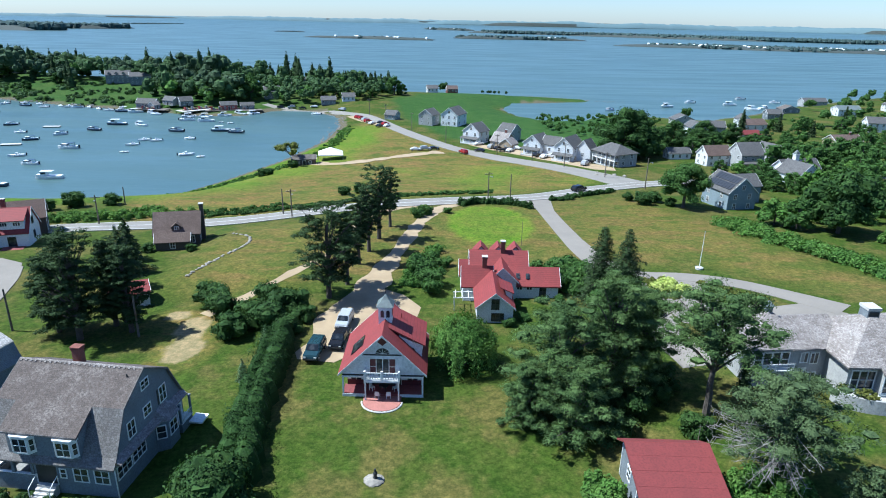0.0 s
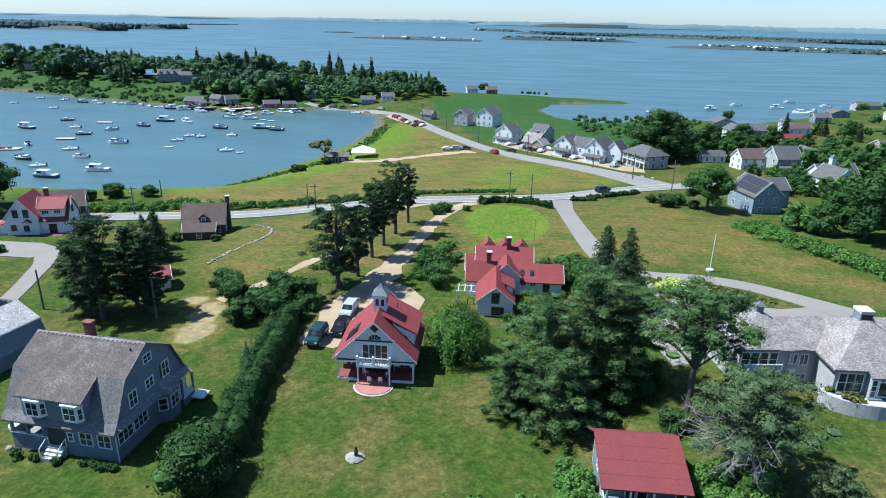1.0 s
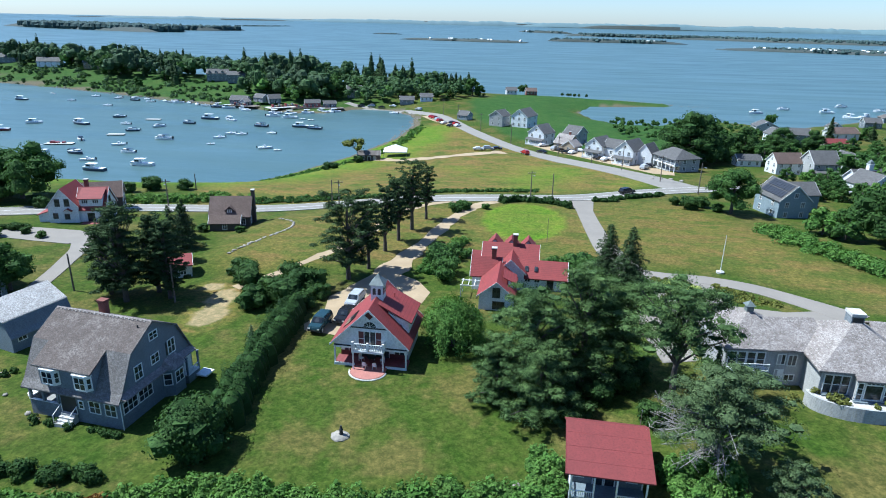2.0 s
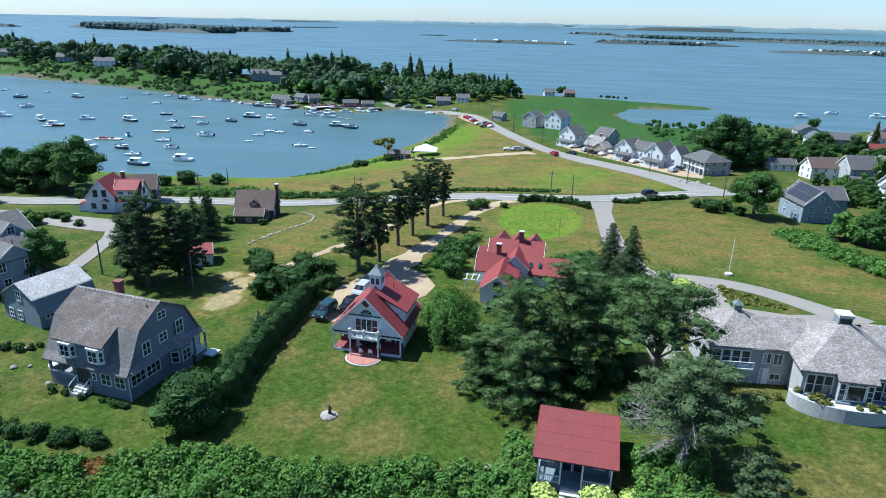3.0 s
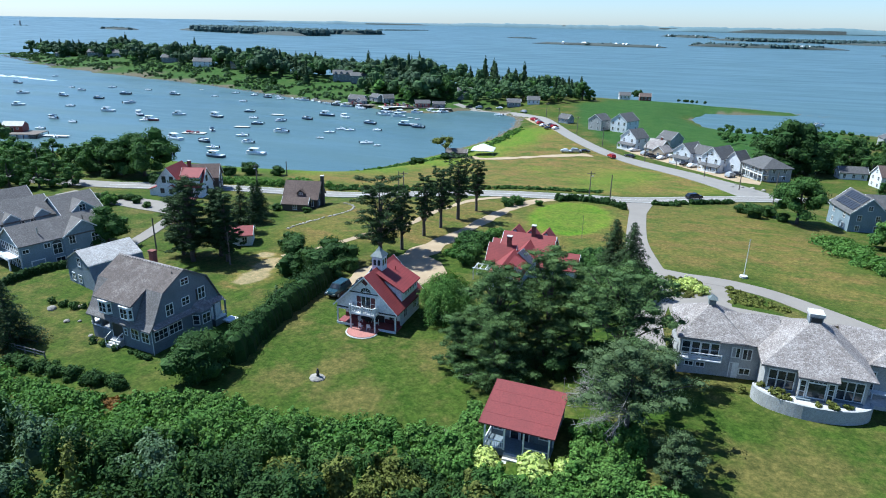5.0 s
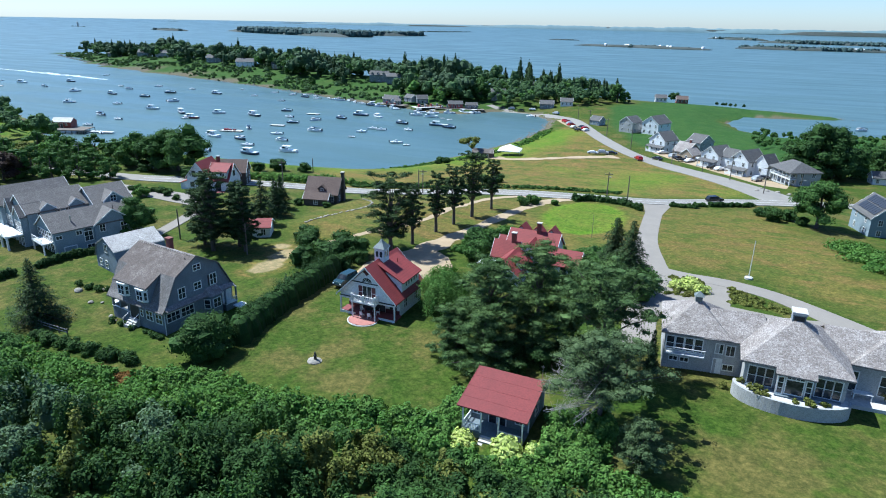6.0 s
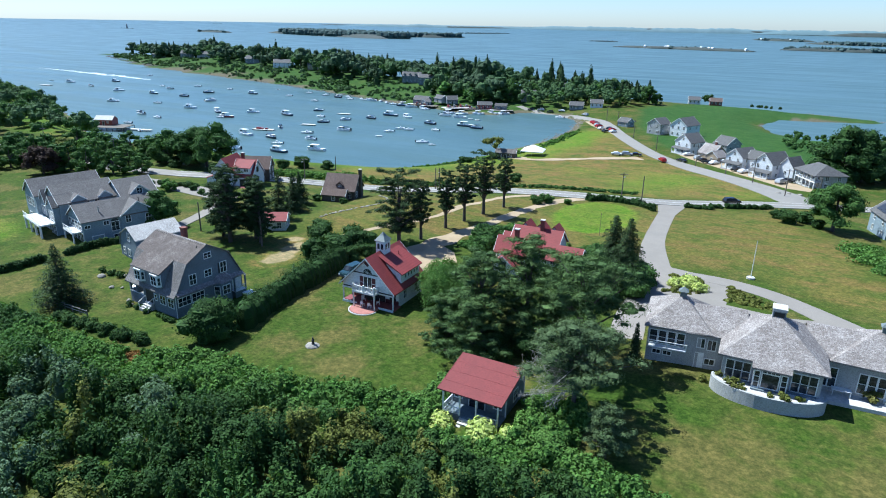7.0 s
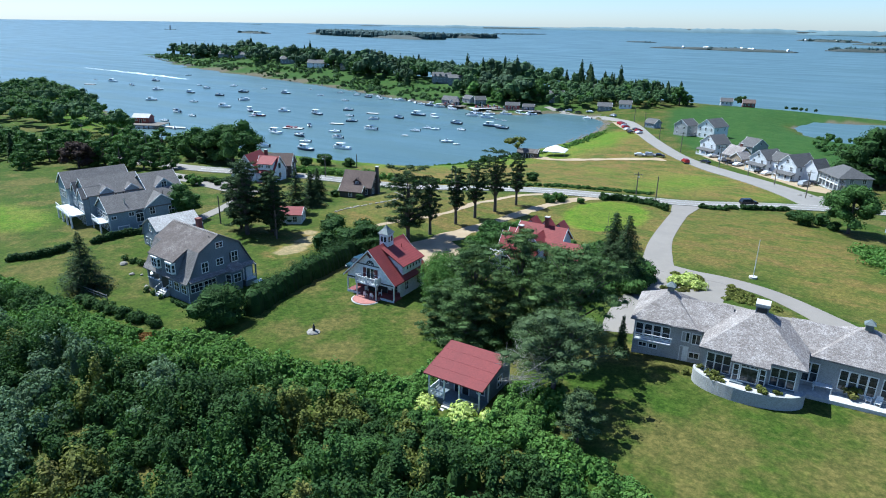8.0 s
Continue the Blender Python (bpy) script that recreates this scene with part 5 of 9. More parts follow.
# ---- islands and far coast ----
def island(x, y, length, depth, tall, turn, label, trees=260, leaf=4.0, ragged=1.0, houses=0, base_z=0.0, name="island", cover=None):
    """A low island: rocky rim, grassy back and a cover of trees."""
    t = thing(name, x, y, base_z, turn, label, "island", kind="structure")
    n = 40
    rim, top = [], []
    for i in range(n):
        a = 6.2832 * i / n
        k = 1 + 0.22 * math.sin(3 * a + x) + 0.12 * math.sin(7 * a + y)
        rim.append((0.5 * length * math.cos(a) * k, 0.5 * depth * math.sin(a) * k))
    m = Mesh()
    verts = [(u, v, -1.5) for u, v in rim] + [(u * 0.985, v * 0.97, 1.2) for u, v in rim] + [(u * 0.8, v * 0.8, 0.36 * tall) for u, v in rim] + [(0, 0, 0.55 * tall)]
    fs = [(i + k * n, (i + 1) % n + k * n, (i + 1) % n + (k + 1) * n, i + (k + 1) * n) for k in range(2) for i in range(n)] + [(2 * n + i, 2 * n + (i + 1) % n, 3 * n) for i in range(n)]
    m.add(verts, fs)
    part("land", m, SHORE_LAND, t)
    if leaf > 8:
        us = np.linspace(-0.5, 0.5, 161) * length
        high = np.array([tall * (0.62 + 0.22 * noise.noise(Vector((u * 0.004, x * 0.01, 1))) + 0.12 * noise.noise(Vector((u * 0.03, y * 0.01, 5)))) * (1 - abs(2 * u / length) ** 6) for u in us])
        rows_z = ((-0.5, 0.0), (-0.4, 0.62), (-0.15, 0.95), (0.1, 1.0), (0.5, 0.0))
        co = np.array([[(u, depth * v, h * k) for u, h in zip(us, high)] for v, k in rows_z]).reshape(-1, 3)
        i, k = np.meshgrid(np.arange(4), np.arange(160), indexing="ij")
        cover_me = quads("trees", co, np.stack([i * 161 + k, i * 161 + k + 1, (i + 1) * 161 + k + 1, (i + 1) * 161 + k], -1).reshape(-1, 4))
        cover_me.materials.append(cover or LEAF_HAZE)
    else:
        dense = ragged > 0.9
        cen, siz = [], []
        for _ in range(int(trees * (3.6 if dense else 1.6))):
            u, v = RNG.uniform(-0.5, 0.5) * length, RNG.uniform(-0.5, 0.5) * depth
            if (2 * u / length) ** 2 + (2 * v / depth) ** 2 > (0.9 if dense else 0.75):
                continue
            h = tall * RNG.uniform(0.26, 0.4) * (1 if RNG.uniform() < ragged else 0.5)
            r = h * RNG.uniform(0.8, 1.3)
            cen.append((u, v, 0.24 * tall + 0.1 * h))
            siz.append((r, r, h))
        cover_me = card_mesh("trees", uneven(RNG, cen, siz, 0.13, ROUND), cover or LEAF_HAZE)
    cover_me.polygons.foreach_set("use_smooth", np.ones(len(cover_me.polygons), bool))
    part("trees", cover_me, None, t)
    for _ in range(houses):
        u, v = RNG.uniform(-0.44, 0.44) * length, RNG.uniform(-0.3, 0.1) * depth
        w = RNG.uniform(5, 8)
        hm = Mesh().prism([(-3, 0), (3, 0), (3, 4.2), (0, 6.5), (-3, 4.2)], "x", -w / 2, w / 2)
        part("house", hm, WHITE, t, "small white far-off house", pose(u, v, 0.16 * tall, 0, 0, RNG.uniform(-40, 40)))
    return t


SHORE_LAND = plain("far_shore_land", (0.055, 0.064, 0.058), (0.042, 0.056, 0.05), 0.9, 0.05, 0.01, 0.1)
# The blue-grey cast of these island leaves is haze painted into them.
LEAF_HAZE = leaf_mat("hazy_tree_cover", (0.050, 0.080, 0.082), (0.062, 0.092, 0.090), (0.044, 0.072, 0.076), 0.1, 0.02)
# Pale blue base colour holds the haze over the horizon coasts.
COAST_HAZE = leaf_mat("hazy_blue_coast", (0.125, 0.180, 0.210), (0.135, 0.190, 0.220), (0.12, 0.172, 0.20), 0.0, 0.01)
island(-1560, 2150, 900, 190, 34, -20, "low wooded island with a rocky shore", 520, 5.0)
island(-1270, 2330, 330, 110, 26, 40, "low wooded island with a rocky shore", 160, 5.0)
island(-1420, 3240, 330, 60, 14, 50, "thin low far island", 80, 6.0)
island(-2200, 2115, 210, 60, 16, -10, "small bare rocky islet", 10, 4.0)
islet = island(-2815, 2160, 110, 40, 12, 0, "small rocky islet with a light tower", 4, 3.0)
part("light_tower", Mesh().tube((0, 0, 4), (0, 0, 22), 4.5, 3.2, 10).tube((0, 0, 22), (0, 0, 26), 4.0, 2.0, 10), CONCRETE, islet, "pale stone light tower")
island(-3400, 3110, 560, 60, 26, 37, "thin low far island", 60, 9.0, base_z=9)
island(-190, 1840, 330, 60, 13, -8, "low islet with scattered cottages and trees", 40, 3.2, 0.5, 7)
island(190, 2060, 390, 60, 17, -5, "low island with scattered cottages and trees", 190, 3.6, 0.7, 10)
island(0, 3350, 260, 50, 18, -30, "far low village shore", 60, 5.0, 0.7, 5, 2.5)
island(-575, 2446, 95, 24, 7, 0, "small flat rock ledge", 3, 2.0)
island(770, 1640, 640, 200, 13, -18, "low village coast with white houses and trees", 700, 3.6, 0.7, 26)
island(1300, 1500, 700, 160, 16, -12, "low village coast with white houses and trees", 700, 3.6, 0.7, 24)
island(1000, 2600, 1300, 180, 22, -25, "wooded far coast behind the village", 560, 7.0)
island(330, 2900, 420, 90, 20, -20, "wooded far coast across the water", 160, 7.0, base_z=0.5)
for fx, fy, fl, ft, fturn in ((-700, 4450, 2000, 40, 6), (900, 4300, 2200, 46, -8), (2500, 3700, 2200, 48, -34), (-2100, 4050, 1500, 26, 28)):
    island(fx, fy, fl, 120, ft, fturn, "long low wooded coast at the horizon, haze in its colour", 700, 9.0, base_z=22, name="backdrop", cover=COAST_HAZE)


# ---- building tools ----
WINDOW_CACHE = {}


def lattice(w, h, cols, rows, b):
    """A window frame with its glazing bars, in one piece; it faces -y."""
    xs, zs = [-w / 2 - b, -w / 2], [-h / 2 - b, -h / 2]
    for i in range(1, cols):
        xs += [-w / 2 + w * i / cols - 0.035, -w / 2 + w * i / cols + 0.035]
    for i in range(1, rows):
        zs += [-h / 2 + h * i / rows - 0.03, -h / 2 + h * i / rows + 0.03]
    xs += [w / 2, w / 2 + b]
    zs += [h / 2, h / 2 + b]
    nx, nz = len(xs), len(zs)
    solid = lambda i, j: 0 <= i < nx - 1 and 0 <= j < nz - 1 and not (i % 2 and j % 2)
    at = lambda i, j, k: (k * nz + j) * nx + i
    vs = [(x, y, z) for y in (-0.07, 0.02) for z in zs for x in xs]
    fs = []
    for i in range(nx - 1):
        for j in range(nz - 1):
            if not solid(i, j):
                continue
            fs.append((at(i, j, 0), at(i + 1, j, 0), at(i + 1, j + 1, 0), at(i, j + 1, 0)))
            for di, dj, p, q in ((-1, 0, (i, j + 1), (i, j)), (1, 0, (i + 1, j), (i + 1, j + 1)), (0, -1, (i, j), (i + 1, j)), (0, 1, (i + 1, j + 1), (i, j + 1))):
                if not solid(i + di, j + dj):
                    fs.append((at(*q, 0), at(*p, 0), at(*p, 1), at(*q, 1)))
    return Mesh().add(vs, fs)


def window(parent, m, w, h, cols=2, rows=2, trim=None, name="window", sill=True):
    trim = trim or WHITE
    key = (round(w, 2), round(h, 2), cols, rows, trim.name, sill)
    if key not in WINDOW_CACHE:
        b = 0.11
        f = lattice(w, h, cols, rows, b)
        WINDOW_CACHE[key] = (f.data("window_frame", trim), Mesh().box(-w / 2, -0.022, -h / 2, w / 2, 0.01, h / 2).data("pane", GLASS))
    fr, pa = WINDOW_CACHE[key]
    win = part(name, fr, None, parent, m=m)
    part("pane", pa, None, win)
    return win


def side(x, y, z, a):
    """A place on a wall: a 0 faces -y, 90 +x, 180 +y, -90 -x."""
    return pose(x, y, z, 0, 0, a)


def profile_roof(parent, prof, axis, a0, a1, mat, thick=0.18, label="", name="roof"):
    return part(name, Mesh().prism(list(prof) + [(u, z - thick) for u, z in reversed(prof)], axis, a0, a1), mat, parent, label)


def rake(parent, prof, axis, a, mat=None, deep=0.24, wide=0.06, lift=0.02):
    return part("trim", Mesh().prism([(u, z + lift) for u, z in prof] + [(u, z - deep) for u, z in reversed(prof)], axis, a - wide / 2, a + wide / 2), mat or WHITE, parent, "painted rake boards")


def gable_block(parent, x0, x1, y0, y1, eave, ridge, axis, wall, roof, over=0.35, base=-0.6, trim=None, label_roof="", rakes=True):
    """A block with a pitched roof; ridge along axis."""
    u0, u1, a0, a1 = (y0, y1, x0, x1) if axis == "x" else (x0, x1, y0, y1)
    um = (u0 + u1) / 2
    s = (ridge - eave) / (um - u0)
    part("wall", Mesh().prism([(u0, base), (u1, base), (u1, eave - 0.1), (um, ridge - 0.1), (u0, eave - 0.1)], axis, a0, a1), wall, parent)
    prof = [(u0 - over, eave - over * s + 0.1), (um, ridge + 0.1), (u1 + over, eave - over * s + 0.1)]
    profile_roof(parent, prof, axis, a0 - over, a1 + over, roof, label=label_roof)
    if rakes:
        rake(parent, prof, axis, a0 - over - 0.03, trim)
        rake(parent, prof, axis, a1 + over + 0.03, trim)
    return prof


def chimney(parent, x, y, z0, z1, w=0.8, d=0.6, mat=None, cap=None):
    c = part("chimney", Mesh().box(x - w / 2, y - d / 2, z0, x + w / 2, y + d / 2, z1).box(x - w / 2 - 0.07, y - d / 2 - 0.07, z1 - 0.25, x + w / 2 + 0.07, y + d / 2 + 0.07, z1 - 0.1), mat or BRICK, parent)
    part("cap", Mesh().box(x - w / 2 - 0.1, y - d / 2 - 0.1, z1 + 0.002, x + w / 2 + 0.1, y + d / 2 + 0.1, z1 + 0.12), cap or CONCRETE, c)
    return c


def door(parent, m, w=0.95, h=2.05, mat=None, glazed=False):
    d = part("door", Mesh().box(-w / 2 - 0.1, -0.06, 0, -w / 2, 0.02, h + 0.1).box(w / 2, -0.06, 0, w / 2 + 0.1, 0.02, h + 0.1).box(-w / 2, -0.06, h, w / 2, 0.02, h + 0.1), WHITE, parent, m=m)
    part("leaf", Mesh().box(-w / 2, -0.03, 0, w / 2, 0.01, h), GLASS if glazed else (mat or DARK), d)
    return d


def post(parent, x, y, z0, z1, w=0.16, mat=None):
    return part("post", Mesh().box(x - w / 2, y - w / 2, z0, x + w / 2, y + w / 2, z1).box(x - w * 0.75, y - w * 0.75, z1 - 0.14, x + w * 0.75, y + w * 0.75, z1 - 0.004), mat or WHITE, parent)


def railing(parent, p, q, z, h=0.95, gap=0.16, mat=None, name="railing", fat=0.045):
    p, q = Vector((*p, z)), Vector((*q, z))
    d = q - p
    n = max(2, int(d.length / gap))
    a = math.atan2(d.y, d.x)
    rot = Matrix.Translation(p) @ Matrix.Rotation(a, 4, "Z")
    m = Mesh().box(0, -0.05, h - 0.08, d.length, 0.05, h, rot).box(0, -0.035, 0.1, d.length, 0.035, 0.17, rot)
    r = part(name, m, mat or WHITE, parent)
    for i in range(n + 1):
        x = d.length * i / n
        part("baluster", Mesh().box(x - fat / 2, -fat / 2, 0.17, x + fat / 2, fat / 2, h - 0.08, rot), mat or WHITE, r)
    return r


def hip_roof(parent, x0, x1, y0, y1, eave, apex, mat, over=0.5, ridge=0.0, axis="x", thick=0.2, label="", rot=None):
    x0, x1, y0, y1 = x0 - over, x1 + over, y0 - over, y1 + over
    cx, cy = (x0 + x1) / 2, (y0 + y1) / 2
    ex, ey = (ridge / 2, 0.02) if axis == "x" else (0.02, ridge / 2)
    ex = max(ex, 0.02)
    vs = [(x0, y0, eave - thick), (x1, y0, eave - thick), (x1, y1, eave - thick), (x0, y1, eave - thick), (x0, y0, eave), (x1, y0, eave), (x1, y1, eave), (x0, y1, eave), (cx - ex, cy - ey, apex), (cx + ex, cy - ey, apex), (cx + ex, cy + ey, apex), (cx - ex, cy + ey, apex)]
    fs = [(3, 2, 1, 0)] + [(i, (i + 1) % 4, (i + 1) % 4 + 4, i + 4) for i in range(4)] + [(4, 5, 9, 8), (5, 6, 10, 9), (6, 7, 11, 10), (7, 4, 8, 11), (8, 9, 10, 11)]
    return part("roof", Mesh().add(vs, fs), mat, parent, label, rot)


# ---- the red-roofed barn house ----
def barn_house():
    t = thing("barn_house", -9.2, 66.0, 13.55, 0, "white barn house with a red roof, balcony and small cupola", "house")
    t.scale = (0.955, 1.0, 1.0)
    hw, eave, peak, depth = 5.05, 3.45, 8.2, 9.4
    # walls behind the front porch
    part("wall", Mesh().prism([(-hw + 0.3, -0.6), (hw - 0.3, -0.6), (hw - 0.3, eave), (-hw + 0.3, eave)], "y", 2.1, depth), WHITE_CLAP, t)
    part("gable_wall", Mesh().prism([(-hw, 2.75), (hw, 2.75), (hw, eave), (0, peak - 0.2), (-hw, eave)], "y", 0.12, depth - 0.02), WHITE_CLAP, t)
    s = (peak - eave) / hw
    prof = [(-hw - 0.45, eave - 0.45 * s + 0.15), (0, peak + 0.15), (hw + 0.45, eave - 0.45 * s + 0.15)]
    profile_roof(t, prof, "y", -0.45, depth + 0.4, RED_ROOF, 0.2, "red shingled roof")
    rake(t, prof, "y", -0.49)
    rake(t, prof, "y", depth + 0.44)
    part("band", Mesh().box(-2.95, 0.05, 5.45, 2.95, 0.115, 5.62), DARK, t, "dark band across the gable")
    part("band", Mesh().box(-hw, 0.05, 2.72, hw, 0.115, 2.9), DARK, t, "dark band across the gable")
    # porch
    part("porch_floor", Mesh().box(-hw, -0.1, -0.5, hw, 2.09, 0.32), RED_BOARD, t, "red painted porch boards")
    part("porch_skirt", Mesh().box(-hw - 0.03, -0.16, -0.4, -2.15, -0.105, 0.36), WHITE, t)
    part("porch_skirt", Mesh().box(2.15, -0.16, -0.4, hw + 0.03, -0.105, 0.36), WHITE, t)
    for x in (-hw + 0.1, hw - 0.1):
        post(t, x, 0.05, 0.32, 2.74, 0.2)
    part("beam", Mesh().box(-hw, -0.02, 2.5, hw, 0.1, 2.71), WHITE, t)
    for x in (-3.6, 3.6):
        window(t, side(x, 2.09, 1.5, 0), 1.3, 1.2, 2, 2)
    for x0, x1 in ((-hw + 0.32, -2.2), (2.2, hw - 0.32)):
        part("wainscot", Mesh().box(x0, 2.0, 0.33, x1, 2.095, 1.0), MAROON, t, "maroon boards along the porch wall")
    part("opening", Mesh().box(-2.1, 2.03, 0.33, 2.1, 2.09, 2.5), DARK, t, "wide dark glazed doorway")
    # balcony on posts
    b = part("balcony", Mesh().box(-2.2, -1.3, 2.62, 2.2, 0.11, 2.86), WHITE, t)
    for x in (-2.1, 0.0, 2.1):
        part("post", Mesh().box(x - 0.12, -1.28, 2.87, x + 0.12, -1.04, 4.05), WHITE, b)
    railing(t, (-2.1, -1.16), (2.1, -1.16), 2.86, 1.0, 0.3, None, "balcony_railing", 0.13)
    railing(t, (-2.1, -1.1), (-2.1, 0.1), 2.86, 1.0, 0.3, None, "balcony_railing", 0.13)
    railing(t, (2.1, -1.1), (2.1, 0.1), 2.86, 1.0, 0.3, None, "balcony_railing", 0.13)
    for x in (-2.05, 2.05):
        post(t, x, -1.1, -0.1, 2.61, 0.18)
    patio = [(2.35 * math.cos(a), -1.3 + 2.0 * math.sin(a)) for a in np.linspace(math.pi, 2 * math.pi, 20)] + [(2.35, -0.17), (-2.35, -0.17)]
    pt = part("patio", Mesh().plate(patio, -0.4, 0.14), BRICK_PAVE, t, "rounded pink brick patio")
    edge = [(2.5 * math.cos(a), -1.3 + 2.15 * math.sin(a)) for a in np.linspace(math.pi, 2 * math.pi, 20)]
    for (ax, ay), (bx, by) in zip(edge, edge[1:]):
        part("kerb_stone", Mesh().tube((ax, ay, 0.02), (bx, by, 0.02), 0.12, 0.12, 6), CONCRETE, pt)
    # upper door, shutters and windows
    d = door(t, side(0, 0.115, 2.9, 0), 1.5, 2.1, glazed=True)
    part("mullion", Mesh().box(-0.05, -0.07, 0, 0.05, -0.032, 2.1), WHITE, d)
    for x in (-1.2, 1.2):
        part("shutter", Mesh().box(x - 0.36, 0.05, 2.95, x + 0.36, 0.115, 3.95).box(x - 0.36, 0.05, 4.03, x + 0.36, 0.115, 5.0), MAROON, t, "maroon shutter")
        part("shutter_frame", Mesh().box(x - 0.44, 0.07, 2.88, x + 0.44, 0.117, 5.08), WHITE, t)
    fan = [(0.85 * math.cos(a), 5.68 + 0.72 * math.sin(a)) for a in np.linspace(0, math.pi, 14)]
    part("fan_window", Mesh().prism(fan, "y", 0.07, 0.116), GLASS, t, "half-round fan window")
    rays = Mesh()
    for a in np.linspace(0.3, math.pi - 0.3, 5):
        rays.tube((0, 0.06, 5.7), (0.84 * math.cos(a), 0.06, 5.68 + 0.71 * math.sin(a)), 0.025, 0.025, 4)
    part("fan_bars", rays, WHITE, t)
    part("diamond_window", Mesh().prism([(0, 6.72), (0.68, 7.32), (0, 7.92), (-0.68, 7.32)], "y", 0.06, 0.116), MAROON, t, "maroon diamond panel in the gable")
    # right-hand shed dormer
    part("dormer_wall", Mesh().prism([(0.9, 6.0), (4.75, 3.6), (4.75, 5.45), (0.9, 7.0)], "y", 2.8, 8.6), WHITE_CLAP, t)
    profile_roof(t, [(0.45, 7.95), (5.2, 5.55)], "y", 2.5, 8.9, RED_ROOF, 0.16, "red dormer roof", "dormer_roof")
    part("trim", Mesh().box(4.76, 2.55, 5.2, 4.84, 8.85, 5.42), WHITE, t)
    for y in (4.2, 5.1, 6.0, 6.9, 7.8):
        window(t, side(4.76, y, 4.75, 90), 0.42, 0.6, 1, 1, None, "window", False)
    part("oval_window", Mesh().prism([(3.6 + 0.22 * math.cos(a), 4.75 + 0.33 * math.sin(a)) for a in np.linspace(0, 6.2, 14)], "y", 2.74, 2.8), GLASS, t, "small oval window")
    part("stack", Mesh().tube((1.9, 6.6, 6.9), (1.9, 6.6, 7.85), 0.07, 0.07, 7), RED_ROOF, t, "short vent pipe")
    for y in (1.6, 3.0):
        part("skylight", Mesh().prism([(-4.1, 4.5), (-2.6, 5.95), (-2.66, 6.02), (-4.16, 4.57)], "y", y, y + 1.15), GLASS, t)
    # cupola
    c = part("cupola", Mesh().box(-0.85, 3.9, 6.9, 0.85, 5.6, 9.95).box(-0.95, 3.8, 9.8, 0.95, 5.7, 9.94), WHITE_CLAP, t, "small white cupola with arched windows")
    part("cupola_roof", Mesh().add([(-1.08, 3.67, 9.96), (1.08, 3.67, 9.96), (1.08, 5.83, 9.96), (-1.08, 5.83, 9.96), (-0.42, 4.33, 10.7), (0.42, 4.33, 10.7), (0.42, 5.17, 10.7), (-0.42, 5.17, 10.7), (0, 4.75, 11.35)], [(3, 2, 1, 0), (0, 1, 5, 4), (1, 2, 6, 5), (2, 3, 7, 6), (3, 0, 4, 7), (4, 5, 8), (5, 6, 8), (6, 7, 8), (7, 4, 8)]), COPPER, c, "grey-green flared metal roof")
    part("finial", Mesh().tube((0, 4.75, 11.25), (0, 4.75, 12.2), 0.03, 0.02, 6).tube((-0.35, 4.75, 11.95), (0.35, 4.75, 11.95), 0.02, 0.02, 5), DARK, c, "weather vane")
    arch = [(0.22, 8.55), (0.22, 9.25)] + [(0.22 * math.cos(a), 9.25 + 0.22 * math.sin(a)) for a in np.linspace(0.3, math.pi - 0.3, 6)] + [(-0.22, 9.25), (-0.22, 8.55)]
    for x in (-0.36, 0.36):
        part("arched_window", Mesh().prism([(u + x, z) for u, z in arch], "y", 3.86, 3.9), GLASS, c)
        part("arched_window", Mesh().prism([(u + x + 4.75, z) for u, z in arch], "x", 0.855, 0.89), GLASS, c)
    # right wall
    for y in (4.0, 7.5):
        window(t, side(hw - 0.3, y, 1.7, 90), 0.9, 1.3, 2, 2)
    return t


barn_house()


def patio_chair():
    c = thing("patio_chair", 0, 0, 0, 0, "white garden armchair under the balcony", "chair", "chairs under the balcony")
    part("seat", Mesh().box(-0.26, -0.25, 0.38, 0.26, 0.25, 0.44), WHITE, c)
    part("backrest", Mesh().box(-0.26, 0.2, 0.44, 0.26, 0.26, 0.95), WHITE, c)
    for x in (-0.24, 0.24):
        for y in (-0.22, 0.22):
            part("leg", Mesh().box(x - 0.025, y - 0.025, 0, x + 0.025, y + 0.025, 0.38), WHITE, c)
    return c


def place(ob, x, y, z, rz, first):
    m = pose(x, y, z, 0, 0, rz)
    if first:
        ob.matrix_basis = m
        return ob
    return copy_thing(ob, m)


chair = patio_chair()
for i, (x, y, a) in enumerate(((-10.6, 66.8, 60), (-7.8, 66.8, -60), (-9.2, 67.5, 0), (-9.8, 65.4, 170), (-8.5, 65.4, 190))):
    place(chair, x, y, 13.87 if y > 66 else 13.69, a, i == 0)
tb = thing("patio_table", -9.2, 66.75, 13.87, 0, "dark round patio table under the balcony", "table")
part("tabletop", Mesh().plate([(0.6 * math.cos(a), 0.6 * math.sin(a)) for a in np.linspace(0, 6.0, 16)], 0.7, 0.75), DARK, tb)
for a in (0.8, 2.4, 3.9, 5.5):
    part("leg", Mesh().tube((0.4 * math.cos(a), 0.4 * math.sin(a), 0), (0.3 * math.cos(a), 0.3 * math.sin(a), 0.7), 0.03, 0.03, 6), DARK, tb)


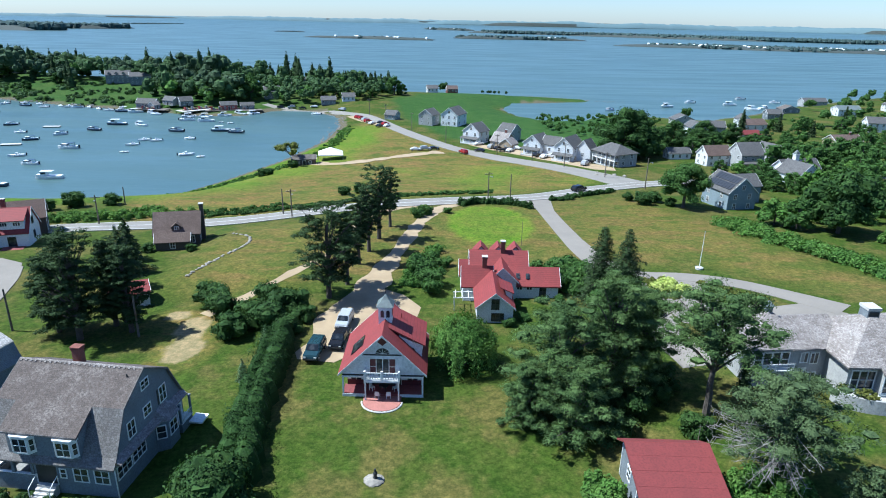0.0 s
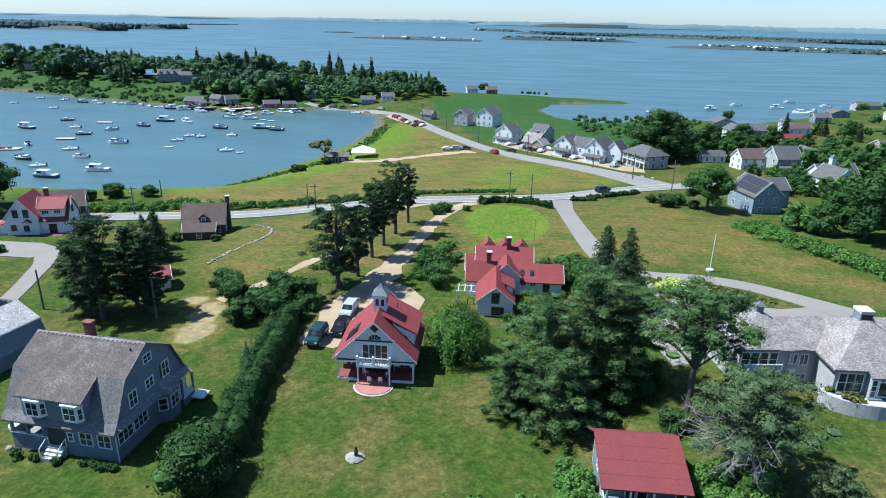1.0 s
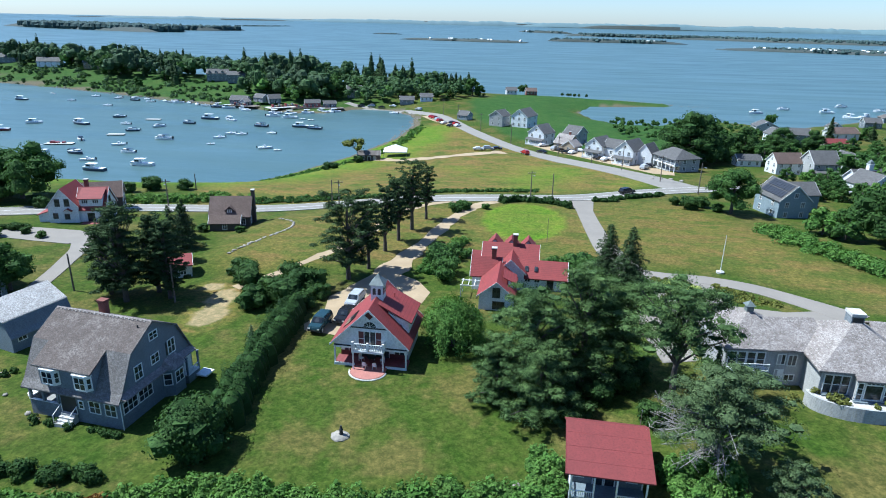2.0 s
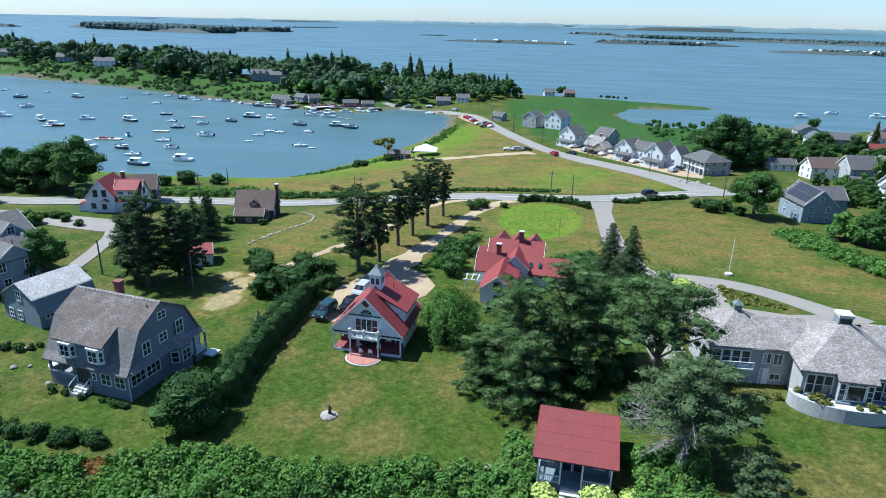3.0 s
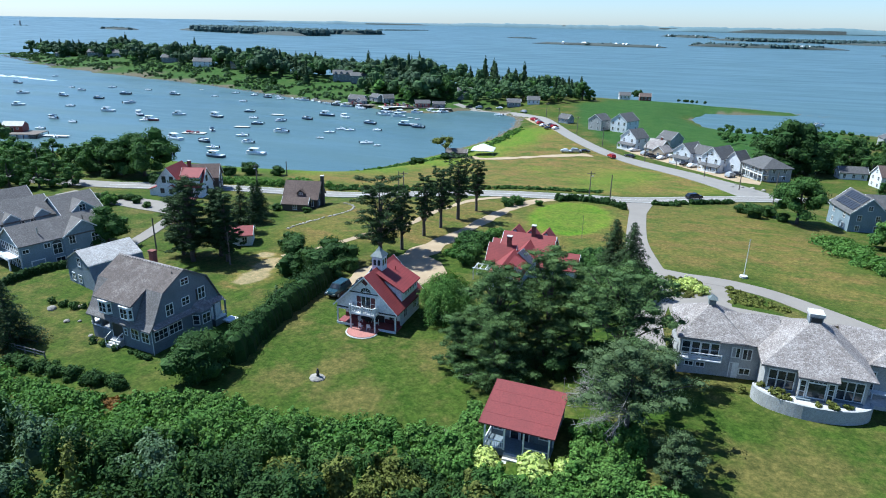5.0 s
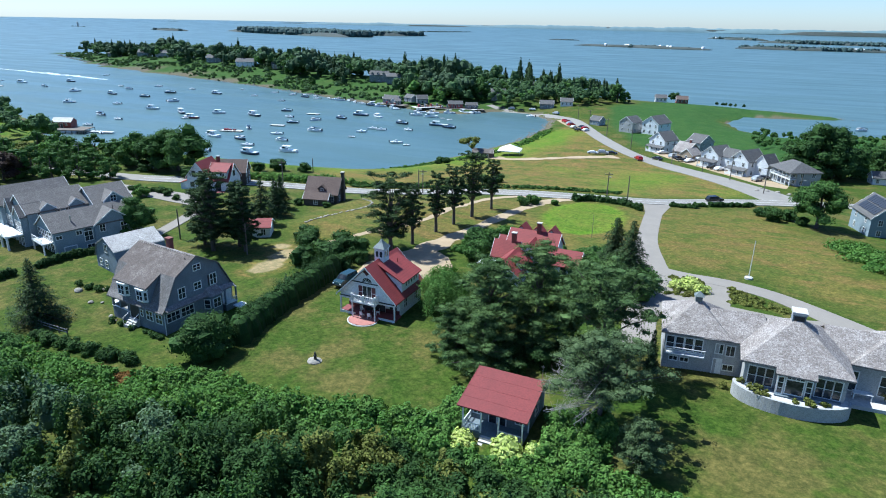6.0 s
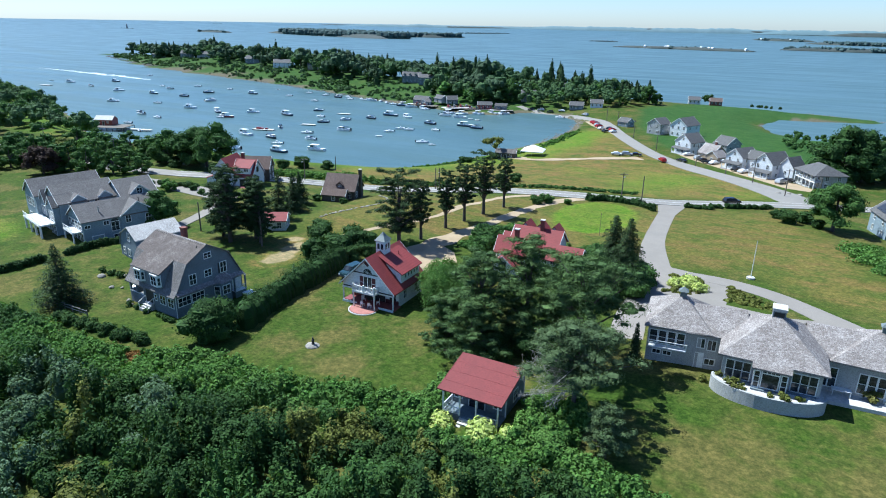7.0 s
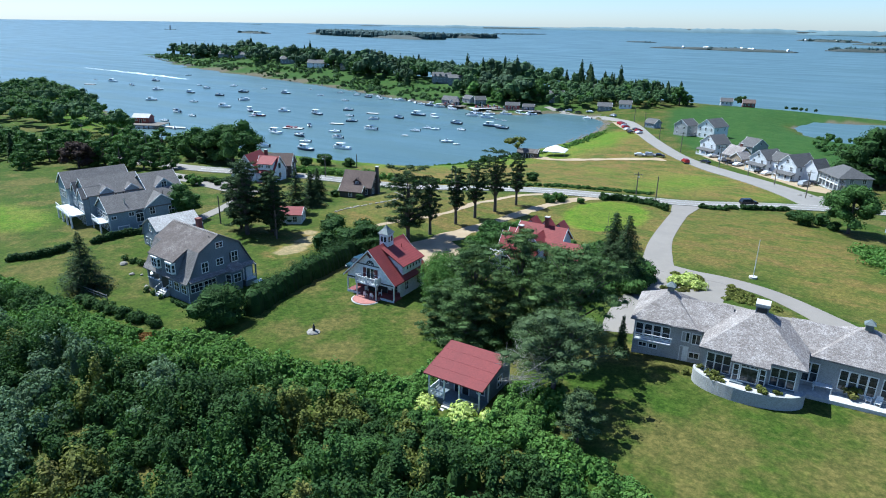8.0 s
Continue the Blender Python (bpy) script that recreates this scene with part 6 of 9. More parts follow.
# ---- the shingled gambrel house ----
def gambrel_house():
    t = thing("gambrel_house", -37.9, 55.4, 13.35, -6.5, "grey shingled gambrel house with white windows and front porch", "house")
    hx, hy = 6.2, 6.2
    eave, brk, ridge, by = 3.7, 8.05, 10.25, 3.9
    up = (ridge - brk) / by
    wallp = [(-hy, -0.6), (hy, -0.6), (hy, eave - 0.15), (by - 0.1, brk - 0.2), (0, ridge - 0.2), (-by + 0.1, brk - 0.2), (-hy, eave - 0.15)]
    part("wall", Mesh().prism(wallp, "x", -hx + 4.2, hx), GREY_SHINGLE, t)
    part("wall", Mesh().prism([(-hy + 2.6, -0.6), *wallp[1:], (-hy, eave - 0.5), (-hy + 2.6, eave - 0.5)], "x", -hx, -hx + 4.2), GREY_SHINGLE, t)
    prof = [(-hy - 0.5, eave - 0.4), (-hy + 0.2, eave + 0.45), (-by, brk), (0, ridge), (by, brk), (hy - 0.2, eave + 0.45), (hy + 0.5, eave - 0.4)]
    profile_roof(t, prof[2:5], "x", -hx - 0.35, hx + 0.25, CEDAR_BROWN, 0.18, "weathered brown-grey shingle roof")
    profile_roof(t, prof[:3], "x", -hx - 0.35, hx + 0.25, CEDAR_MID, 0.175, "paler flared lower roof", "lower_roof")
    profile_roof(t, prof[4:], "x", -hx - 0.35, hx + 0.25, CEDAR_MID, 0.175, "paler flared lower roof", "lower_roof")
    rake(t, prof, "x", hx + 0.28, CEDAR_MID, 0.2)
    rake(t, prof, "x", -hx - 0.38, CEDAR_MID, 0.2)
    ridge_cap = part("ridge_cap", Mesh().prism([(-0.16, ridge - 0.06), (0, ridge + 0.06), (0.16, ridge - 0.06)], "x", -hx - 0.34, hx + 0.24), CEDAR, t, "pale weathered ridge boards")
    for k in range(24):
        part("ridge_shingle", Mesh().prism([(-0.34, ridge - 0.16), (-0.16, ridge - 0.055), (-0.16, ridge + 0.005), (-0.34, ridge - 0.1)], "x", -hx - 0.2 + 0.52 * k, -hx - 0.02 + 0.52 * k), CEDAR, ridge_cap)
    # wide front dormer: the upper slope runs on down over it
    x0, x1 = -4.1, 3.1
    part("dormer_wall", Mesh().prism([(-hy - 0.05, eave - 0.3), (-3.0, eave), (-3.0, brk), (-hy - 0.05, ridge - up * (hy + 0.05) - 0.19)], "x", x0, x1), GREY_SHINGLE, t)
    profile_roof(t, [(-hy - 0.45, ridge - up * (hy + 0.45)), (-by - 0.003, brk)], "x", x0 - 0.3, x1 + 0.25, CEDAR_BROWN, 0.17, "weathered brown-grey dormer roof", "dormer_roof")
    part("dormer_fascia", Mesh().box(x0 - 0.3, -hy - 0.5, ridge - up * (hy + 0.45) - 0.2, x1 + 0.25, -hy - 0.455, ridge - up * (hy + 0.45) - 0.02), CEDAR_MID, t)
    for x in (-2.35, 1.95):
        bay = part("bay", Mesh().plate([(x - 1.15, -hy - 0.04), (x - 0.75, -hy - 0.6), (x + 0.75, -hy - 0.6), (x + 1.15, -hy - 0.04)], 4.25, 6.1).plate([(x - 1.3, -hy - 0.04), (x - 0.85, -hy - 0.72), (x + 0.85, -hy - 0.72), (x + 1.3, -hy - 0.04)], 6.1, 6.23), WHITE, t, "white bay window")
        window(bay, side(x, -hy - 0.605, 5.2, 0), 1.3, 1.4, 2, 2, None, "sash", False)
        for s in (-1, 1):
            window(bay, side(x + s * 0.97, -hy - 0.33, 5.2, 55 * s), 0.36, 1.2, 1, 2, None, "sash", False)
    # ground floor front: porch on the left, entry, windows on the right
    part("porch_floor", Mesh().box(-hx, -hy, -0.6, -hx + 4.18, -hy + 2.58, 0.75), PALE_SHINGLE, t, "pale porch floor")
    part("porch_wall", Mesh().box(-hx - 0.02, -hy - 0.02, -0.6, -2.0, -hy + 0.14, 1.5).box(-hx - 0.02, -hy + 0.141, -0.6, -hx + 0.14, -hy + 2.6, 1.5), GREY_SHINGLE, t, "shingled porch parapet")
    part("porch_cap", Mesh().box(-hx - 0.08, -hy - 0.08, 1.505, -1.95, -hy + 0.2, 1.57), WHITE, t)
    for x in (-hx + 0.15, -4.2, -2.2):
        post(t, x, -hy + 0.08, 1.57, 3.15, 0.28, GREY_SHINGLE)
    part("bench", Mesh().plate([(-hx - 1.2 * math.sin(a), -hy + 1.4 - 1.3 * math.cos(a)) for a in np.linspace(0.0, math.pi, 12)], 1.5, 1.7), WHITE, t, "rounded white porch rail")
    part("entry_recess", Mesh().box(-1.75, -hy - 0.03, 0.75, 0.25, -hy + 0.05, 3.1), DARK, t, "dark recessed entry")
    part("canopy", Mesh().box(-hx, -hy - 0.35, 3.16, hx - 0.1, -hy + 0.3, 3.3), GREY_SHINGLE, t)
    st = part("steps", Mesh().box(-1.7, -hy - 0.45, -0.5, 0.2, -hy - 0.04, 0.72).box(-1.7, -hy - 0.8, -0.5, 0.2, -hy - 0.452, 0.48).box(-1.7, -hy - 1.15, -0.5, 0.2, -hy - 0.802, 0.24).box(-1.8, -hy - 1.5, -0.5, 0.3, -hy - 1.152, 0.08), CONCRETE, t, "pale front steps")
    for x in (-1.8, 0.3):
        part("handrail", Mesh().tube((x, -hy - 1.4, 1.0), (x, -hy - 0.1, 1.7), 0.05, 0.05, 6).tube((x, -hy - 1.4, 0), (x, -hy - 1.4, 1.0), 0.05, 0.05, 6).tube((x, -hy - 0.1, 0.7), (x, -hy - 0.1, 1.7), 0.05, 0.05, 6), WHITE, st)
    for x in (0.95,):
        window(t, side(x, -hy, 2.0, 0), 0.5, 0.9, 1, 2)
    for x in (2.75, 4.85):
        window(t, side(x, -hy, 2.0, 0), 1.35, 1.4, 2, 2)
    # right gable end
    for y, z, w, h, c in ((0.1, 8.35, 1.2, 0.85, 2), (-2.9, 5.2, 1.1, 1.6, 2), (-0.1, 5.45, 1.2, 1.05, 2), (2.8, 5.6, 1.1, 1.7, 2)):
        window(t, side(hx, y, z, 90), w, h, c, 2)
    part("shutter", Mesh().box(hx, 1.82, 4.75, hx + 0.05, 2.08, 6.45), DARK, t)
    part("pent_roof", Mesh().prism([(hx - 0.01, 4.0), (hx + 0.75, 3.55), (hx + 0.75, 3.42), (hx - 0.01, 3.42)], "y", -hy, hy), CEDAR, t, "weathered shingled pent roof")
    for y in (-4.75, -2.3):
        window(t, side(hx, y, 2.2, 90), 2.1, 1.3, 3, 2)
    bay = part("bay", Mesh().plate([(hx - 0.01, 0.6), (hx + 1.1, 1.3), (hx + 1.1, 3.2), (hx - 0.01, 3.9)], -0.4, 3.4), GREY_SHINGLE, t)
    part("bay_roof", Mesh().add([(hx, 0.3, 3.41), (hx + 1.4, 1.15, 3.41), (hx + 1.4, 3.35, 3.41), (hx, 4.2, 3.41), (hx, 1.2, 4.5), (hx, 3.3, 4.5)], [(3, 2, 1, 0), (0, 1, 4), (1, 2, 5, 4), (2, 3, 5), (0, 4, 5, 3)]), CEDAR, bay)
    window(bay, side(hx + 1.105, 2.25, 2.1, 90), 1.3, 1.4, 2, 2)
    window(bay, side(hx + 0.53, 0.93, 2.1, 32), 0.8, 1.4, 1, 2)
    pr = part("back_porch", Mesh().box(hx + 0.01, 3.95, -0.5, hx + 1.0, 6.2, 0.9), GREY_SHINGLE, t)
    part("porch_deck", Mesh().box(hx + 0.01, 3.9, 0.905, hx + 1.05, 6.25, 0.98), WHITE, pr)
    part("porch_lining", Mesh().box(hx, 4.15, 0.99, hx + 0.03, 6.0, 2.9), WHITE, pr, "white painted porch wall")
    railing(t, (hx + 0.95, 3.95), (hx + 0.95, 6.2), 0.98, 0.8, 0.22)
    for y in (4.0, 6.15):
        post(t, hx + 0.9, y, 0.98, 3.4, 0.2, GREY_SHINGLE)
    part("landing", Mesh().box(hx + 1.06, 5.2, 0.3, hx + 2.6, 6.9, 0.5), WHITE, t, "white wooden landing")
    part("downpipe", Mesh().tube((hx + 0.08, -hy - 0.08, -0.3), (hx + 0.08, -hy - 0.08, 3.4), 0.06, 0.06, 6), WHITE, t)
    chimney(t, -1.5, 1.6, 8.4, 11.0, 0.9, 0.7, None, BRICK)
    part("vent", Mesh().tube((5.3, -1.0, 9.2), (5.3, -1.0, 10.0), 0.07, 0.07, 6), DARK, t)
    return t


gambrel_house()


def gambrel_garage():
    t = thing("gambrel_garage", -60.8, 67.4, 12.4, -15, "grey shingled gambrel garage with a pale roof", "garage")
    hx, ly = 4.4, 4.5
    eave, brk, ridge = 2.7, 4.9, 6.8
    part("wall", Mesh().prism([(-hx, -0.6), (hx, -0.6), (hx, eave), (hx - 0.9, brk - 0.15), (0, ridge - 0.15), (-hx + 0.9, brk - 0.15), (-hx, eave)], "y", -ly, ly), BLUE_SHINGLE, t)
    prof = [(-hx + 0.7, brk - 0.1), (0, ridge), (hx - 0.7, brk - 0.1)]
    profile_roof(t, prof, "y", -ly - 0.25, ly + 0.25, BLEACHED, 0.14, "pale weathered upper roof")
    for s in (-1, 1):
        p = [(s * (hx + 0.35), eave - 0.25), (s * (hx - 0.1), eave + 0.45), (s * (hx - 0.8), brk - 0.02)]
        profile_roof(t, p if s < 0 else p[::-1], "y", -ly - 0.2, ly + 0.2, GREY_SHINGLE, 0.14, "grey shingled lower roof", "lower_roof")
    window(t, side(0, -ly, 4.7, 0), 1.0, 1.5, 2, 2)
    for x in (-2.6, -0.4):
        window(t, side(x, -ly, 1.5, 0), 0.9, 1.3, 2, 2)
    window(t, side(hx, -3.0, 2.0, 90), 1.1, 0.6, 2, 1)
    part("deck", Mesh().box(hx + 0.02, -ly, -0.4, hx + 3.0, -1.5, 0.25), RED_BOARD, t, "brown board deck")


gambrel_garage()


# ---- the long grey house with pyramid roofs ----
def long_house():
    t = thing("pavilion_house", 48.3, 68.3, 16.15, 1.0, "long grey shingled house with weathered pyramid roofs and curved terrace", "house")
    # main pavilion
    part("wall", Mesh().box(-5.2, -5.6, -0.6, 5.1, 5.6, 4.64), PALE_SHINGLE, t)
    hip_roof(t, -5.35, 5.25, -5.8, 5.8, 4.85, 8.5, CEDAR, 0.45, label="weathered cedar shingle pyramid roof")
    part("bay_roof", Mesh().prism([(-7.0, 4.42), (-5.6, 5.24), (-5.6, 5.0), (-7.0, 4.22)], "x", -2.1, 2.0), CEDAR, t, "shingled roof over the glazed bay")
    bay = part("bay", Mesh().prism([(-6.62, 0.9), (-6.62, 4.2), (-5.61, 4.6), (-5.61, 0.9)], "x", -1.85, 1.75), PALE_SHINGLE, t, "glazed bay in the middle of the front")
    window(bay, side(-0.05, -6.63, 2.9, 0), 1.7, 1.7, 1, 1, None, "window", False)
    window(bay, side(-0.05, -6.64, 4.02, 0), 1.7, 0.24, 4, 1, None, "transom", False)
    for x in (-1.45, 1.35):
        window(bay, side(x, -6.63, 2.95, 0), 0.5, 2.0, 1, 3, None, "window", False)
    for x in (-4.35, -3.45, -2.55, 2.55, 3.4, 4.25):
        window(t, side(x, -5.61, 3.0, 0), 0.76, 2.2, 1, 2, None, "window", False)
    c = part("chimney", Mesh().box(-0.75, -0.3, 6.4, 0.65, 1.3, 9.0), GREY_SHINGLE, t, "wide shingled chimney")
    part("cap", Mesh().box(-0.85, -0.4, 9.005, 0.75, 1.4, 9.35), CONCRETE, c, "pale chimney cap")
    part("flue", Mesh().box(-0.6, -0.36, 8.3, 0.5, -0.305, 8.85), DARK, c, "dark louvre")
    # terrace
    n = 26
    arc = [(-0.1 + 5.85 * math.cos(a), -5.1 + 3.0 * math.sin(a)) for a in np.linspace(math.pi * 0.97, math.pi * 2.03, n)]
    part("terrace", Mesh().plate([(x * 0.99, y) for x, y in arc] + [(5.05, -4.9), (-5.15, -4.9)], -0.6, 1.64), CONCRETE, t, "pale paved terrace")
    ring_v = [q for x, y in arc for q in ((x, y, -0.8), (x, y, 1.72), (x * 1.04, y * 1.03 - 0.05, 1.72), (x * 1.04, y * 1.03 - 0.05, -0.8))]
    wall = Mesh().add(ring_v, [(4 * i + k, 4 * i + (k + 1) % 4, 4 * i + 4 + (k + 1) % 4, 4 * i + 4 + k) for i in range(n - 1) for k in range(4)] + [(0, 1, 2, 3), (4 * n - 1, 4 * n - 2, 4 * n - 3, 4 * n - 4)])
    part("terrace_wall", wall, PALE_SHINGLE, t, "curved grey terrace wall")
    part("steps", Mesh().box(-4.9, -6.1, 1.642, -1.86, -5.65, 1.82).box(1.76, -6.1, 1.642, 4.8, -5.65, 1.82).box(-1.9, -7.05, 1.642, 1.8, -6.63, 1.82), BLUE_SHINGLE, t, "blue-grey threshold step")
    # left pavilion
    lp = pose(-11.2, 2.3, 0, 0, 0, 5)
    part("wall", Mesh().box(-3.5, -4.2, -0.8, 4.4, 4.4, 4.75), PALE_SHINGLE, t, m=lp)
    hip_roof(t, -3.5, 3.7, -4.2, 4.4, 4.95, 7.9, CEDAR, 0.5, label="weathered cedar shingle pyramid roof", rot=lp)
    part("vent_cap", Mesh().box(-0.3, -0.3, 7.4, 0.5, 0.5, 8.4).add([(-0.5, -0.5, 8.4), (0.7, -0.5, 8.4), (0.7, 0.7, 8.4), (-0.5, 0.7, 8.4), (0.1, 0.1, 9.0)], [(3, 2, 1, 0), (0, 1, 4), (1, 2, 4), (2, 3, 4), (3, 0, 4)]), COPPER, t, "small roof cupola", lp)
    for x in (-2.8, -1.7, -0.6, 0.5):
        window(t, lp @ side(x, -4.21, 3.4, 0), 0.85, 1.7, 1, 2, None, "window", False)
    bal = part("balcony", Mesh().box(-3.3, -5.1, 2.2, 1.3, -4.22, 2.35), WHITE, t, "white balcony", lp)
    part("rail", Mesh().box(-3.3, -5.1, 3.1, 1.3, -5.02, 3.22).box(-3.3, -5.1, 2.7, 1.3, -5.05, 2.76).box(-3.3, -5.1, 2.36, -3.2, -5.02, 3.1).box(1.2, -5.1, 2.36, 1.3, -5.02, 3.1).box(-1.05, -5.1, 2.36, -0.95, -5.02, 3.1), WHITE, bal)
    for x in (-2.2, -0.9):
        window(t, lp @ side(x, -4.21, 1.3, 0), 0.9, 0.5, 2, 1, None, "window", False)
    for x in (2.9,):
        window(t, lp @ side(x, -4.21, 3.5, 0), 0.8, 1.2, 2, 1)
    door(t, lp @ side(2.9, -4.21, 0.1, 0), 0.9, 2.0, WHITE)
    # links and right wing
    lk = pose(-6.8, 1.9, 0, 0, 0, 7)
    part("wall", Mesh().box(-2.2, -3.4, -0.8, 3.4, 4.2, 4.7), PALE_SHINGLE, t, m=lk)
    part("roof", Mesh().prism([(-3.9, 4.85), (0.6, 7.1), (5.1, 4.85), (5.1, 4.68), (0.6, 6.9), (-3.9, 4.68)], "x", -3.6, 3.6), CEDAR, t, "weathered cedar link roof", lk)
    window(t, lk @ side(-0.3, -3.41, 3.4, 0), 0.9, 1.3, 2, 1)
    window(t, lk @ side(-0.3, -3.41, 1.1, 0), 1.1, 0.7, 2, 1)
    rp = pose(9.7, 3.3, 0, 0, 0, -2)
    part("wall", Mesh().box(-5.0, -4.2, -0.8, 6.3, 4.5, 4.4), PALE_SHINGLE, t, m=rp)
    part("roof", Mesh().prism([(-4.6, 4.5), (0.15, 6.9), (4.9, 4.5), (4.9, 4.33), (0.15, 6.7), (-4.6, 4.33)], "x", -6.4, 1.0), CEDAR, t, "weathered cedar link roof", rp)
    hip_roof(t, -3.2, 6.3, -4.4, 4.5, 4.62, 7.7, CEDAR, 0.45, 0.4, label="weathered cedar shingle pyramid roof", rot=rp)
    part("vent_cap", Mesh().box(1.15, -0.4, 7.2, 1.95, 0.4, 8.2).add([(0.95, -0.6, 8.2), (2.15, -0.6, 8.2), (2.15, 0.6, 8.2), (0.95, 0.6, 8.2), (1.55, 0, 8.8)], [(3, 2, 1, 0), (0, 1, 4), (1, 2, 4), (2, 3, 4), (3, 0, 4)]), COPPER, t, "small roof cupola", rp)
    for x in (-4.6, -3.8, -3.0, 0.0, 0.95, 1.9, 2.85, 4.2, 5.1):
        window(t, rp @ side(x, -4.21, 2.3, 0), 0.74, 2.4, 1, 2, None, "window", False)
    part("deck", Mesh().plate([(5.0, -3.3), (20, -2.7), (20, 0.0), (5.0, 0.2)], -0.5, 0.5), CONCRETE, t, "pale paved sitting terrace")
    hip_roof(t, 19.5, 26.0, 1.5, 8, 4.1, 6.2, CEDAR, 0.4, 3.0, label="weathered cedar wing roof")
    part("wall", Mesh().box(18.5, 1.2, -0.6, 26, 8, 3.95), PALE_SHINGLE, t)


long_house()

lounge = thing("garden_chair", 0, 0, 0, 0, "white garden chair on the paved terrace", "chair", "terrace chairs")
part("seat", Mesh().box(-0.3, -0.35, 0.3, 0.3, 0.4, 0.37), WHITE, lounge)
part("backrest", Mesh().box(-0.3, 0.36, 0.37, 0.3, 0.44, 1.0), WHITE, lounge)
for x in (-0.28, 0.28):
    part("arm", Mesh().box(x - 0.05, -0.35, 0.55, x + 0.05, 0.4, 0.6), WHITE, lounge)
    part("leg", Mesh().box(x - 0.04, -0.3, 0, x + 0.04, -0.22, 0.55).box(x - 0.04, 0.3, 0, x + 0.04, 0.38, 0.55), WHITE, lounge)
for i, (x, y, a) in enumerate(((60.6, 71.4, 10), (61.6, 71.2, -15), (62.7, 71.3, 5), (63.8, 71.2, -5))):
    place(lounge, x, y - 4.2, 16.65, a, i == 0)
tt = thing("garden_table", 56.0, 67.2, 16.65, 4, "pale rectangular garden table on the terrace", "table")
part("tabletop", Mesh().box(-1.0, -0.5, 0.7, 1.0, 0.5, 0.76), WHITE, tt)
for x in (-0.9, 0.9):
    for y in (-0.42, 0.42):
        part("leg", Mesh().box(x - 0.05, y - 0.05, 0, x + 0.05, y + 0.05, 0.7), WHITE, tt)
pot_bush = shrub(RNG, 0.7, 0.9, 0.13, L_OLIVE, name="terrace_shrub", label="low yellow-green shrub behind the terrace wall", per=40, clumps=10)
for i, (x, y, s, z) in enumerate(((44.6, 65.2, 1.3, 15.9), (45.5, 64.8, 0.9, 15.9), (48.6, 64.5, 0.7, 15.9), (50.0, 64.6, 1.1, 15.9), (51.6, 65.2, 0.8, 15.9), (43.3, 66.8, 1.0, 15.9), (41.4, 67.4, 0.9, 14.4), (59.0, 71.3, 1.6, 14.95))):
    m = pose(x * 1.0, y - 3.9, z + 1.75, 0, 0, 50 * i) @ Matrix.Diagonal((s, s, s, 1))
    if i:
        copy_thing(pot_bush, m)
    else:
        first_m = m
pot_bush.matrix_basis = first_m


# ---- the red-roofed cottage by the thicket ----
def cottage():
    t = thing("cottage", 19.1, 49.5, 14.2, -1, "small grey cottage with a faded red roof and white porch", "cottage")
    part("wall", Mesh().prism([(-2.6, -1.0), (3.0, -1.0), (3.0, 3.5), (1.1, 4.7), (-2.6, 3.85)], "x", -3.4, 3.4), GREY_SHINGLE, t)
    for x in (-3.4, 3.4):
        for y in (-2.6, 2.9):
            part("corner_board", Mesh().box(x - 0.07, y - 0.06, -0.9, x + 0.07, y + 0.08, 3.4), WHITE, t)
    prof = [(-5.35, 3.45), (1.1, 4.95), (3.4, 3.6)]
    profile_roof(t, prof, "x", -3.95, 3.95, RED_SHED, 0.14, "faded red roll roof with dark seams")
    rake(t, prof, "x", -3.98, RED_SHED, 0.18)
    rake(t, prof, "x", 3.98, RED_SHED, 0.18)
    for y, z in ((-3.75, 3.825), (-2.1, 4.21), (-0.45, 4.59)):
        part("seam", Mesh().box(-3.9, y - 0.035, z - 0.05, 3.9, y + 0.035, z + 0.006), RED_SHED, t, "faded roof seam")
    part("porch_floor", Mesh().box(-3.5, -5.0, -1.0, 3.5, -2.61, 0.45), BLUE_SHINGLE, t, "blue-grey porch boards")
    for x in (-3.4, -1.3, 0.75, 3.4):
        post(t, x, -4.9, 0.45, 3.28, 0.16)
    part("beam", Mesh().box(-3.5, -4.97, 3.1, 3.5, -4.83, 3.279), WHITE, t)
    railing(t, (-3.35, -4.9), (-1.35, -4.9), 0.45, 0.9, 0.18)
    railing(t, (0.8, -4.9), (3.35, -4.9), 0.45, 0.9, 0.18)
    railing(t, (-3.4, -4.85), (-3.4, -2.65), 0.45, 0.9, 0.18)
    part("steps", Mesh().box(-1.2, -5.4, -1.0, 0.65, -5.01, 0.25).box(-1.2, -5.8, -1.0, 0.65, -5.402, 0.02).box(-1.2, -6.2, -1.0, 0.65, -5.802, -0.2), CONCRETE, t)
    for x in (-0.75, 0.35):
        door(t, side(x, -2.61, 0.45, 0), 0.85, 2.0, glazed=True)
    for x in (-2.6, 2.4):
        window(t, side(x, -2.61, 1.8, 0), 0.9, 1.2, 2, 2)
    window(t, side(-3.4, 0.2, 1.9, -90), 1.1, 1.2, 2, 2)
    window(t, side(3.4, 0.2, 1.9, 90), 1.1, 1.3, 2, 2)
    part("aerial", Mesh().tube((3.3, 2.0, 4.2), (3.3, 2.0, 6.4), 0.03, 0.02, 5).tube((3.1, 2.0, 6.2), (3.5, 2.0, 6.2), 0.015, 0.015, 4), METAL, t, "thin metal aerial")


cottage()


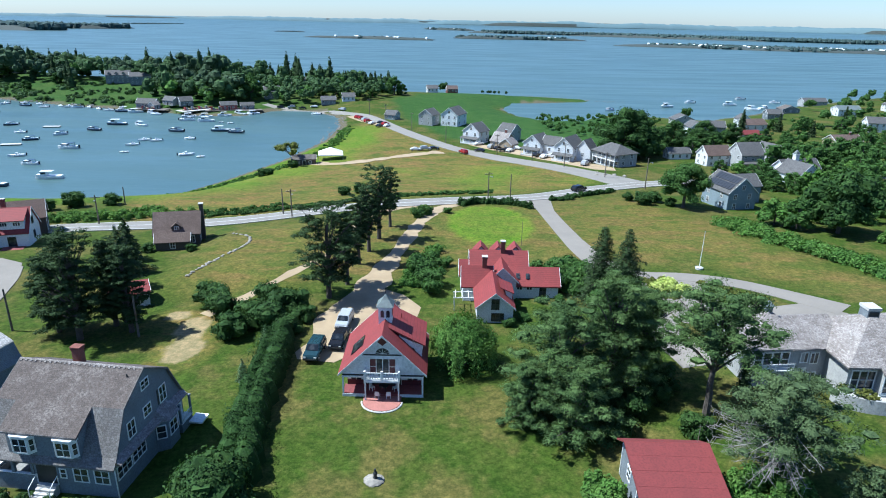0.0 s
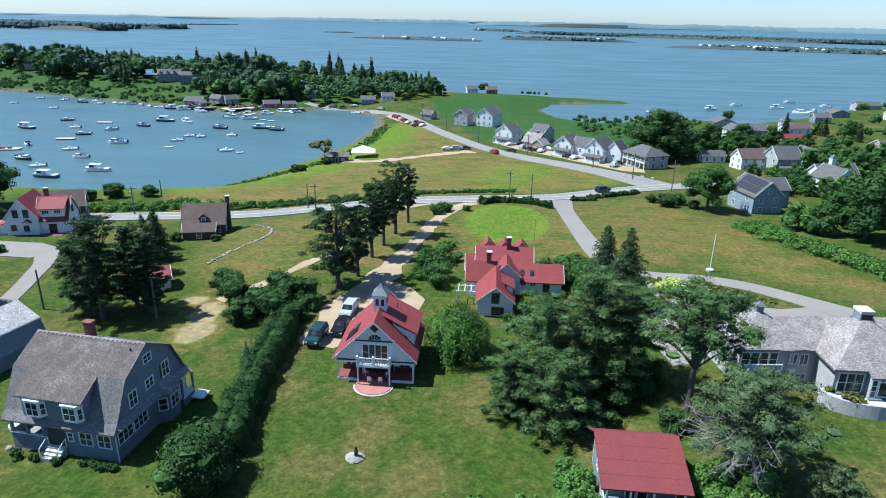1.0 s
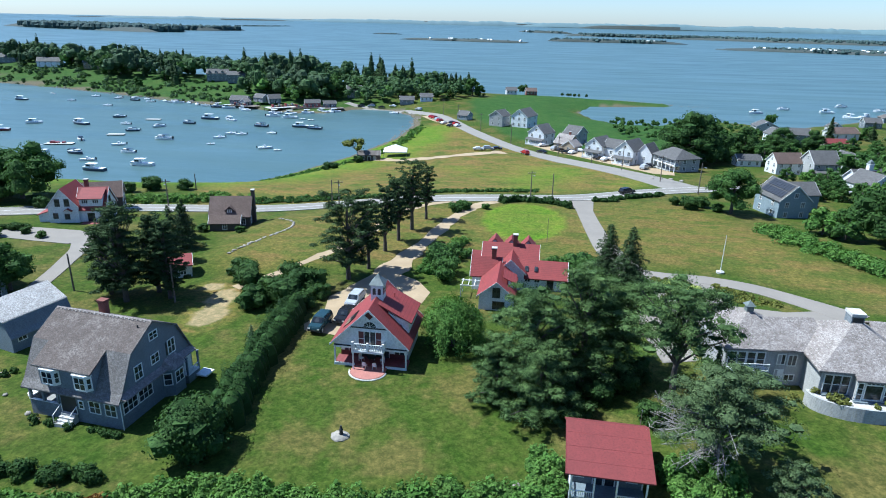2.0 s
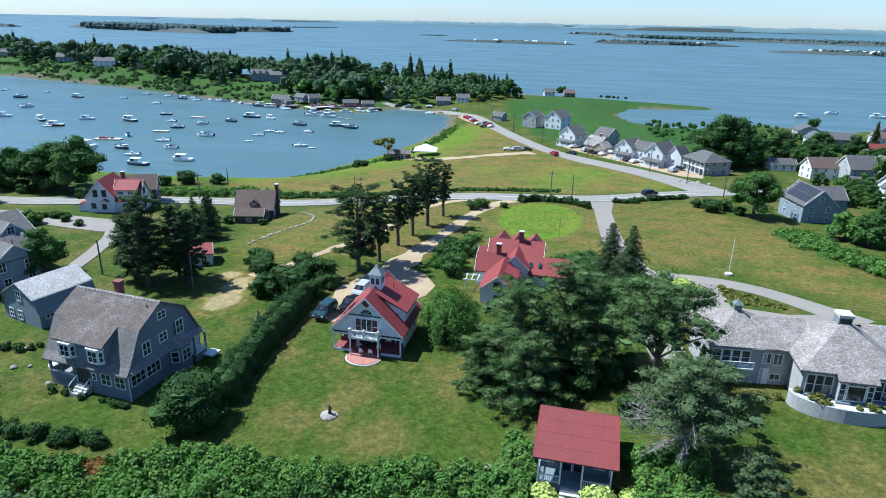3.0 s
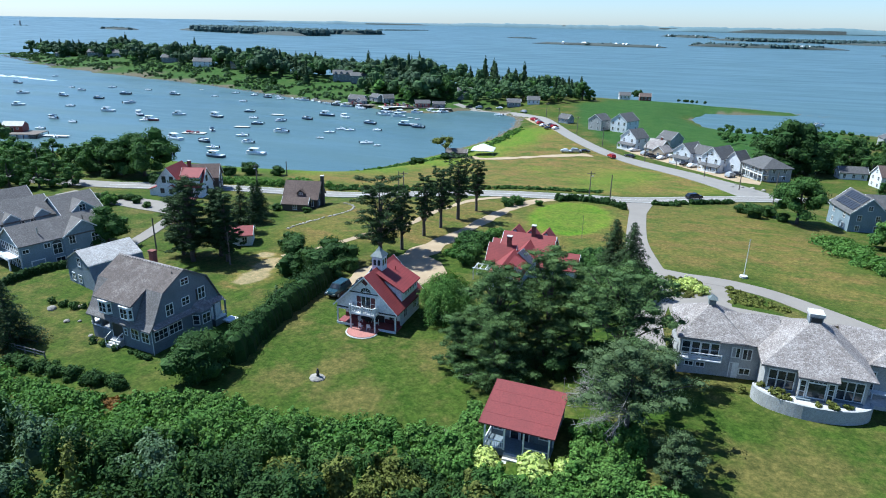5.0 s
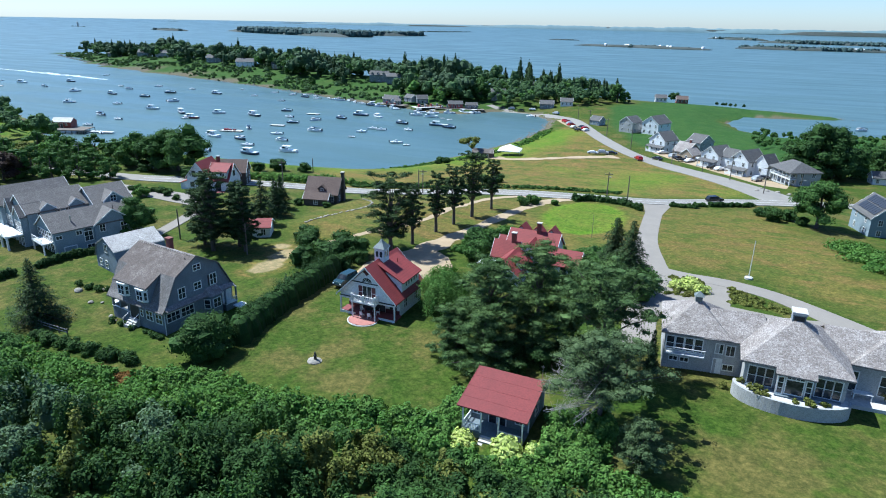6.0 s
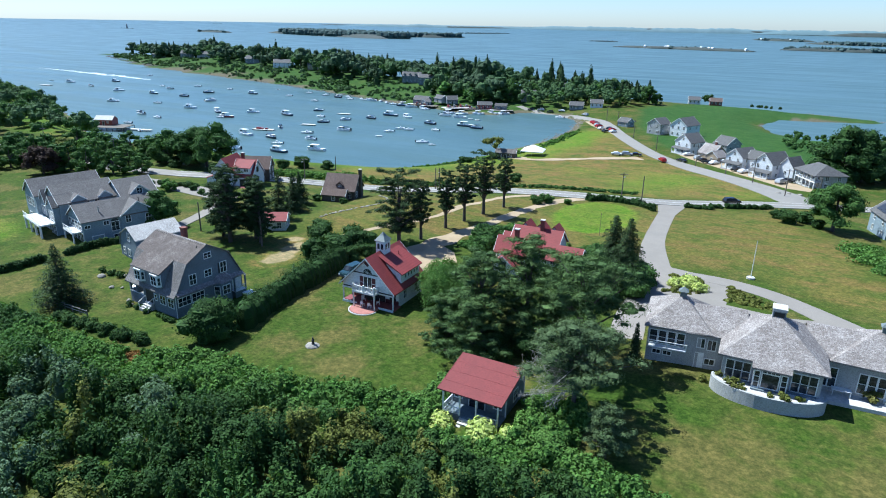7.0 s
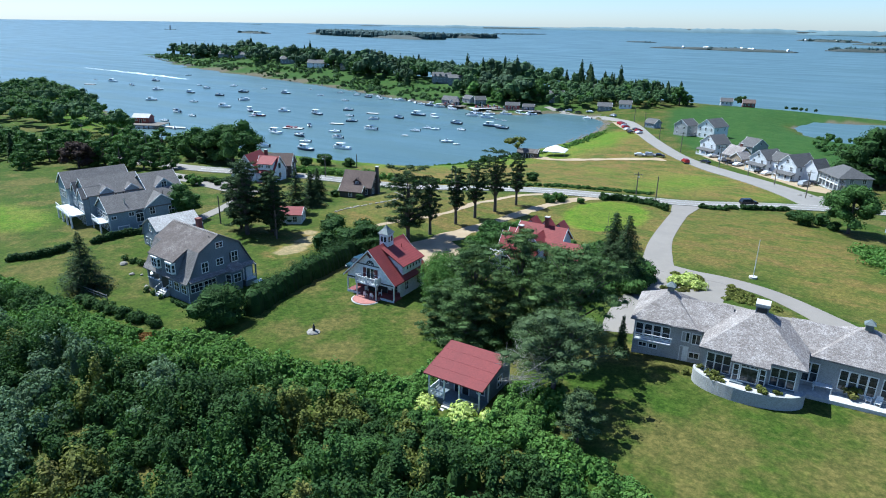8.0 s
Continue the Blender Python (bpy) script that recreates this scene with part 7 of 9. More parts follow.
# ---- the red-roofed farmhouse ----
def farmhouse():
    t = thing("farmhouse", 7.0, 96.5, 13.5, 0, "rambling white farmhouse with red roofs and brick chimneys", "house")
    gable_block(t, -4.6, 4.6, 1.2, 7.6, 3.6, 6.3, "x", WHITE_CLAP, RED_ROOF)
    gable_block(t, 1.8, 9.5, -1.2, 4.2, 2.5, 4.5, "x", WHITE_CLAP, RED_ROOF)
    gable_block(t, -4.1, 1.3, -10.3, -1.0, 2.7, 4.9, "y", WHITE_CLAP, RED_ROOF)
    gable_block(t, -6.0, -1.5, -2.6, 1.2, 3.0, 5.4, "x", WHITE_CLAP, RED_ROOF)
    gable_block(t, -6.3, -2.0, 1.6, 4.8, 3.2, 5.0, "x", WHITE_CLAP, RED_ROOF)
    gable_block(t, -1.9, 2.6, -1.6, 3.2, 3.4, 5.5, "y", WHITE_CLAP, RED_ROOF)
    for x in (-2.9, 0.0, 2.9):
        gable_block(t, x - 1.1, x + 1.1, 4.7, 7.3, 5.7, 6.95, "y", WHITE_CLAP, RED_ROOF, 0.25, 3.6, rakes=False)
    chimney(t, 0.7, 4.2, 5.6, 8.0, 0.7, 0.7)
    chimney(t, -2.6, -0.6, 4.4, 7.0, 0.75, 0.75)
    window(t, side(-1.4, -10.3, 3.1, 0), 1.0, 1.5, 2, 2, DARK)
    window(t, side(-1.0, -10.3, 1.0, 0), 1.7, 1.1, 3, 1, DARK)
    window(t, side(7.0, -1.2, 1.4, 0), 0.9, 1.7, 2, 2, DARK)
    for x in (3.2, 4.8):
        window(t, side(x, -1.2, 1.9, 0), 0.8, 0.5, 2, 1)
        part("skylight", Mesh().prism([(-0.5, 3.22), (0.3, 3.82), (0.27, 3.9), (-0.53, 3.3)], "x", x - 0.55, x + 0.05), GLASS, t)
    window(t, side(1.3, -6.5, 1.5, 90), 0.9, 1.2, 2, 2)
    for y in (-8, -4.5):
        window(t, side(-4.1, y, 1.5, -90), 0.9, 1.2, 2, 2)
    window(t, side(-6.3, 3.2, 3.2, -90), 0.8, 1.1, 2, 2)
    window(t, side(-6.0, -0.7, 3.0, -90), 0.8, 1.2, 2, 2)
    part("dormer", Mesh().prism([(0.3, 3.7), (1.25, 2.95), (1.3, 3.9), (0.3, 4.5)], "y", -8.0, -4.5), WHITE_CLAP, t)
    profile_roof(t, [(-0.6, 4.95), (1.55, 4.0)], "y", -8.2, -4.3, RED_ROOF, 0.12, "red dormer roof", "dormer_roof")
    part("pergola", Mesh().box(-7.6, -6.4, 2.2, -4.4, -6.28, 2.35).box(-7.6, -4.1, 2.2, -4.4, -3.98, 2.35).box(-7.5, -6.4, -0.2, -7.38, -6.28, 2.2).box(-7.5, -4.1, -0.2, -7.38, -3.98, 2.2).box(-7.3, -6.6, 2.36, -7.2, -3.8, 2.46).box(-6.3, -6.6, 2.36, -6.2, -3.8, 2.46).box(-5.3, -6.6, 2.36, -5.2, -3.8, 2.46), WHITE, t, "white garden pergola")


farmhouse()


# ---- plainer houses ----
def simple_house(name, label, x, y, rz, w, d, eave, ridge, wall, roof, axis="x", cols=3, floors=2, chim=False, porch=False, dormers=0, group="", wing=None, trim=None):
    t = thing(name, x, y, G(x, y) - 0.1, rz, label, "house", group)
    gable_block(t, -w / 2, w / 2, -d / 2, d / 2, eave, ridge, axis, wall, roof, 0.3, trim=trim)
    fh = eave / floors
    for k in range(floors):
        z = fh * (k + 0.55)
        for i in range(cols):
            u = -w / 2 + w * (i + 0.5) / cols
            if porch and k == 0:
                continue
            window(t, side(u, -d / 2, z, 0), 0.85, min(1.35, fh * 0.5), 2, 2)
        for v in (-d / 4, d / 4):
            window(t, side(w / 2, v, z, 90), 0.85, min(1.35, fh * 0.5), 2, 2)
            window(t, side(-w / 2, v, z, -90), 0.85, min(1.35, fh * 0.5), 2, 2)
    zg = eave + (ridge - eave) * 0.35
    if axis == "x":
        window(t, side(w / 2, 0, zg, 90), 0.8, 1.0, 2, 2)
        window(t, side(-w / 2, 0, zg, -90), 0.8, 1.0, 2, 2)
    else:
        window(t, side(0, -d / 2, zg, 0), 0.9, 1.1, 2, 2)
    if porch:
        part("porch_floor", Mesh().box(-w / 2, -d / 2 - 2.1, -0.5, w / 2, -d / 2 - 0.01, 0.35), PALE_SHINGLE, t)
        part("porch_roof", Mesh().prism([(-d / 2 - 2.3, 2.6), (-d / 2 + 0.02, 3.3), (-d / 2 + 0.02, 3.12), (-d / 2 - 2.3, 2.42)], "x", -w / 2 - 0.2, w / 2 + 0.2), roof, t)
        for i in range(4):
            post(t, -w / 2 + 0.2 + (w - 0.4) * i / 3, -d / 2 - 2.0, 0.35, 2.5, 0.2)
        part("porch_rail", Mesh().box(-w / 2 + 0.2, -d / 2 - 2.05, 1.15, w / 2 - 0.2, -d / 2 - 1.95, 1.25).box(-w / 2 + 0.2, -d / 2 - 2.04, 0.36, w / 2 - 0.2, -d / 2 - 1.98, 0.9), WHITE, t)
        door(t, side(0, -d / 2, 0.35, 0), 0.95, 2.0)
        for u in (-w / 3, w / 3):
            window(t, side(u, -d / 2, 1.6, 0), 0.85, 1.2, 2, 2)
    for i in range(dormers):
        u = -w / 2 + w * (i + 0.5) / dormers
        gable_block(t, u - 0.9, u + 0.9, -d / 2 + 0.5, 0, eave + 1.2, eave + 2.0, "y", wall, roof, 0.2, eave - 0.3, rakes=False)
        window(t, side(u, -d / 2 + 0.5, eave + 0.75, 0), 0.75, 0.85, 2, 2)
    if wing:
        wx0, wx1, wy0, wy1, we, wr, wa = wing
        gable_block(t, wx0, wx1, wy0, wy1, we, wr, wa, wall, roof, 0.25)
        window(t, side((wx0 + wx1) / 2, wy0, we * 0.6, 0), 0.85, 1.1, 2, 2)
    if chim:
        chimney(t, w * 0.2, 0, ridge - 1.0, ridge + 1.1, 0.8, 0.6)
    return t


brown = simple_house("cottage_house", "dark brown shingled house with a brown roof and dormer", -57.2, 125.5, 14, 8.6, 6.6, 3.0, 6.6, DARK_WALL, BROWN_ROOF, "x", 3, 1, False, False, 1, wing=(-3.8, 2.6, -6.0, -3.0, 2.2, 3.5, "x"), trim=DARK)
chimney(brown, 4.7, 0.4, 0, 8.0, 0.7, 0.9, DARK_WALL)
def red_roof_house():
    """A white house: a steep gable to the front, a long dormer beside it and a low lean-to."""
    t = thing("red_roof_house", -92.0, 121.5, G(-92, 121.5) - 0.1, 17, "white house with a red roof, front gable and long dormer", "house")
    gable_block(t, -5.6, 0.6, -3.6, 5.4, 4.2, 8.0, "y", WHITE_CLAP, RED_ROOF, 0.3)
    gable_block(t, 0.0, 6.0, -3.0, 4.6, 3.2, 7.3, "x", WHITE_CLAP, RED_ROOF, 0.3)
    part("dormer_wall", Mesh().prism([(-2.6, 3.2), (0.6, 4.4), (0.6, 6.6), (-2.6, 5.5)], "x", 0.7, 5.5), WHITE_CLAP, t)
    profile_roof(t, [(-3.0, 5.55), (0.9, 7.35)], "x", 0.5, 5.75, RED_ROOF, 0.15, "red dormer roof", "dormer_roof")
    part("lean_to_wall", Mesh().prism([(-8.2, -0.6), (-5.61, -0.6), (-5.61, 2.7), (-8.2, 2.0)], "y", -2.6, 1.6), WHITE_CLAP, t)
    profile_roof(t, [(-8.5, 2.0), (-5.62, 2.95)], "y", -2.9, 1.9, RED_ROOF, 0.14, "red lean-to roof", "lean_to_roof")
    for x in (-3.5, -1.5):
        window(t, side(x, -3.6, 4.9, 0), 0.85, 1.5, 1, 2, DARK)
    for x, z in ((-4.2, 1.9), (-1.8, 1.7)):
        window(t, side(x, -3.6, z, 0), 0.85, 1.1, 2, 2, DARK)
    for x in (1.9, 4.2):
        window(t, side(x, -2.61, 4.8, 0), 1.2, 0.7, 3, 1)
    door(t, side(3.0, -3.0, 0.3, 0), 1.6, 2.0, glazed=True)
    window(t, side(6.0, 0.8, 4.6, 90), 1.0, 1.3, 2, 2, DARK)
    window(t, side(6.0, 0.8, 1.7, 90), 1.0, 1.3, 2, 2, DARK)
    part("hood", Mesh().prism([(-2.3, 3.1), (-1.4, 3.7), (-0.5, 3.1), (-0.5, 2.98), (-1.4, 3.56), (-2.3, 2.98)], "y", -4.4, -3.61), RED_ROOF, t, "small red porch hood")
    part("deck", Mesh().box(1.2, -5.2, -0.5, 5.2, -3.01, 0.28), RED_BOARD, t, "red-brown deck by the door")
    chimney(t, 0.9, 2.6, 6.0, 8.7, 0.8, 0.7)


red_roof_house()
simple_house("shingled_house", "house with a faded brown roof behind the red-roofed one", -93.5, 129.5, 28, 11.0, 6.0, 4.0, 7.0, DARK_WALL, BROWN_ROOF, "x", 3, 2)
simple_house("red_roof_shed", "small white shed with a faded red roof", -52.2, 92.6, 30, 5.6, 4.6, 2.5, 3.7, WHITE_CLAP, RED_ROOF, "x", 2, 1)
solar = simple_house("solar_house", "grey house with white trim and solar panels on the roof", 73.2, 164.6, 13, 8.2, 11.0, 5.0, 8.6, PALE_BLUE, ASPH_ROOF, "y", 2, 2, wing=(3.7, 11.0, 1.5, 8.5, 4.6, 7.2, "x"))
sl = 3.6 / 4.1
for r in range(2):
    for k in range(8):
        u0, u1 = (-3.6, -2.1) if r == 0 else (-1.9, -0.4)
        part("solar_panel", Mesh().prism([(u0, 5.0 + (u0 + 4.1) * sl + 0.22), (u1, 5.0 + (u1 + 4.1) * sl + 0.22), (u1, 5.0 + (u1 + 4.1) * sl + 0.28), (u0, 5.0 + (u0 + 4.1) * sl + 0.28)], "y", -4.9 + 1.15 * k, -3.85 + 1.15 * k), SOLAR, solar, "dark solar panel")


def big_grey_house():
    """Three long roofs side by side and a cross wing; their gables look towards the water."""
    t = thing("large_house", -78.0, 64.5, 12.2, 74, "large blue-grey house with several dark gables and white decks", "house")
    gable_block(t, 0.0, 15.0, 0.0, 8.4, 5.0, 7.7, "x", PALE_BLUE, HOUSE_ROOF)
    gable_block(t, 7.5, 14.98, -0.25, 4.1, 4.9, 7.45, "y", PALE_BLUE, HOUSE_ROOF, 0.3)
    gable_block(t, -1.2, 10.4, 8.7, 18.0, 7.3, 10.3, "x", PALE_BLUE, HOUSE_ROOF)
    gable_block(t, -3.0, 10.8, 18.3, 26.0, 7.6, 10.5, "x", PALE_BLUE, HOUSE_ROOF)
    gable_block(t, 10.45, 18.0, 5.6, 14.6, 7.4, 10.3, "x", PALE_BLUE, HOUSE_ROOF)
    gable_block(t, 12.2, 16.2, 5.3, 9.0, 7.9, 9.6, "y", PALE_BLUE, HOUSE_ROOF, 0.25, 4.5)
    gable_block(t, -2.4, 2.0, 9.0, 12.6, 6.8, 8.7, "x", PALE_BLUE, HOUSE_ROOF, 0.25)
    gable_block(t, -2.1, 2.0, 15.0, 18.2, 6.9, 9.0, "x", PALE_BLUE, HOUSE_ROOF, 0.25)
    for x in (2.6, 8.0):
        gable_block(t, x - 1.3, x + 1.3, 8.5, 12.0, 7.7, 8.7, "y", PALE_BLUE, HOUSE_ROOF, 0.22, 6.4)
    # the long side towards the garden
    part("garage_door", Mesh().box(1.6, -0.07, -0.1, 3.7, -0.004, 1.5), PALE_BLUE, t, "blue-grey garage door")
    part("door_frame", Mesh().box(1.42, -0.09, -0.1, 1.6, -0.005, 1.68).box(3.7, -0.09, -0.1, 3.88, -0.005, 1.68).box(1.6, -0.09, 1.5, 3.7, -0.005, 1.68), WHITE, t)
    for x, z, w, h, c, r in ((0.9, 3.7, 1.0, 0.6, 2, 1), (4.6, 3.9, 1.0, 0.8, 2, 1), (6.3, 2.9, 1.5, 1.9, 2, 2), (6.5, 0.7, 1.5, 0.8, 2, 1)):
        window(t, side(x, 0, z, 0), w, h, c, r)
    arch = [(6.3 + 0.75 * math.cos(a), 4.0 + 0.55 * math.sin(a)) for a in np.linspace(0, math.pi, 10)]
    part("arched_window", Mesh().prism(arch, "y", -0.06, -0.004), GLASS, t, "arched window head")
    for x, z, w, h in ((9.0, 4.0, 1.0, 1.5), (13.2, 3.6, 1.1, 1.6), (9.4, 1.3, 1.1, 1.2), (13.4, 1.0, 1.2, 1.2)):
        window(t, side(x, -0.25, z, 0), w, h, 2, 2)
    for x in (1.2, 4.2, 6.4):
        window(t, side(x, 8.7, 6.9, 0), 1.1, 0.7, 2, 1)
    window(t, side(14.2, 5.3, 8.2, 0), 1.1, 1.2, 2, 2)
    # gable ends over the decks
    for y in (1.4, 3.4, 5.4, 7.2):
        window(t, side(0, y, 1.4, -90), 1.5, 1.9, 2, 2)
        window(t, side(0, y, 3.8, -90), 1.5, 1.5, 2, 2)
    for y in (9.9, 11.7):
        window(t, side(-2.4, y, 4.6, -90), 1.3, 1.9, 2, 2)
        window(t, side(-2.4, y, 1.4, -90), 1.4, 2.0, 2, 1)
    for y in (13.4, 14.4):
        window(t, side(-1.2, y, 4.6, -90), 0.8, 2.2, 1, 2)
    for y in (15.9, 17.4):
        window(t, side(-2.1, y, 4.6, -90), 1.1, 1.9, 2, 2)
        window(t, side(-2.1, y, 1.4, -90), 1.2, 2.0, 2, 1)
    for y, z in ((20.4, 5.6), (22.4, 5.6), (24.2, 5.6), (20.4, 2.0), (23.6, 2.0)):
        window(t, side(-3.0, y, z, -90), 1.3, 1.7, 2, 2)
    deck = part("deck", Mesh().box(-5.6, 8.9, 3.0, -2.45, 20.0, 3.3), WHITE, t, "white upper deck")
    for y in (9.2, 12.6, 16.0, 19.6):
        part("post", Mesh().box(-5.5, y - 0.17, -0.4, -5.16, y + 0.17, 3.0), WHITE, deck)
    railing(t, (-5.5, 9.0), (-5.5, 19.9), 3.3, 1.0, 0.5)
    railing(t, (-5.5, 9.0), (-2.5, 9.0), 3.3, 1.0, 0.5)
    small = part("deck", Mesh().box(-1.9, 1.0, 2.5, -0.02, 6.6, 2.75), WHITE, t, "small white balcony")
    for y in (1.2, 6.4):
        part("post", Mesh().box(-1.8, y - 0.12, -0.4, -1.56, y + 0.12, 2.5), WHITE, small)
    railing(t, (-1.8, 1.1), (-1.8, 6.5), 2.75, 1.0, 0.4)
    part("terrace", Mesh().box(-6.6, 8.4, -0.6, -2.45, 21.5, 0.16), CONCRETE, t, "pale stone terrace")
    part("terrace", Mesh().box(-9.0, 20.0, -0.8, -6.62, 29.0, 0.0), CONCRETE, t, "pale stone terrace")
    part("walk", Mesh().box(-4.2, -0.2, -0.6, -0.05, 2.4, 0.05), CONCRETE, t, "pale paved corner by the wall")
    part("vent", Mesh().tube((4.0, 1.6, 5.6), (4.0, 1.6, 7.3), 0.13, 0.13, 7), METAL, t, "metal flue")
    part("vent", Mesh().tube((12.6, 2.4, 6.6), (12.6, 2.4, 7.6), 0.07, 0.07, 6), DARK, t)


big_grey_house()

# houses along the beach road
G1 = "houses along the beach road"
def porch_house():
    """A broad house under one low hipped roof, its porch columns towards the crossroads."""
    t = thing("beach_house", 60.0, 231.5, G(60, 231.5) - 0.1, -62, "white and grey beach house with a columned porch and dark roof", "house", G1)
    part("wall", Mesh().box(-6.0, -3.2, -0.6, 6.0, 5.0, 5.0), PALE_SHINGLE, t)
    hip_roof(t, -6.0, 6.0, -5.6, 5.0, 5.0, 7.9, ASPH_ROOF, 0.5, 5.0, "x", 0.2, "broad dark hipped roof")
    part("porch_floor", Mesh().box(-6.0, -5.6, -0.5, 6.0, -3.21, 0.35), PALE_SHINGLE, t)
    part("balcony", Mesh().box(-6.0, -5.6, 2.6, 6.0, -3.21, 2.8), WHITE, t)
    for i in range(6):
        post(t, -5.8 + 2.32 * i, -5.4, 0.35, 2.6, 0.24)
        post(t, -5.8 + 2.32 * i, -5.4, 2.8, 4.98, 0.24)
    railing(t, (-5.9, -5.45), (5.9, -5.45), 2.8, 0.95, 0.35)
    for x in (-4.4, -1.6, 1.6, 4.4):
        window(t, side(x, -3.2, 1.7, 0), 1.2, 1.5, 2, 2)
        window(t, side(x, -3.2, 4.0, 0), 1.2, 1.4, 2, 2)
    for y in (-1.5, 2.5):
        for z in (1.6, 4.0):
            window(t, side(6.0, y, z, 90), 1.1, 1.3, 2, 2)
            window(t, side(-6.0, y, z, -90), 1.1, 1.3, 2, 2)


porch_house()
simple_house("beach_house", "white gabled beach house with decks", 45.0, 241.5, -35, 7.5, 10, 5.6, 9.0, WHITE_CLAP, ASPH_ROOF, "y", 2, 2, porch=True, group=G1, wing=(3.0, 9.0, -1.0, 5.5, 4.8, 8.2, "y"))
simple_house("beach_house", "white beach house with a grey roof and front porch", 34.5, 254.0, -35, 7.5, 9, 5.0, 8.0, WHITE_CLAP, ASPH_ROOF, "y", 2, 2, porch=True, group=G1, wing=(2.8, 10.0, -2.0, 4.5, 4.8, 7.6, "x"))
simple_house("beach_house", "low tan-grey beach cottage with a steep roof", 22.3, 272.0, -35, 7.2, 8.5, 3.2, 6.6, TAN_WALL, CEDAR, "x", 2, 1, True, group=G1, wing=(1.5, 7.5, -5.5, 0.0, 2.8, 5.0, "y"))
simple_house("beach_house", "white gambrel-like beach house with grey roof and porch", 11.5, 286.5, -35, 8.6, 8.5, 5.6, 9.0, WHITE_CLAP, ASPH_ROOF, "y", 2, 2, porch=True, group=G1)
simple_house("beach_house", "grey beach house with white trim", 26.5, 288.0, -35, 7.0, 9, 5.0, 8.0, PALE_SHINGLE, ASPH_ROOF, "x", 2, 2, group=G1)
simple_house("beach_house", "grey shingled house with a white gable front", 2.0, 341.5, -25, 9.6, 12, 6.0, 9.6, WHITE_CLAP, ASPH_ROOF, "y", 3, 2, group=G1)
simple_house("beach_house", "pale grey two-storey house", -11.0, 341.0, -25, 8.0, 9, 5.6, 8.4, PALE_SHINGLE, ASPH_ROOF, "y", 2, 2, group=G1)
simple_house("beach_house", "small grey cottage beside the road", -32.0, 359.0, -25, 6.5, 6, 2.8, 5.0, PALE_BLUE, ASPH_ROOF, "x", 2, 1, group=G1)
simple_house("beach_house", "low grey cottage behind the white houses", 43.0, 263.0, -35, 7.0, 6, 2.8, 5.0, PALE_SHINGLE, CEDAR, "x", 2, 1, group=G1)
G2 = "village houses"
simple_house("village_house", "white house with a low grey roof", 89.0, 249, 10, 9, 5, 2.6, 4.4, WHITE_CLAP, ASPH_ROOF, "x", 3, 1, group=G2)
simple_house("village_house", "white house with a steep dark brown roof", 98.0, 236, 14, 10, 7, 4.4, 7.4, WHITE_CLAP, BROWN_ROOF, "x", 3, 2, group=G2)
simple_house("village_house", "grey gabled house with white porch", 108.0, 232, 10, 9, 9, 5.4, 9.2, PALE_SHINGLE, ASPH_ROOF, "x", 3, 2, porch=True, group=G2)
simple_house("village_house", "white gabled house with arched windows", 121.0, 240, 18, 8, 10, 5.0, 8.0, WHITE_CLAP, ASPH_ROOF, "y", 2, 2, group=G2)
simple_house("village_house", "tan house with a brown roof and two chimneys", 176.0, 286, 8, 13, 9, 3.2, 5.8, TAN_WALL, BROWN_ROOF, "x", 4, 1, True, group=G2)
for i, (x, y, rz, w, d, e, r, wl, rf) in enumerate(((121, 318, 10, 8, 7, 4.4, 7, WHITE_CLAP, ASPH_ROOF), (132, 322, -5, 10, 7, 4.2, 6.8, GREY_SHINGLE, ASPH_ROOF), (143, 308, 12, 11, 5, 2.6, 4.2, TAN_WALL, RED_SHED), (126, 350, 4, 11, 8, 4.5, 7, PALE_SHINGLE, ASPH_ROOF), (160, 342, 15, 14, 8, 3.6, 6, WHITE_CLAP, BROWN_ROOF), (228, 346, -10, 9, 8, 5.2, 8, WHITE_CLAP, ASPH_ROOF), (222, 425, 6, 12, 7, 3.0, 5.2, GREY_SHINGLE, CEDAR_DARK), (253, 414, 5, 15, 8, 4.2, 6.4, WHITE_CLAP, COPPER), (268, 480, 5, 18, 8, 3.4, 5.6, PALE_SHINGLE, ASPH_ROOF), (300, 440, -8, 10, 8, 4.6, 7.4, WHITE_CLAP, ASPH_ROOF), (330, 470, 8, 12, 8, 4.6, 7.4, WHITE_CLAP, ASPH_ROOF), (196, 392, 0, 9, 7, 3.4, 5.8, GREY_SHINGLE, ASPH_ROOF), (168, 370, 0, 7, 6, 3, 5.4, WHITE_CLAP, ASPH_ROOF))):
    simple_house("village_house", "small coastal village house with a pitched roof", x, y, rz, w, d, e, r, wl, rf, "x" if i % 3 else "y", 3, 2 if e > 4 else 1, group=G2)
ch = simple_house("chapel", "white wooden chapel with a small domed belfry", 109.5, 198.5, 16, 8.5, 9.5, 3.8, 7.4, WHITE_CLAP, ASPH_ROOF, "y", 2, 1)
gable_block(ch, -1.0, 13, 4.0, 10.5, 3.6, 6.6, "x", WHITE_CLAP, ASPH_ROOF)
bf = part("belfry", Mesh().box(1.2, 3.2, 5.5, 2.6, 4.6, 8.8).box(1.05, 3.05, 8.8, 2.75, 4.75, 8.95), WHITE, ch)
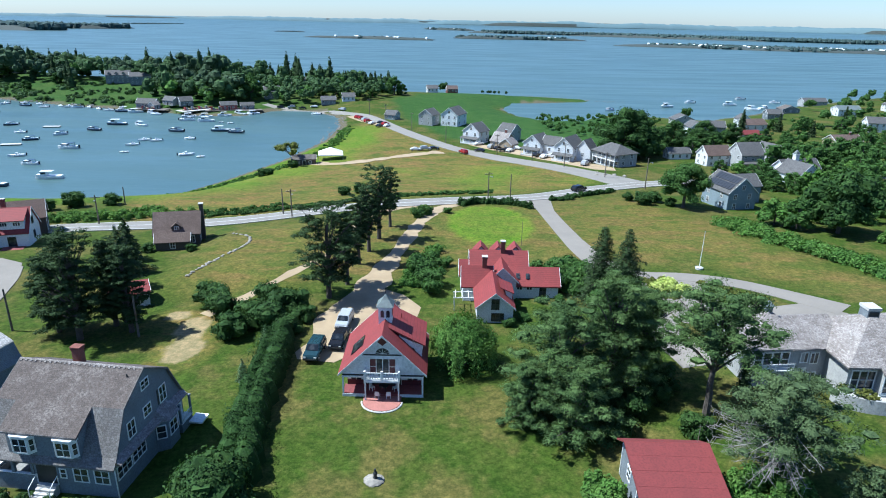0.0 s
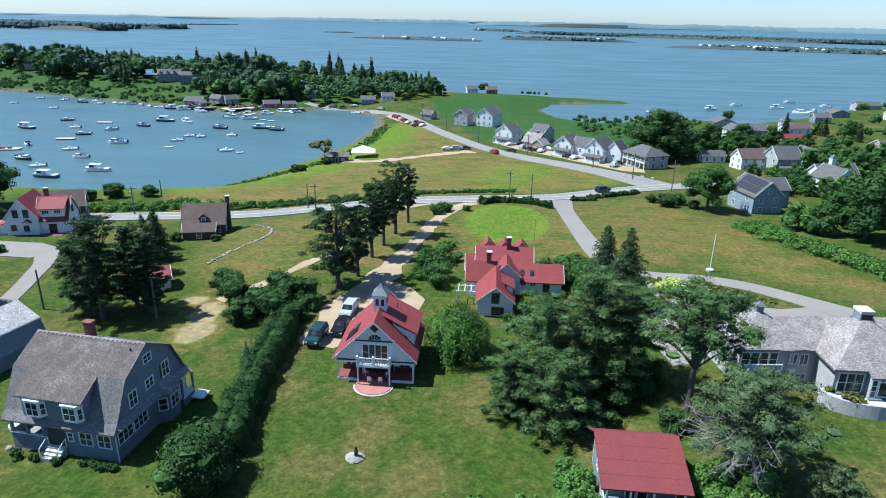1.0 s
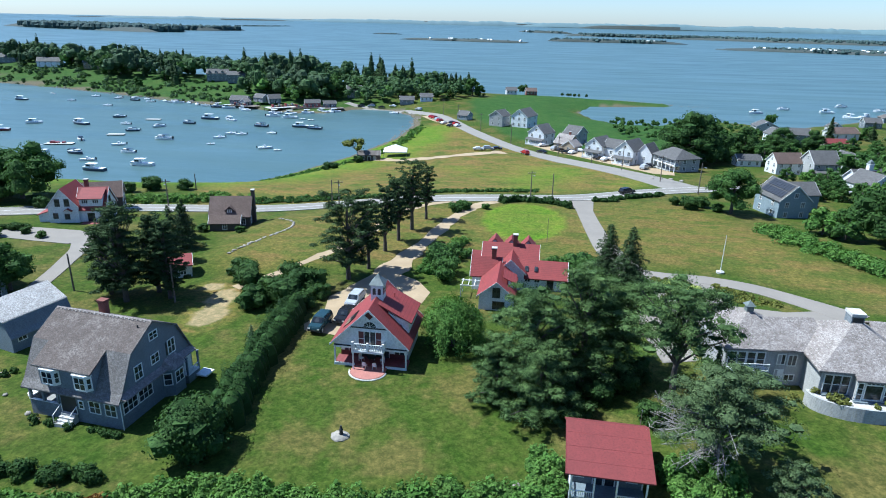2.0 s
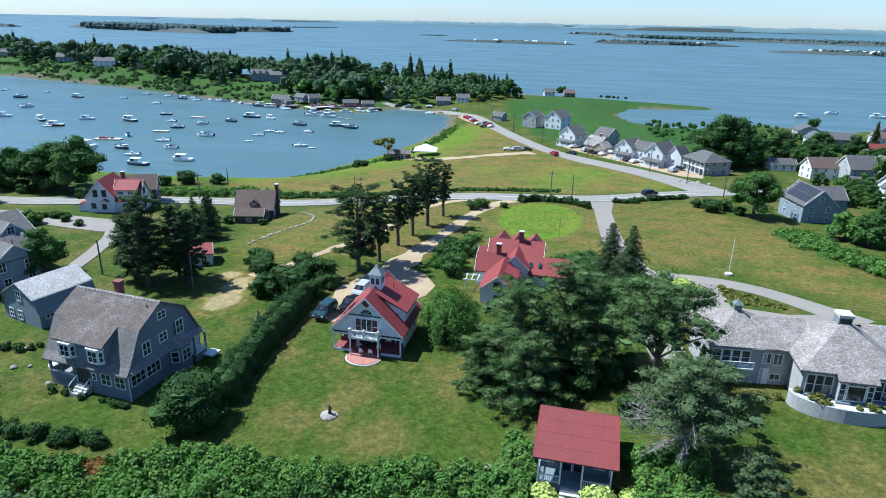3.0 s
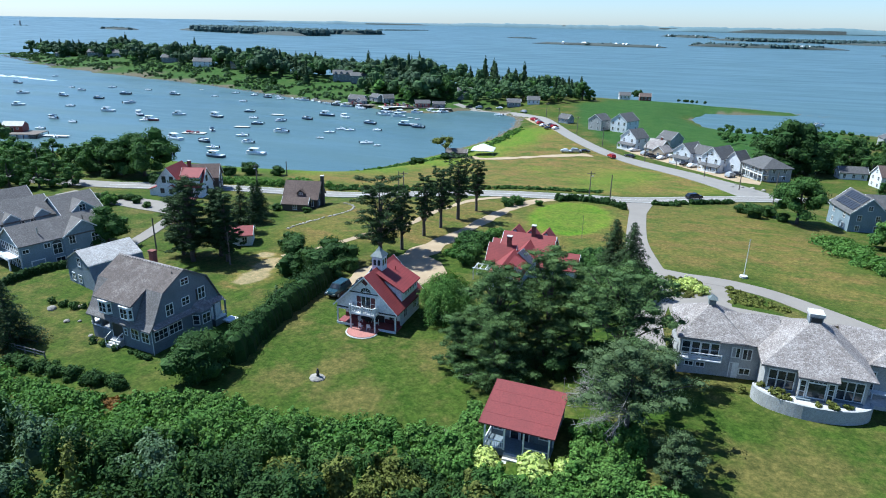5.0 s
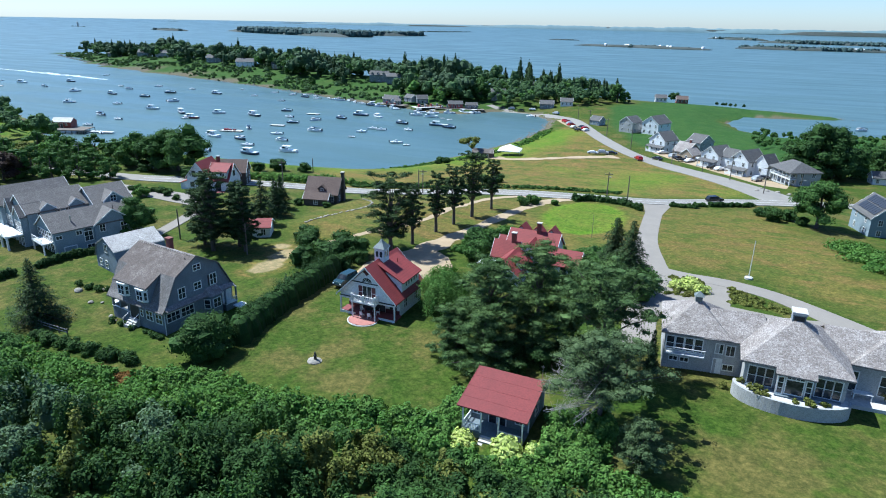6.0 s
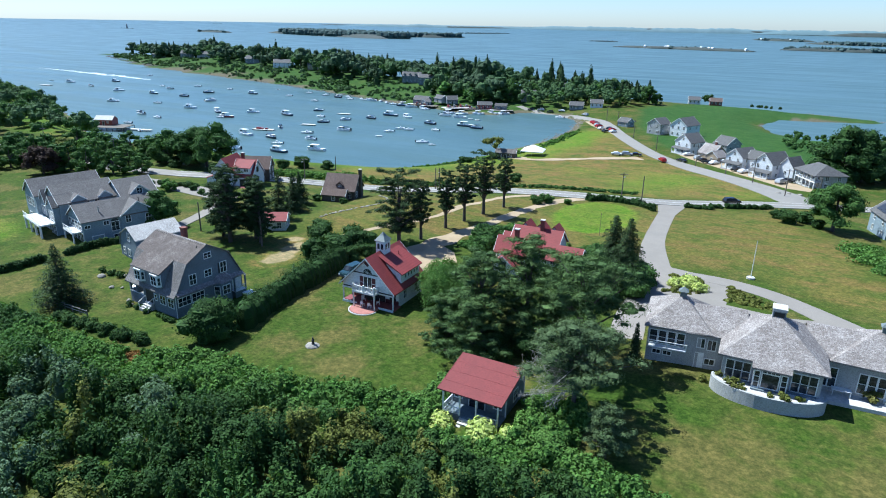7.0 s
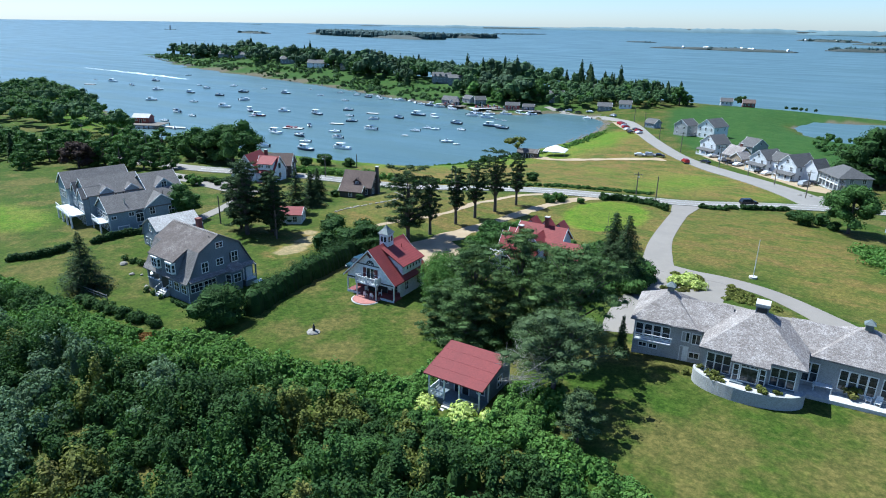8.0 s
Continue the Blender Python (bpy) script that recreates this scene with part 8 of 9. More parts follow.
part("dome", Mesh().add([(1.15, 3.15, 8.96), (2.65, 3.15, 8.96), (2.65, 4.65, 8.96), (1.15, 4.65, 8.96), (1.4, 3.4, 9.7), (2.4, 3.4, 9.7), (2.4, 4.4, 9.7), (1.4, 4.4, 9.7), (1.9, 3.9, 10.4)], [(3, 2, 1, 0), (0, 1, 5, 4), (1, 2, 6, 5), (2, 3, 7, 6), (3, 0, 4, 7), (4, 5, 8), (5, 6, 8), (6, 7, 8), (7, 4, 8)]), COPPER, bf)
chimney(ch, 3.3, 3.4, 3.0, 7.0, 0.8, 0.8)
G3 = "houses on the headland"
simple_house("row_house", "long grey two-storey row of cottages above the harbour", -240, 478, 22, 19, 9, 5.5, 8.5, GREY_SHINGLE, ASPH_ROOF, "x", 6, 2, group=G3, dormers=4)
simple_house("row_house", "long grey two-storey row of cottages above the harbour", -219, 470, 22, 19, 9, 5.5, 8.0, GREY_SHINGLE, ASPH_ROOF, "x", 6, 2, group=G3)
for x, y, w, wl in ((-345, 517, 20, PALE_SHINGLE), (-424, 524, 19, WHITE_CLAP), (-480, 540, 16, GREY_SHINGLE), (-592, 575, 16, PALE_SHINGLE), (-640, 590, 14, GREY_SHINGLE), (-727, 618, 14, GREY_SHINGLE), (-380, 520, 12, TAN_WALL), (-118, 432, 10, GREY_SHINGLE), (-108, 470, 11, TAN_WALL)):
    simple_house("headland_house", "weathered house among the headland trees", x, y, 20, w, 9, 4.6, 7.8, wl, ASPH_ROOF, "x", 4, 2, group=G3)
for x, y, w, wl, rf in ((-78, 418, 9, GREY_SHINGLE, ASPH_ROOF), (-66, 424, 8, WHITE_CLAP, ASPH_ROOF), (2, 494, 8, BRICK, BROWN_ROOF), (-13, 497, 8, WHITE_CLAP, ASPH_ROOF)):
    simple_house("headland_house", "small low house near the outer shore", x, y, 12, w, 6.5, 2.8, 5.0, wl, rf, "x", 3, 1, group=G3)


# ---- harbour ----
def shaped_hull(length, beam, high, fine=10):
    """A boat's hull as a shell with a pointed bow; bow towards +x."""
    st = []
    for i in range(fine + 1):
        f = i / fine
        x = -length / 2 + length * f
        half = beam / 2 * (1 - max(0, (f - 0.45) / 0.55) ** 2.2) * (0.9 + 0.1 * min(1, f * 4))
        sheer = high * (0.85 + 0.35 * f * f)
        st.append([(x, -half, sheer), (x, -half * 0.82, 0.05), (x, 0, -0.25), (x, half * 0.82, 0.05), (x, half, sheer)])
    v = [p for s in st for p in s]
    f = [(i * 5 + k, i * 5 + k + 1, (i + 1) * 5 + k + 1, (i + 1) * 5 + k) for i in range(fine) for k in range(4)]
    f.append((4, 3, 2, 1, 0))
    for i in range(fine):
        f.append((i * 5, (i + 1) * 5, (i + 1) * 5 + 4, i * 5 + 4))
    return Mesh().add(v, f)


HULL_BLUE = plain("dark_blue_hull", (0.03, 0.05, 0.09), (0.025, 0.04, 0.07), 0.3)
HULL_RED = plain("red_hull", (0.30, 0.05, 0.05), (0.22, 0.04, 0.04), 0.4)
HULL_WHITE = plain("white_hull", (0.82, 0.83, 0.83), (0.74, 0.75, 0.75), 0.3)


def boat(kind, hull, label):
    b = thing("boat", 0, 0, 0, 0, label, "boat", "boats moored in the harbour")
    L, B, H = {"lobster": (9.2, 3.2, 1.0), "skiff": (5.8, 2.1, 0.7), "cruiser": (7.6, 2.7, 1.0), "dinghy": (3.6, 1.5, 0.45)}[kind]
    part("hull", shaped_hull(L, B, H), hull, b)
    part("deck", Mesh().plate([(-L / 2 + 0.15, -B * 0.4), (L * 0.1, -B * 0.4), (L * 0.3, -B * 0.28), (L * 0.42, 0), (L * 0.3, B * 0.28), (L * 0.1, B * 0.4), (-L / 2 + 0.15, B * 0.4)], H * 0.9, H * 1.12), HULL_WHITE, b, "pale deck")
    if kind == "lobster":
        c = part("cabin", Mesh().box(0.4, -1.15, H, 2.4, 1.15, 2.6).box(-1.6, -1.3, 2.6, 2.6, 1.3, 2.75).box(2.4, -1.0, H, 4.0, 1.0, 1.55), HULL_WHITE, b, "white wheelhouse")
        part("windscreen", Mesh().box(2.4, -1.0, 1.75, 2.45, 1.0, 2.4).box(0.6, -1.2, 1.75, 2.2, -1.151, 2.4).box(0.6, 1.151, 1.75, 2.2, 1.2, 2.4), GLASS, c)
        part("mast", Mesh().tube((0.6, 0, 2.7), (0.6, 0, 4.4), 0.05, 0.03, 5), METAL, b)
    elif kind == "cruiser":
        c = part("cabin", Mesh().box(-0.2, -1.0, H, 2.2, 1.0, 1.9), HULL_WHITE, b, "low white cabin")
        part("windscreen", Mesh().box(-0.3, -1.02, 1.5, 2.25, 1.02, 1.8), GLASS, c)
        part("cover", Mesh().box(-2.4, -1.1, 2.15, 0.1, 1.1, 2.25).box(-2.3, -1.05, 1.1, -2.2, -0.95, 2.15).box(-2.3, 0.95, 1.1, -2.2, 1.05, 2.15), HULL_BLUE, b, "dark canvas top")
        part("outboard", Mesh().box(-4.6, -0.3, 0.3, -4.15, 0.3, 1.5), DARK, b)
    elif kind == "skiff":
        part("console", Mesh().box(-0.6, -0.4, H, 0.2, 0.4, 1.5).box(-1.4, -0.45, H, -1.0, 0.45, 1.15), HULL_WHITE, b)
        part("outboard", Mesh().box(-3.6, -0.25, 0.2, -3.2, 0.25, 1.25), DARK, b)
    else:
        part("thwart", Mesh().box(-0.3, -0.6, 0.5, 0.1, 0.6, 0.56), TAN_WALL, b)
    return b


B1 = [(-530, 358), (-507, 387), (-376, 288), (-396, 338), (-434, 336), (-334, 382), (-305, 293), (-276, 289), (-256, 300), (-231, 303), (-200, 235), (-176, 338), (-163, 337), (-155, 209), (-143, 221), (-117, 325), (-135, 355)]
B2 = [(-484, 346), (-362, 338), (-324, 329), (-227, 330), (-201, 263), (-182, 235), (-163, 242), (-193, 291), (-188, 306), (-179, 320), (-177, 203), (-138, 321), (-308, 257), (-367, 367), (-415, 370), (-196, 385), (-230, 398), (-264, 401), (-146, 357), (-108, 321), (-166, 274)]
B3 = [(-440, 383), (-413, 398), (-374, 397), (-302, 413), (-264, 372), (-209, 309), (-344, 299), (-286, 251), (-257, 273), (-177, 256), (-169, 224), (-143, 296), (-137, 295), (-143, 284), (-124, 302), (-111, 265), (-281, 408), (-223, 399), (-250, 397), (-254, 214), (-282, 228), (-301, 387), (-128, 391), (-81, 391), (-538, 449), (-206, 389), (-214, 393), (-236, 400), (-243, 403), (-172, 376), (-150, 368), (-140, 370), (-132, 376), (-120, 384), (-260, 409), (-272, 414)]
B4 = [(-139, 268), (-104, 262), (-340, 419), (-560, 360), (-120, 350), (-126, 352)]
B5 = [(155, 462), (207, 480), (213, 456), (225, 464), (108, 437), (181, 489), (250, 500), (232, 520)]
rngb = random.Random(3)


def moor(ob, places, s=1.0):
    for i, (x, y) in enumerate(places):
        a = 195 + rngb.gauss(0, 25) + (180 if rngb.random() < 0.15 else 0)
        k = s * rngb.uniform(0.85, 1.1)
        m = pose(x, y, 0.02, 0, 0, a) @ Matrix.Diagonal((k, k, k, 1))
        if i == 0:
            first = m
        else:
            copy_thing(ob, m)
    ob.matrix_basis = first


moor(boat("lobster", HULL_WHITE, "white lobster boat moored in the harbour"), B1[::2] + B5[:4])
moor(boat("lobster", HULL_BLUE, "dark blue lobster boat moored in the harbour"), B1[1::2])
moor(boat("cruiser", HULL_WHITE, "white motor boat with a dark canvas top"), B2[::2] + B5[4:])
moor(boat("cruiser", HULL_BLUE, "dark-hulled motor boat at its mooring"), B2[1::2])
moor(boat("skiff", HULL_WHITE, "white open motor skiff at its mooring"), B3)
moor(boat("dinghy", HULL_WHITE, "small white rowing dinghy"), B4)
quay = boat("lobster", HULL_WHITE, "white lobster boat tied up at the wharf")
moor(quay, [(-150, 369.5), (-141, 371), (-132, 377), (-125, 384), (-176, 381), (-187, 383), (-196, 388), (-118, 387)], 0.9)
bred = boat("lobster", HULL_RED, "red-hulled work boat moored in the harbour")
bred.matrix_basis = pose(-255, 276, 0.02, 0, 0, 200)


def float_dock(x, y, w, d, rz, label):
    f = thing("float", x, y, 0, rz, label, "floating dock", "floats in the harbour")
    part("deck", Mesh().box(-w / 2, -d / 2, 0.35, w / 2, d / 2, 0.5), CONCRETE, f)
    part("pontoon", Mesh().box(-w / 2 + 0.2, -d / 2 + 0.2, -0.3, w / 2 - 0.2, d / 2 - 0.2, 0.349), DARK, f)


float_dock(-203, 252, 12, 4, 15, "large floating platform with fishing gear")
float_dock(-194, 279, 8, 3, 15, "pale wooden floating platform in the harbour")
float_dock(-204, 327, 8, 3, 10, "pale wooden floating platform in the harbour")
float_dock(-520, 330, 10, 4, 15, "pale wooden floating platform in the harbour")
gear = thing("trap_stack", -204, 252, 0.5, 15, "stack of red lobster traps on a float", "lobster traps")
part("trap", Mesh().box(-3, -1, 0, -1.2, 0.8, 0.9), HULL_RED, gear)
part("trap", Mesh().box(-1.0, -0.9, 0, 0.6, 0.9, 0.6), HULL_RED, gear)
part("trap", Mesh().box(2.0, -0.8, 0, 3.2, 0.8, 0.7), HULL_RED, gear)


def wharf(x, y, w, d, rz, high, label):
    t = thing("wharf", x, y, 0, rz, label, "wharf")
    part("deck", Mesh().box(-w / 2, -d / 2, high - 0.3, w / 2, d / 2, high), POLE if w != 20 else CONCRETE, t, "weathered plank deck")
    for i in range(int(w / 3) + 1):
        for j in (-d / 2 + 0.3, d / 2 - 0.3):
            part("pile", Mesh().tube((-w / 2 + 3 * i, j, -3), (-w / 2 + 3 * i, j, high - 0.31), 0.16, 0.16, 6), BARK, t)
    return t


wharf(-152, 385.5, 20, 9, 48, 2.2, "wooden lobster wharf on piles")
wharf(-136, 389, 22, 7, 26, 2.0, "wooden harbour wharf on piles")
wharf(-180, 388, 22, 8, -8, 1.8, "wooden harbour wharf on piles")
wharf(-122, 392, 16, 6, 25, 1.8, "wooden harbour wharf on piles")
wharf(-272, 208, 24, 12, 25, 2.0, "wooden harbour wharf on piles")
wharf(-258, 214, 20, 3, 15, 0.8, "narrow floating landing stage")


def shack(x, y, z, w, d, e, r, rz, wall, roof, label):
    w, d, e, r = 0.86 * w, 0.86 * d, 0.86 * e, 0.84 * r
    t = thing("wharf_shed", x, y, z, rz, label, "shed", "sheds on the wharves")
    gable_block(t, -w / 2, w / 2, -d / 2, d / 2, e, r, "x", wall, roof, 0.25, 0.0)
    for u in (-w / 4, w / 4):
        window(t, side(u, -d / 2, e * 0.55, 0), 0.9, 1.0, 2, 2)
    door(t, side(0, -d / 2, 0, 0), 1.1, 2.0)


shack(-184, 394, 1.8, 14, 7, 3.2, 6.4, -6, GREY_SHINGLE, ASPH_ROOF, "grey shingled wharf shed")
shack(-178, 389, 1.8, 6, 5, 2.8, 5.0, 70, PALE_SHINGLE, CEDAR, "pale grey wharf shed by the water")
shack(-163, 399, 2.6, 9, 7, 3.6, 6.6, 40, GREY_SHINGLE, ASPH_ROOF, "tall grey harbour shed")
shack(-134, 391.5, 2.0, 11, 6, 3.2, 5.6, 26, HULL_RED, ASPH_ROOF, "dark red weathered wharf shed by the water")
shack(-124, 396, 1.8, 9, 5, 2.8, 4.8, 25, GREY_SHINGLE, ASPH_ROOF, "grey weathered wharf shed by the water")
shack(-276, 211, 2.0, 11, 7, 3.4, 5.6, 25, HULL_RED, CONCRETE, "dark red wharf shed with a pale roof")
shack(-288, 206, 2.0, 7, 6, 3, 5, 25, DARK_WALL, ASPH_ROOF, "dark weathered wharf shed by the water")
shack(-55.9, 239.5, 2.8, 10, 6, 3, 4.6, 12, DARK_WALL, CEDAR_DARK, "dark weathered boat shed by the shore")
shack(-172, 400, 2.8, 10, 7, 3.4, 6.2, -25, PALE_SHINGLE, ASPH_ROOF, "pale grey harbour shed above the wharf")
crate = thing("trap_stack", -155, 383, 2.2, 48, "stack of lobster traps on the wharf", "lobster traps", "traps on the wharves")
for k in range(9):
    part("trap", Mesh().box(-4 + 1.1 * k, -1.2, 0, -3.1 + 1.1 * k, 0.4, 0.5 + 0.45 * (k * 7 % 4)), (TAN_WALL, HULL_RED, GREY_SHINGLE)[k % 3], crate)
for k, (x, y, rz) in enumerate(((-149, 389.5, 48), (-140, 386.5, 26), (-181, 386, 0), (-129, 392.5, 26))):
    copy_thing(crate, pose(x, y, 2.2 if k != 2 else 1.8, 0, 0, rz))
tent = thing("party_tent", -47.5, 249.5, G(-47.5, 249.5), 10, "white peaked marquee tent on the grass", "tent")
part("canopy", Mesh().add([(-4.8, -4.4, 2.3), (4.8, -4.4, 2.3), (4.8, 4.4, 2.3), (-4.8, 4.4, 2.3), (-0.2, 0, 4.6), (0.2, 0, 4.6), (-4.8, -4.4, 2.0), (4.8, -4.4, 2.0), (4.8, 4.4, 2.0), (-4.8, 4.4, 2.0)], [(0, 1, 5, 4), (1, 2, 5), (2, 3, 4, 5), (3, 0, 4), (6, 7, 1, 0), (7, 8, 2, 1), (8, 9, 3, 2), (9, 6, 0, 3)]), WHITE, tent, "white canvas canopy")
for x in (-4.7, 0, 4.7):
    for y in (-4.3, 4.3):
        part("pole", Mesh().tube((x, y, -0.2), (x, y, 2.3), 0.05, 0.05, 6), METAL, tent)


# ---- cars ----
def car(body, label, kind="suv"):
    c = thing("car", 0, 0, 0, 0, label, "car")
    L, W = (4.8, 1.9)
    prof = {"suv": [(-2.4, 0.45), (-2.35, 1.05), (-2.2, 1.15), (-1.95, 1.75), (0.55, 1.78), (1.2, 1.15), (2.25, 1.02), (2.4, 0.75), (2.4, 0.45)],
            "pickup": [(-2.7, 0.5), (-2.7, 1.05), (-0.75, 1.05), (-0.6, 1.75), (0.75, 1.78), (1.3, 1.15), (2.5, 1.02), (2.6, 0.75), (2.6, 0.5)],
            "sedan": [(-2.3, 0.4), (-2.3, 0.9), (-1.7, 1.0), (-1.0, 1.42), (0.4, 1.43), (1.15, 0.98), (2.2, 0.85), (2.3, 0.65), (2.3, 0.4)]}[kind]
    bm = bmesh.new()
    vs = []
    for s in (-1, 1):
        vs.append([bm.verts.new((x, s * (W / 2 - (0.16 if z > 1.2 else 0.03)), z)) for x, z in prof])
    n = len(prof)
    bm.faces.new(vs[0])
    bm.faces.new(vs[1][::-1])
    for i in range(n):
        bm.faces.new((vs[0][i], vs[1][i], vs[1][(i + 1) % n], vs[0][(i + 1) % n]))
    bmesh.ops.recalc_face_normals(bm, faces=bm.faces)
    bmesh.ops.bevel(bm, geom=bm.edges[:], offset=0.06, segments=2, affect="EDGES")
    me = bpy.data.meshes.new("body")
    bm.to_mesh(me)
    bm.free()
    me.materials.append(body)
    part("body", me, None, c)
    top = max(z for x, z in prof)
    lo = 1.12 if kind != "sedan" else 0.95
    xs = {"suv": (-1.85, 0.62), "pickup": (-0.5, 0.8), "sedan": (-1.1, 0.5)}[kind]
    for s in (-1, 1):
        part("side_window", Mesh().box(xs[0] + 0.1, s * (W / 2 - 0.13) - 0.03, lo + 0.08, xs[1] - 0.05, s * (W / 2 - 0.13) + 0.03, top - 0.16), GLASS, c)
    part("windscreen", Mesh().add([(xs[1] + 0.66, -0.78, lo + 0.06), (xs[1] + 0.66, 0.78, lo + 0.06), (xs[1] + 0.06, 0.68, top - 0.06), (xs[1] + 0.06, -0.68, top - 0.06), (xs[1] + 0.5, -0.78, lo + 0.02), (xs[1] + 0.5, 0.78, lo + 0.02), (xs[1] - 0.1, 0.68, top - 0.14), (xs[1] - 0.1, -0.68, top - 0.14)], [(0, 1, 2, 3), (7, 6, 5, 4), (0, 4, 5, 1), (1, 5, 6, 2), (2, 6, 7, 3), (3, 7, 4, 0)]), GLASS, c)
    for x in (prof[0][0] + 0.85, prof[-1][0] - 0.85):
        for s in (-1, 1):
            w = part("wheel", Mesh().tube((x, s * (W / 2 - 0.24), 0.36), (x, s * (W / 2 + 0.01), 0.36), 0.36, 0.36, 14), RUBBER, c)
            part("rim", Mesh().tube((x, s * (W / 2 + 0.012), 0.36), (x, s * (W / 2 + 0.03), 0.36), 0.22, 0.2, 10), METAL, w)
    for s in (-1, 1):
        part("headlight", Mesh().box(prof[-1][0] - 0.06, s * 0.68 - 0.16, 0.68, prof[-1][0] + 0.015, s * 0.68 + 0.16, 0.85), WHITE, c)
    part("bumper", Mesh().box(prof[-1][0] - 0.1, -0.9, 0.42, prof[-1][0] + 0.06, 0.9, 0.6), DARK, c)
    return c


def coat(name, col):
    return plain(name, col, tuple(v * 0.9 for v in col), 0.22, 8.0, 1.0, 0.02)


C_GREEN, C_BLACK, C_SILVER, C_RED, C_WHITE = coat("dark_green_car_paint", (0.02, 0.05, 0.06)), coat("black_car_paint", (0.015, 0.016, 0.02)), coat("silver_car_paint", (0.42, 0.44, 0.46)), coat("red_car_paint", (0.32, 0.02, 0.02)), coat("white_car_paint", (0.78, 0.79, 0.8))


def park(ob, x, y, rz, lift=0.12):
    ob.matrix_basis = pose(x, y, G(x, y) + lift, 0, 0, rz)
    return ob


park(car(C_GREEN, "dark green van parked on the gravel beside the barn", "suv"), -19.2, 75.6, -95, 0.13).scale = (1.06, 1.04, 1.12)
park(car(C_BLACK, "dark pickup parked on the gravel beside the barn", "pickup"), -16.4, 79.0, -97)
park(car(C_SILVER, "silver suv parked on the gravel drive", "suv"), -16.6, 84.6, -95)
moving = park(car(C_BLACK, "black suv on the village road"), 36.5, 179.0, 34, 0.2)
far_cars = {"r": car(C_RED, "red car in the beach parking lot"), "w": car(C_WHITE, "white car in the beach parking lot", "sedan"), "s": car(C_SILVER, "silver car in the beach parking lot"), "b": car(C_BLACK, "dark car in the beach parking lot", "sedan")}
spots_c = [("w", -41.5, 342.0, 60), ("b", -37.0, 342.5, 60), ("r", -34, 336, 62), ("w", -32.5, 331.0, 62), ("r", -45, 351, 55), ("s", -47, 356, 60), ("b", -36.5, 331, 62), ("r", -52.5, 367, 65), ("r", -50.2, 363.5, 65), ("w", -14.5, 262.5, 10), ("s", -10.5, 264.0, 10), ("b", -7.0, 265.5, 12), ("r", 5.2, 257.0, 120), ("b", 22.0, 261.0, 150), ("b", 24.0, 262.5, 150), ("w", 27, 265, 150), ("s", 32.5, 249, 145), ("w", 38.8, 244.5, 150), ("b", 12, 262, 145), ("s", -100, 409, 200), ("b", -93, 408, 190), ("w", -86, 411, 180), ("b", -107, 409, 200), ("s", -66, 397, 150), ("b", 50.5, 233.0, 150)]
spots_c += [("b", 33.5, 246.5, 55), ("w", 36.0, 243.5, 55), ("w", 24.5, 260.0, 55), ("b", 20.0, 266.0, 40), ("s", 17.5, 270.5, 60), ("s", 48.5, 228.0, 60), ("w", 12.5, 279.0, 30)]
seen_c = set()
for k, x, y, rz in spots_c:
    if k in seen_c:
        copy_thing(far_cars[k], pose(x, y, G(x, y) + 0.14, 0, 0, rz))
    else:
        seen_c.add(k)
        park(far_cars[k], x, y, rz, 0.14)


# ---- poles, flagpole, statue, stones ----
def utility_pole(x, y, h, lamp=False, arm=True, rz=20):
    t = thing("utility_pole", x, y, G(x, y), rz, "weathered wooden utility pole" + (" with a street lamp" if lamp else " beside the road"), "utility pole", "utility poles")
    part("shaft", Mesh().tube((0, 0, -0.4), (0, 0, h), 0.17, 0.12, 8), POLE, t)
    if arm:
        part("crossarm", Mesh().box(-1.1, -0.06, h - 0.7, 1.1, 0.06, h - 0.56), POLE, t)
        for u in (-1.0, -0.4, 0.4, 1.0):
            part("insulator", Mesh().tube((u, 0, h - 0.56), (u, 0, h - 0.4), 0.05, 0.04, 6), CONCRETE, t)
    if lamp:
        a = part("lamp_arm", Mesh().tube((0, 0, h - 1.4), (0.1, -1.6, h - 0.9), 0.04, 0.04, 6), METAL, t)
        part("lamp_head", Mesh().box(-0.1, -2.2, h - 1.0, 0.25, -1.5, h - 0.85), METAL, a)
    return t


for x, y, h, lamp, arm in ((9.3, 163.2, 7.6, True, True), (-38.6, 145.8, 7.0, True, True), (-80.5, 137.5, 7.0, True, True), (-85, 158.9, 4.6, False, False), (57.5, 185.0, 9.2, True, False), (-45.5, 81.1, 6.4, False, False), (-64.5, 82.5, 6.6, False, False), (49.8, 203.0, 8.6, False, True), (40.0, 222.5, 8.6, False, True), (18.5, 252.5, 8.6, False, True), (-2.0, 284.0, 9.0, False, True), (-19.0, 318.0, 9.0, False, True), (-35.0, 352.0, 9.0, False, True), (-46.5, 374.0, 9.0, False, True), (30.5, 236.5, 4.0, False, False), (-41.5, 149.0, 6.4, False, False), (-146, 122, 8.5, True, True), (-190, 126, 8.5, False, True), (15, 162.0, 7.4, False, False)):
    utility_pole(x, y, h, lamp, arm)

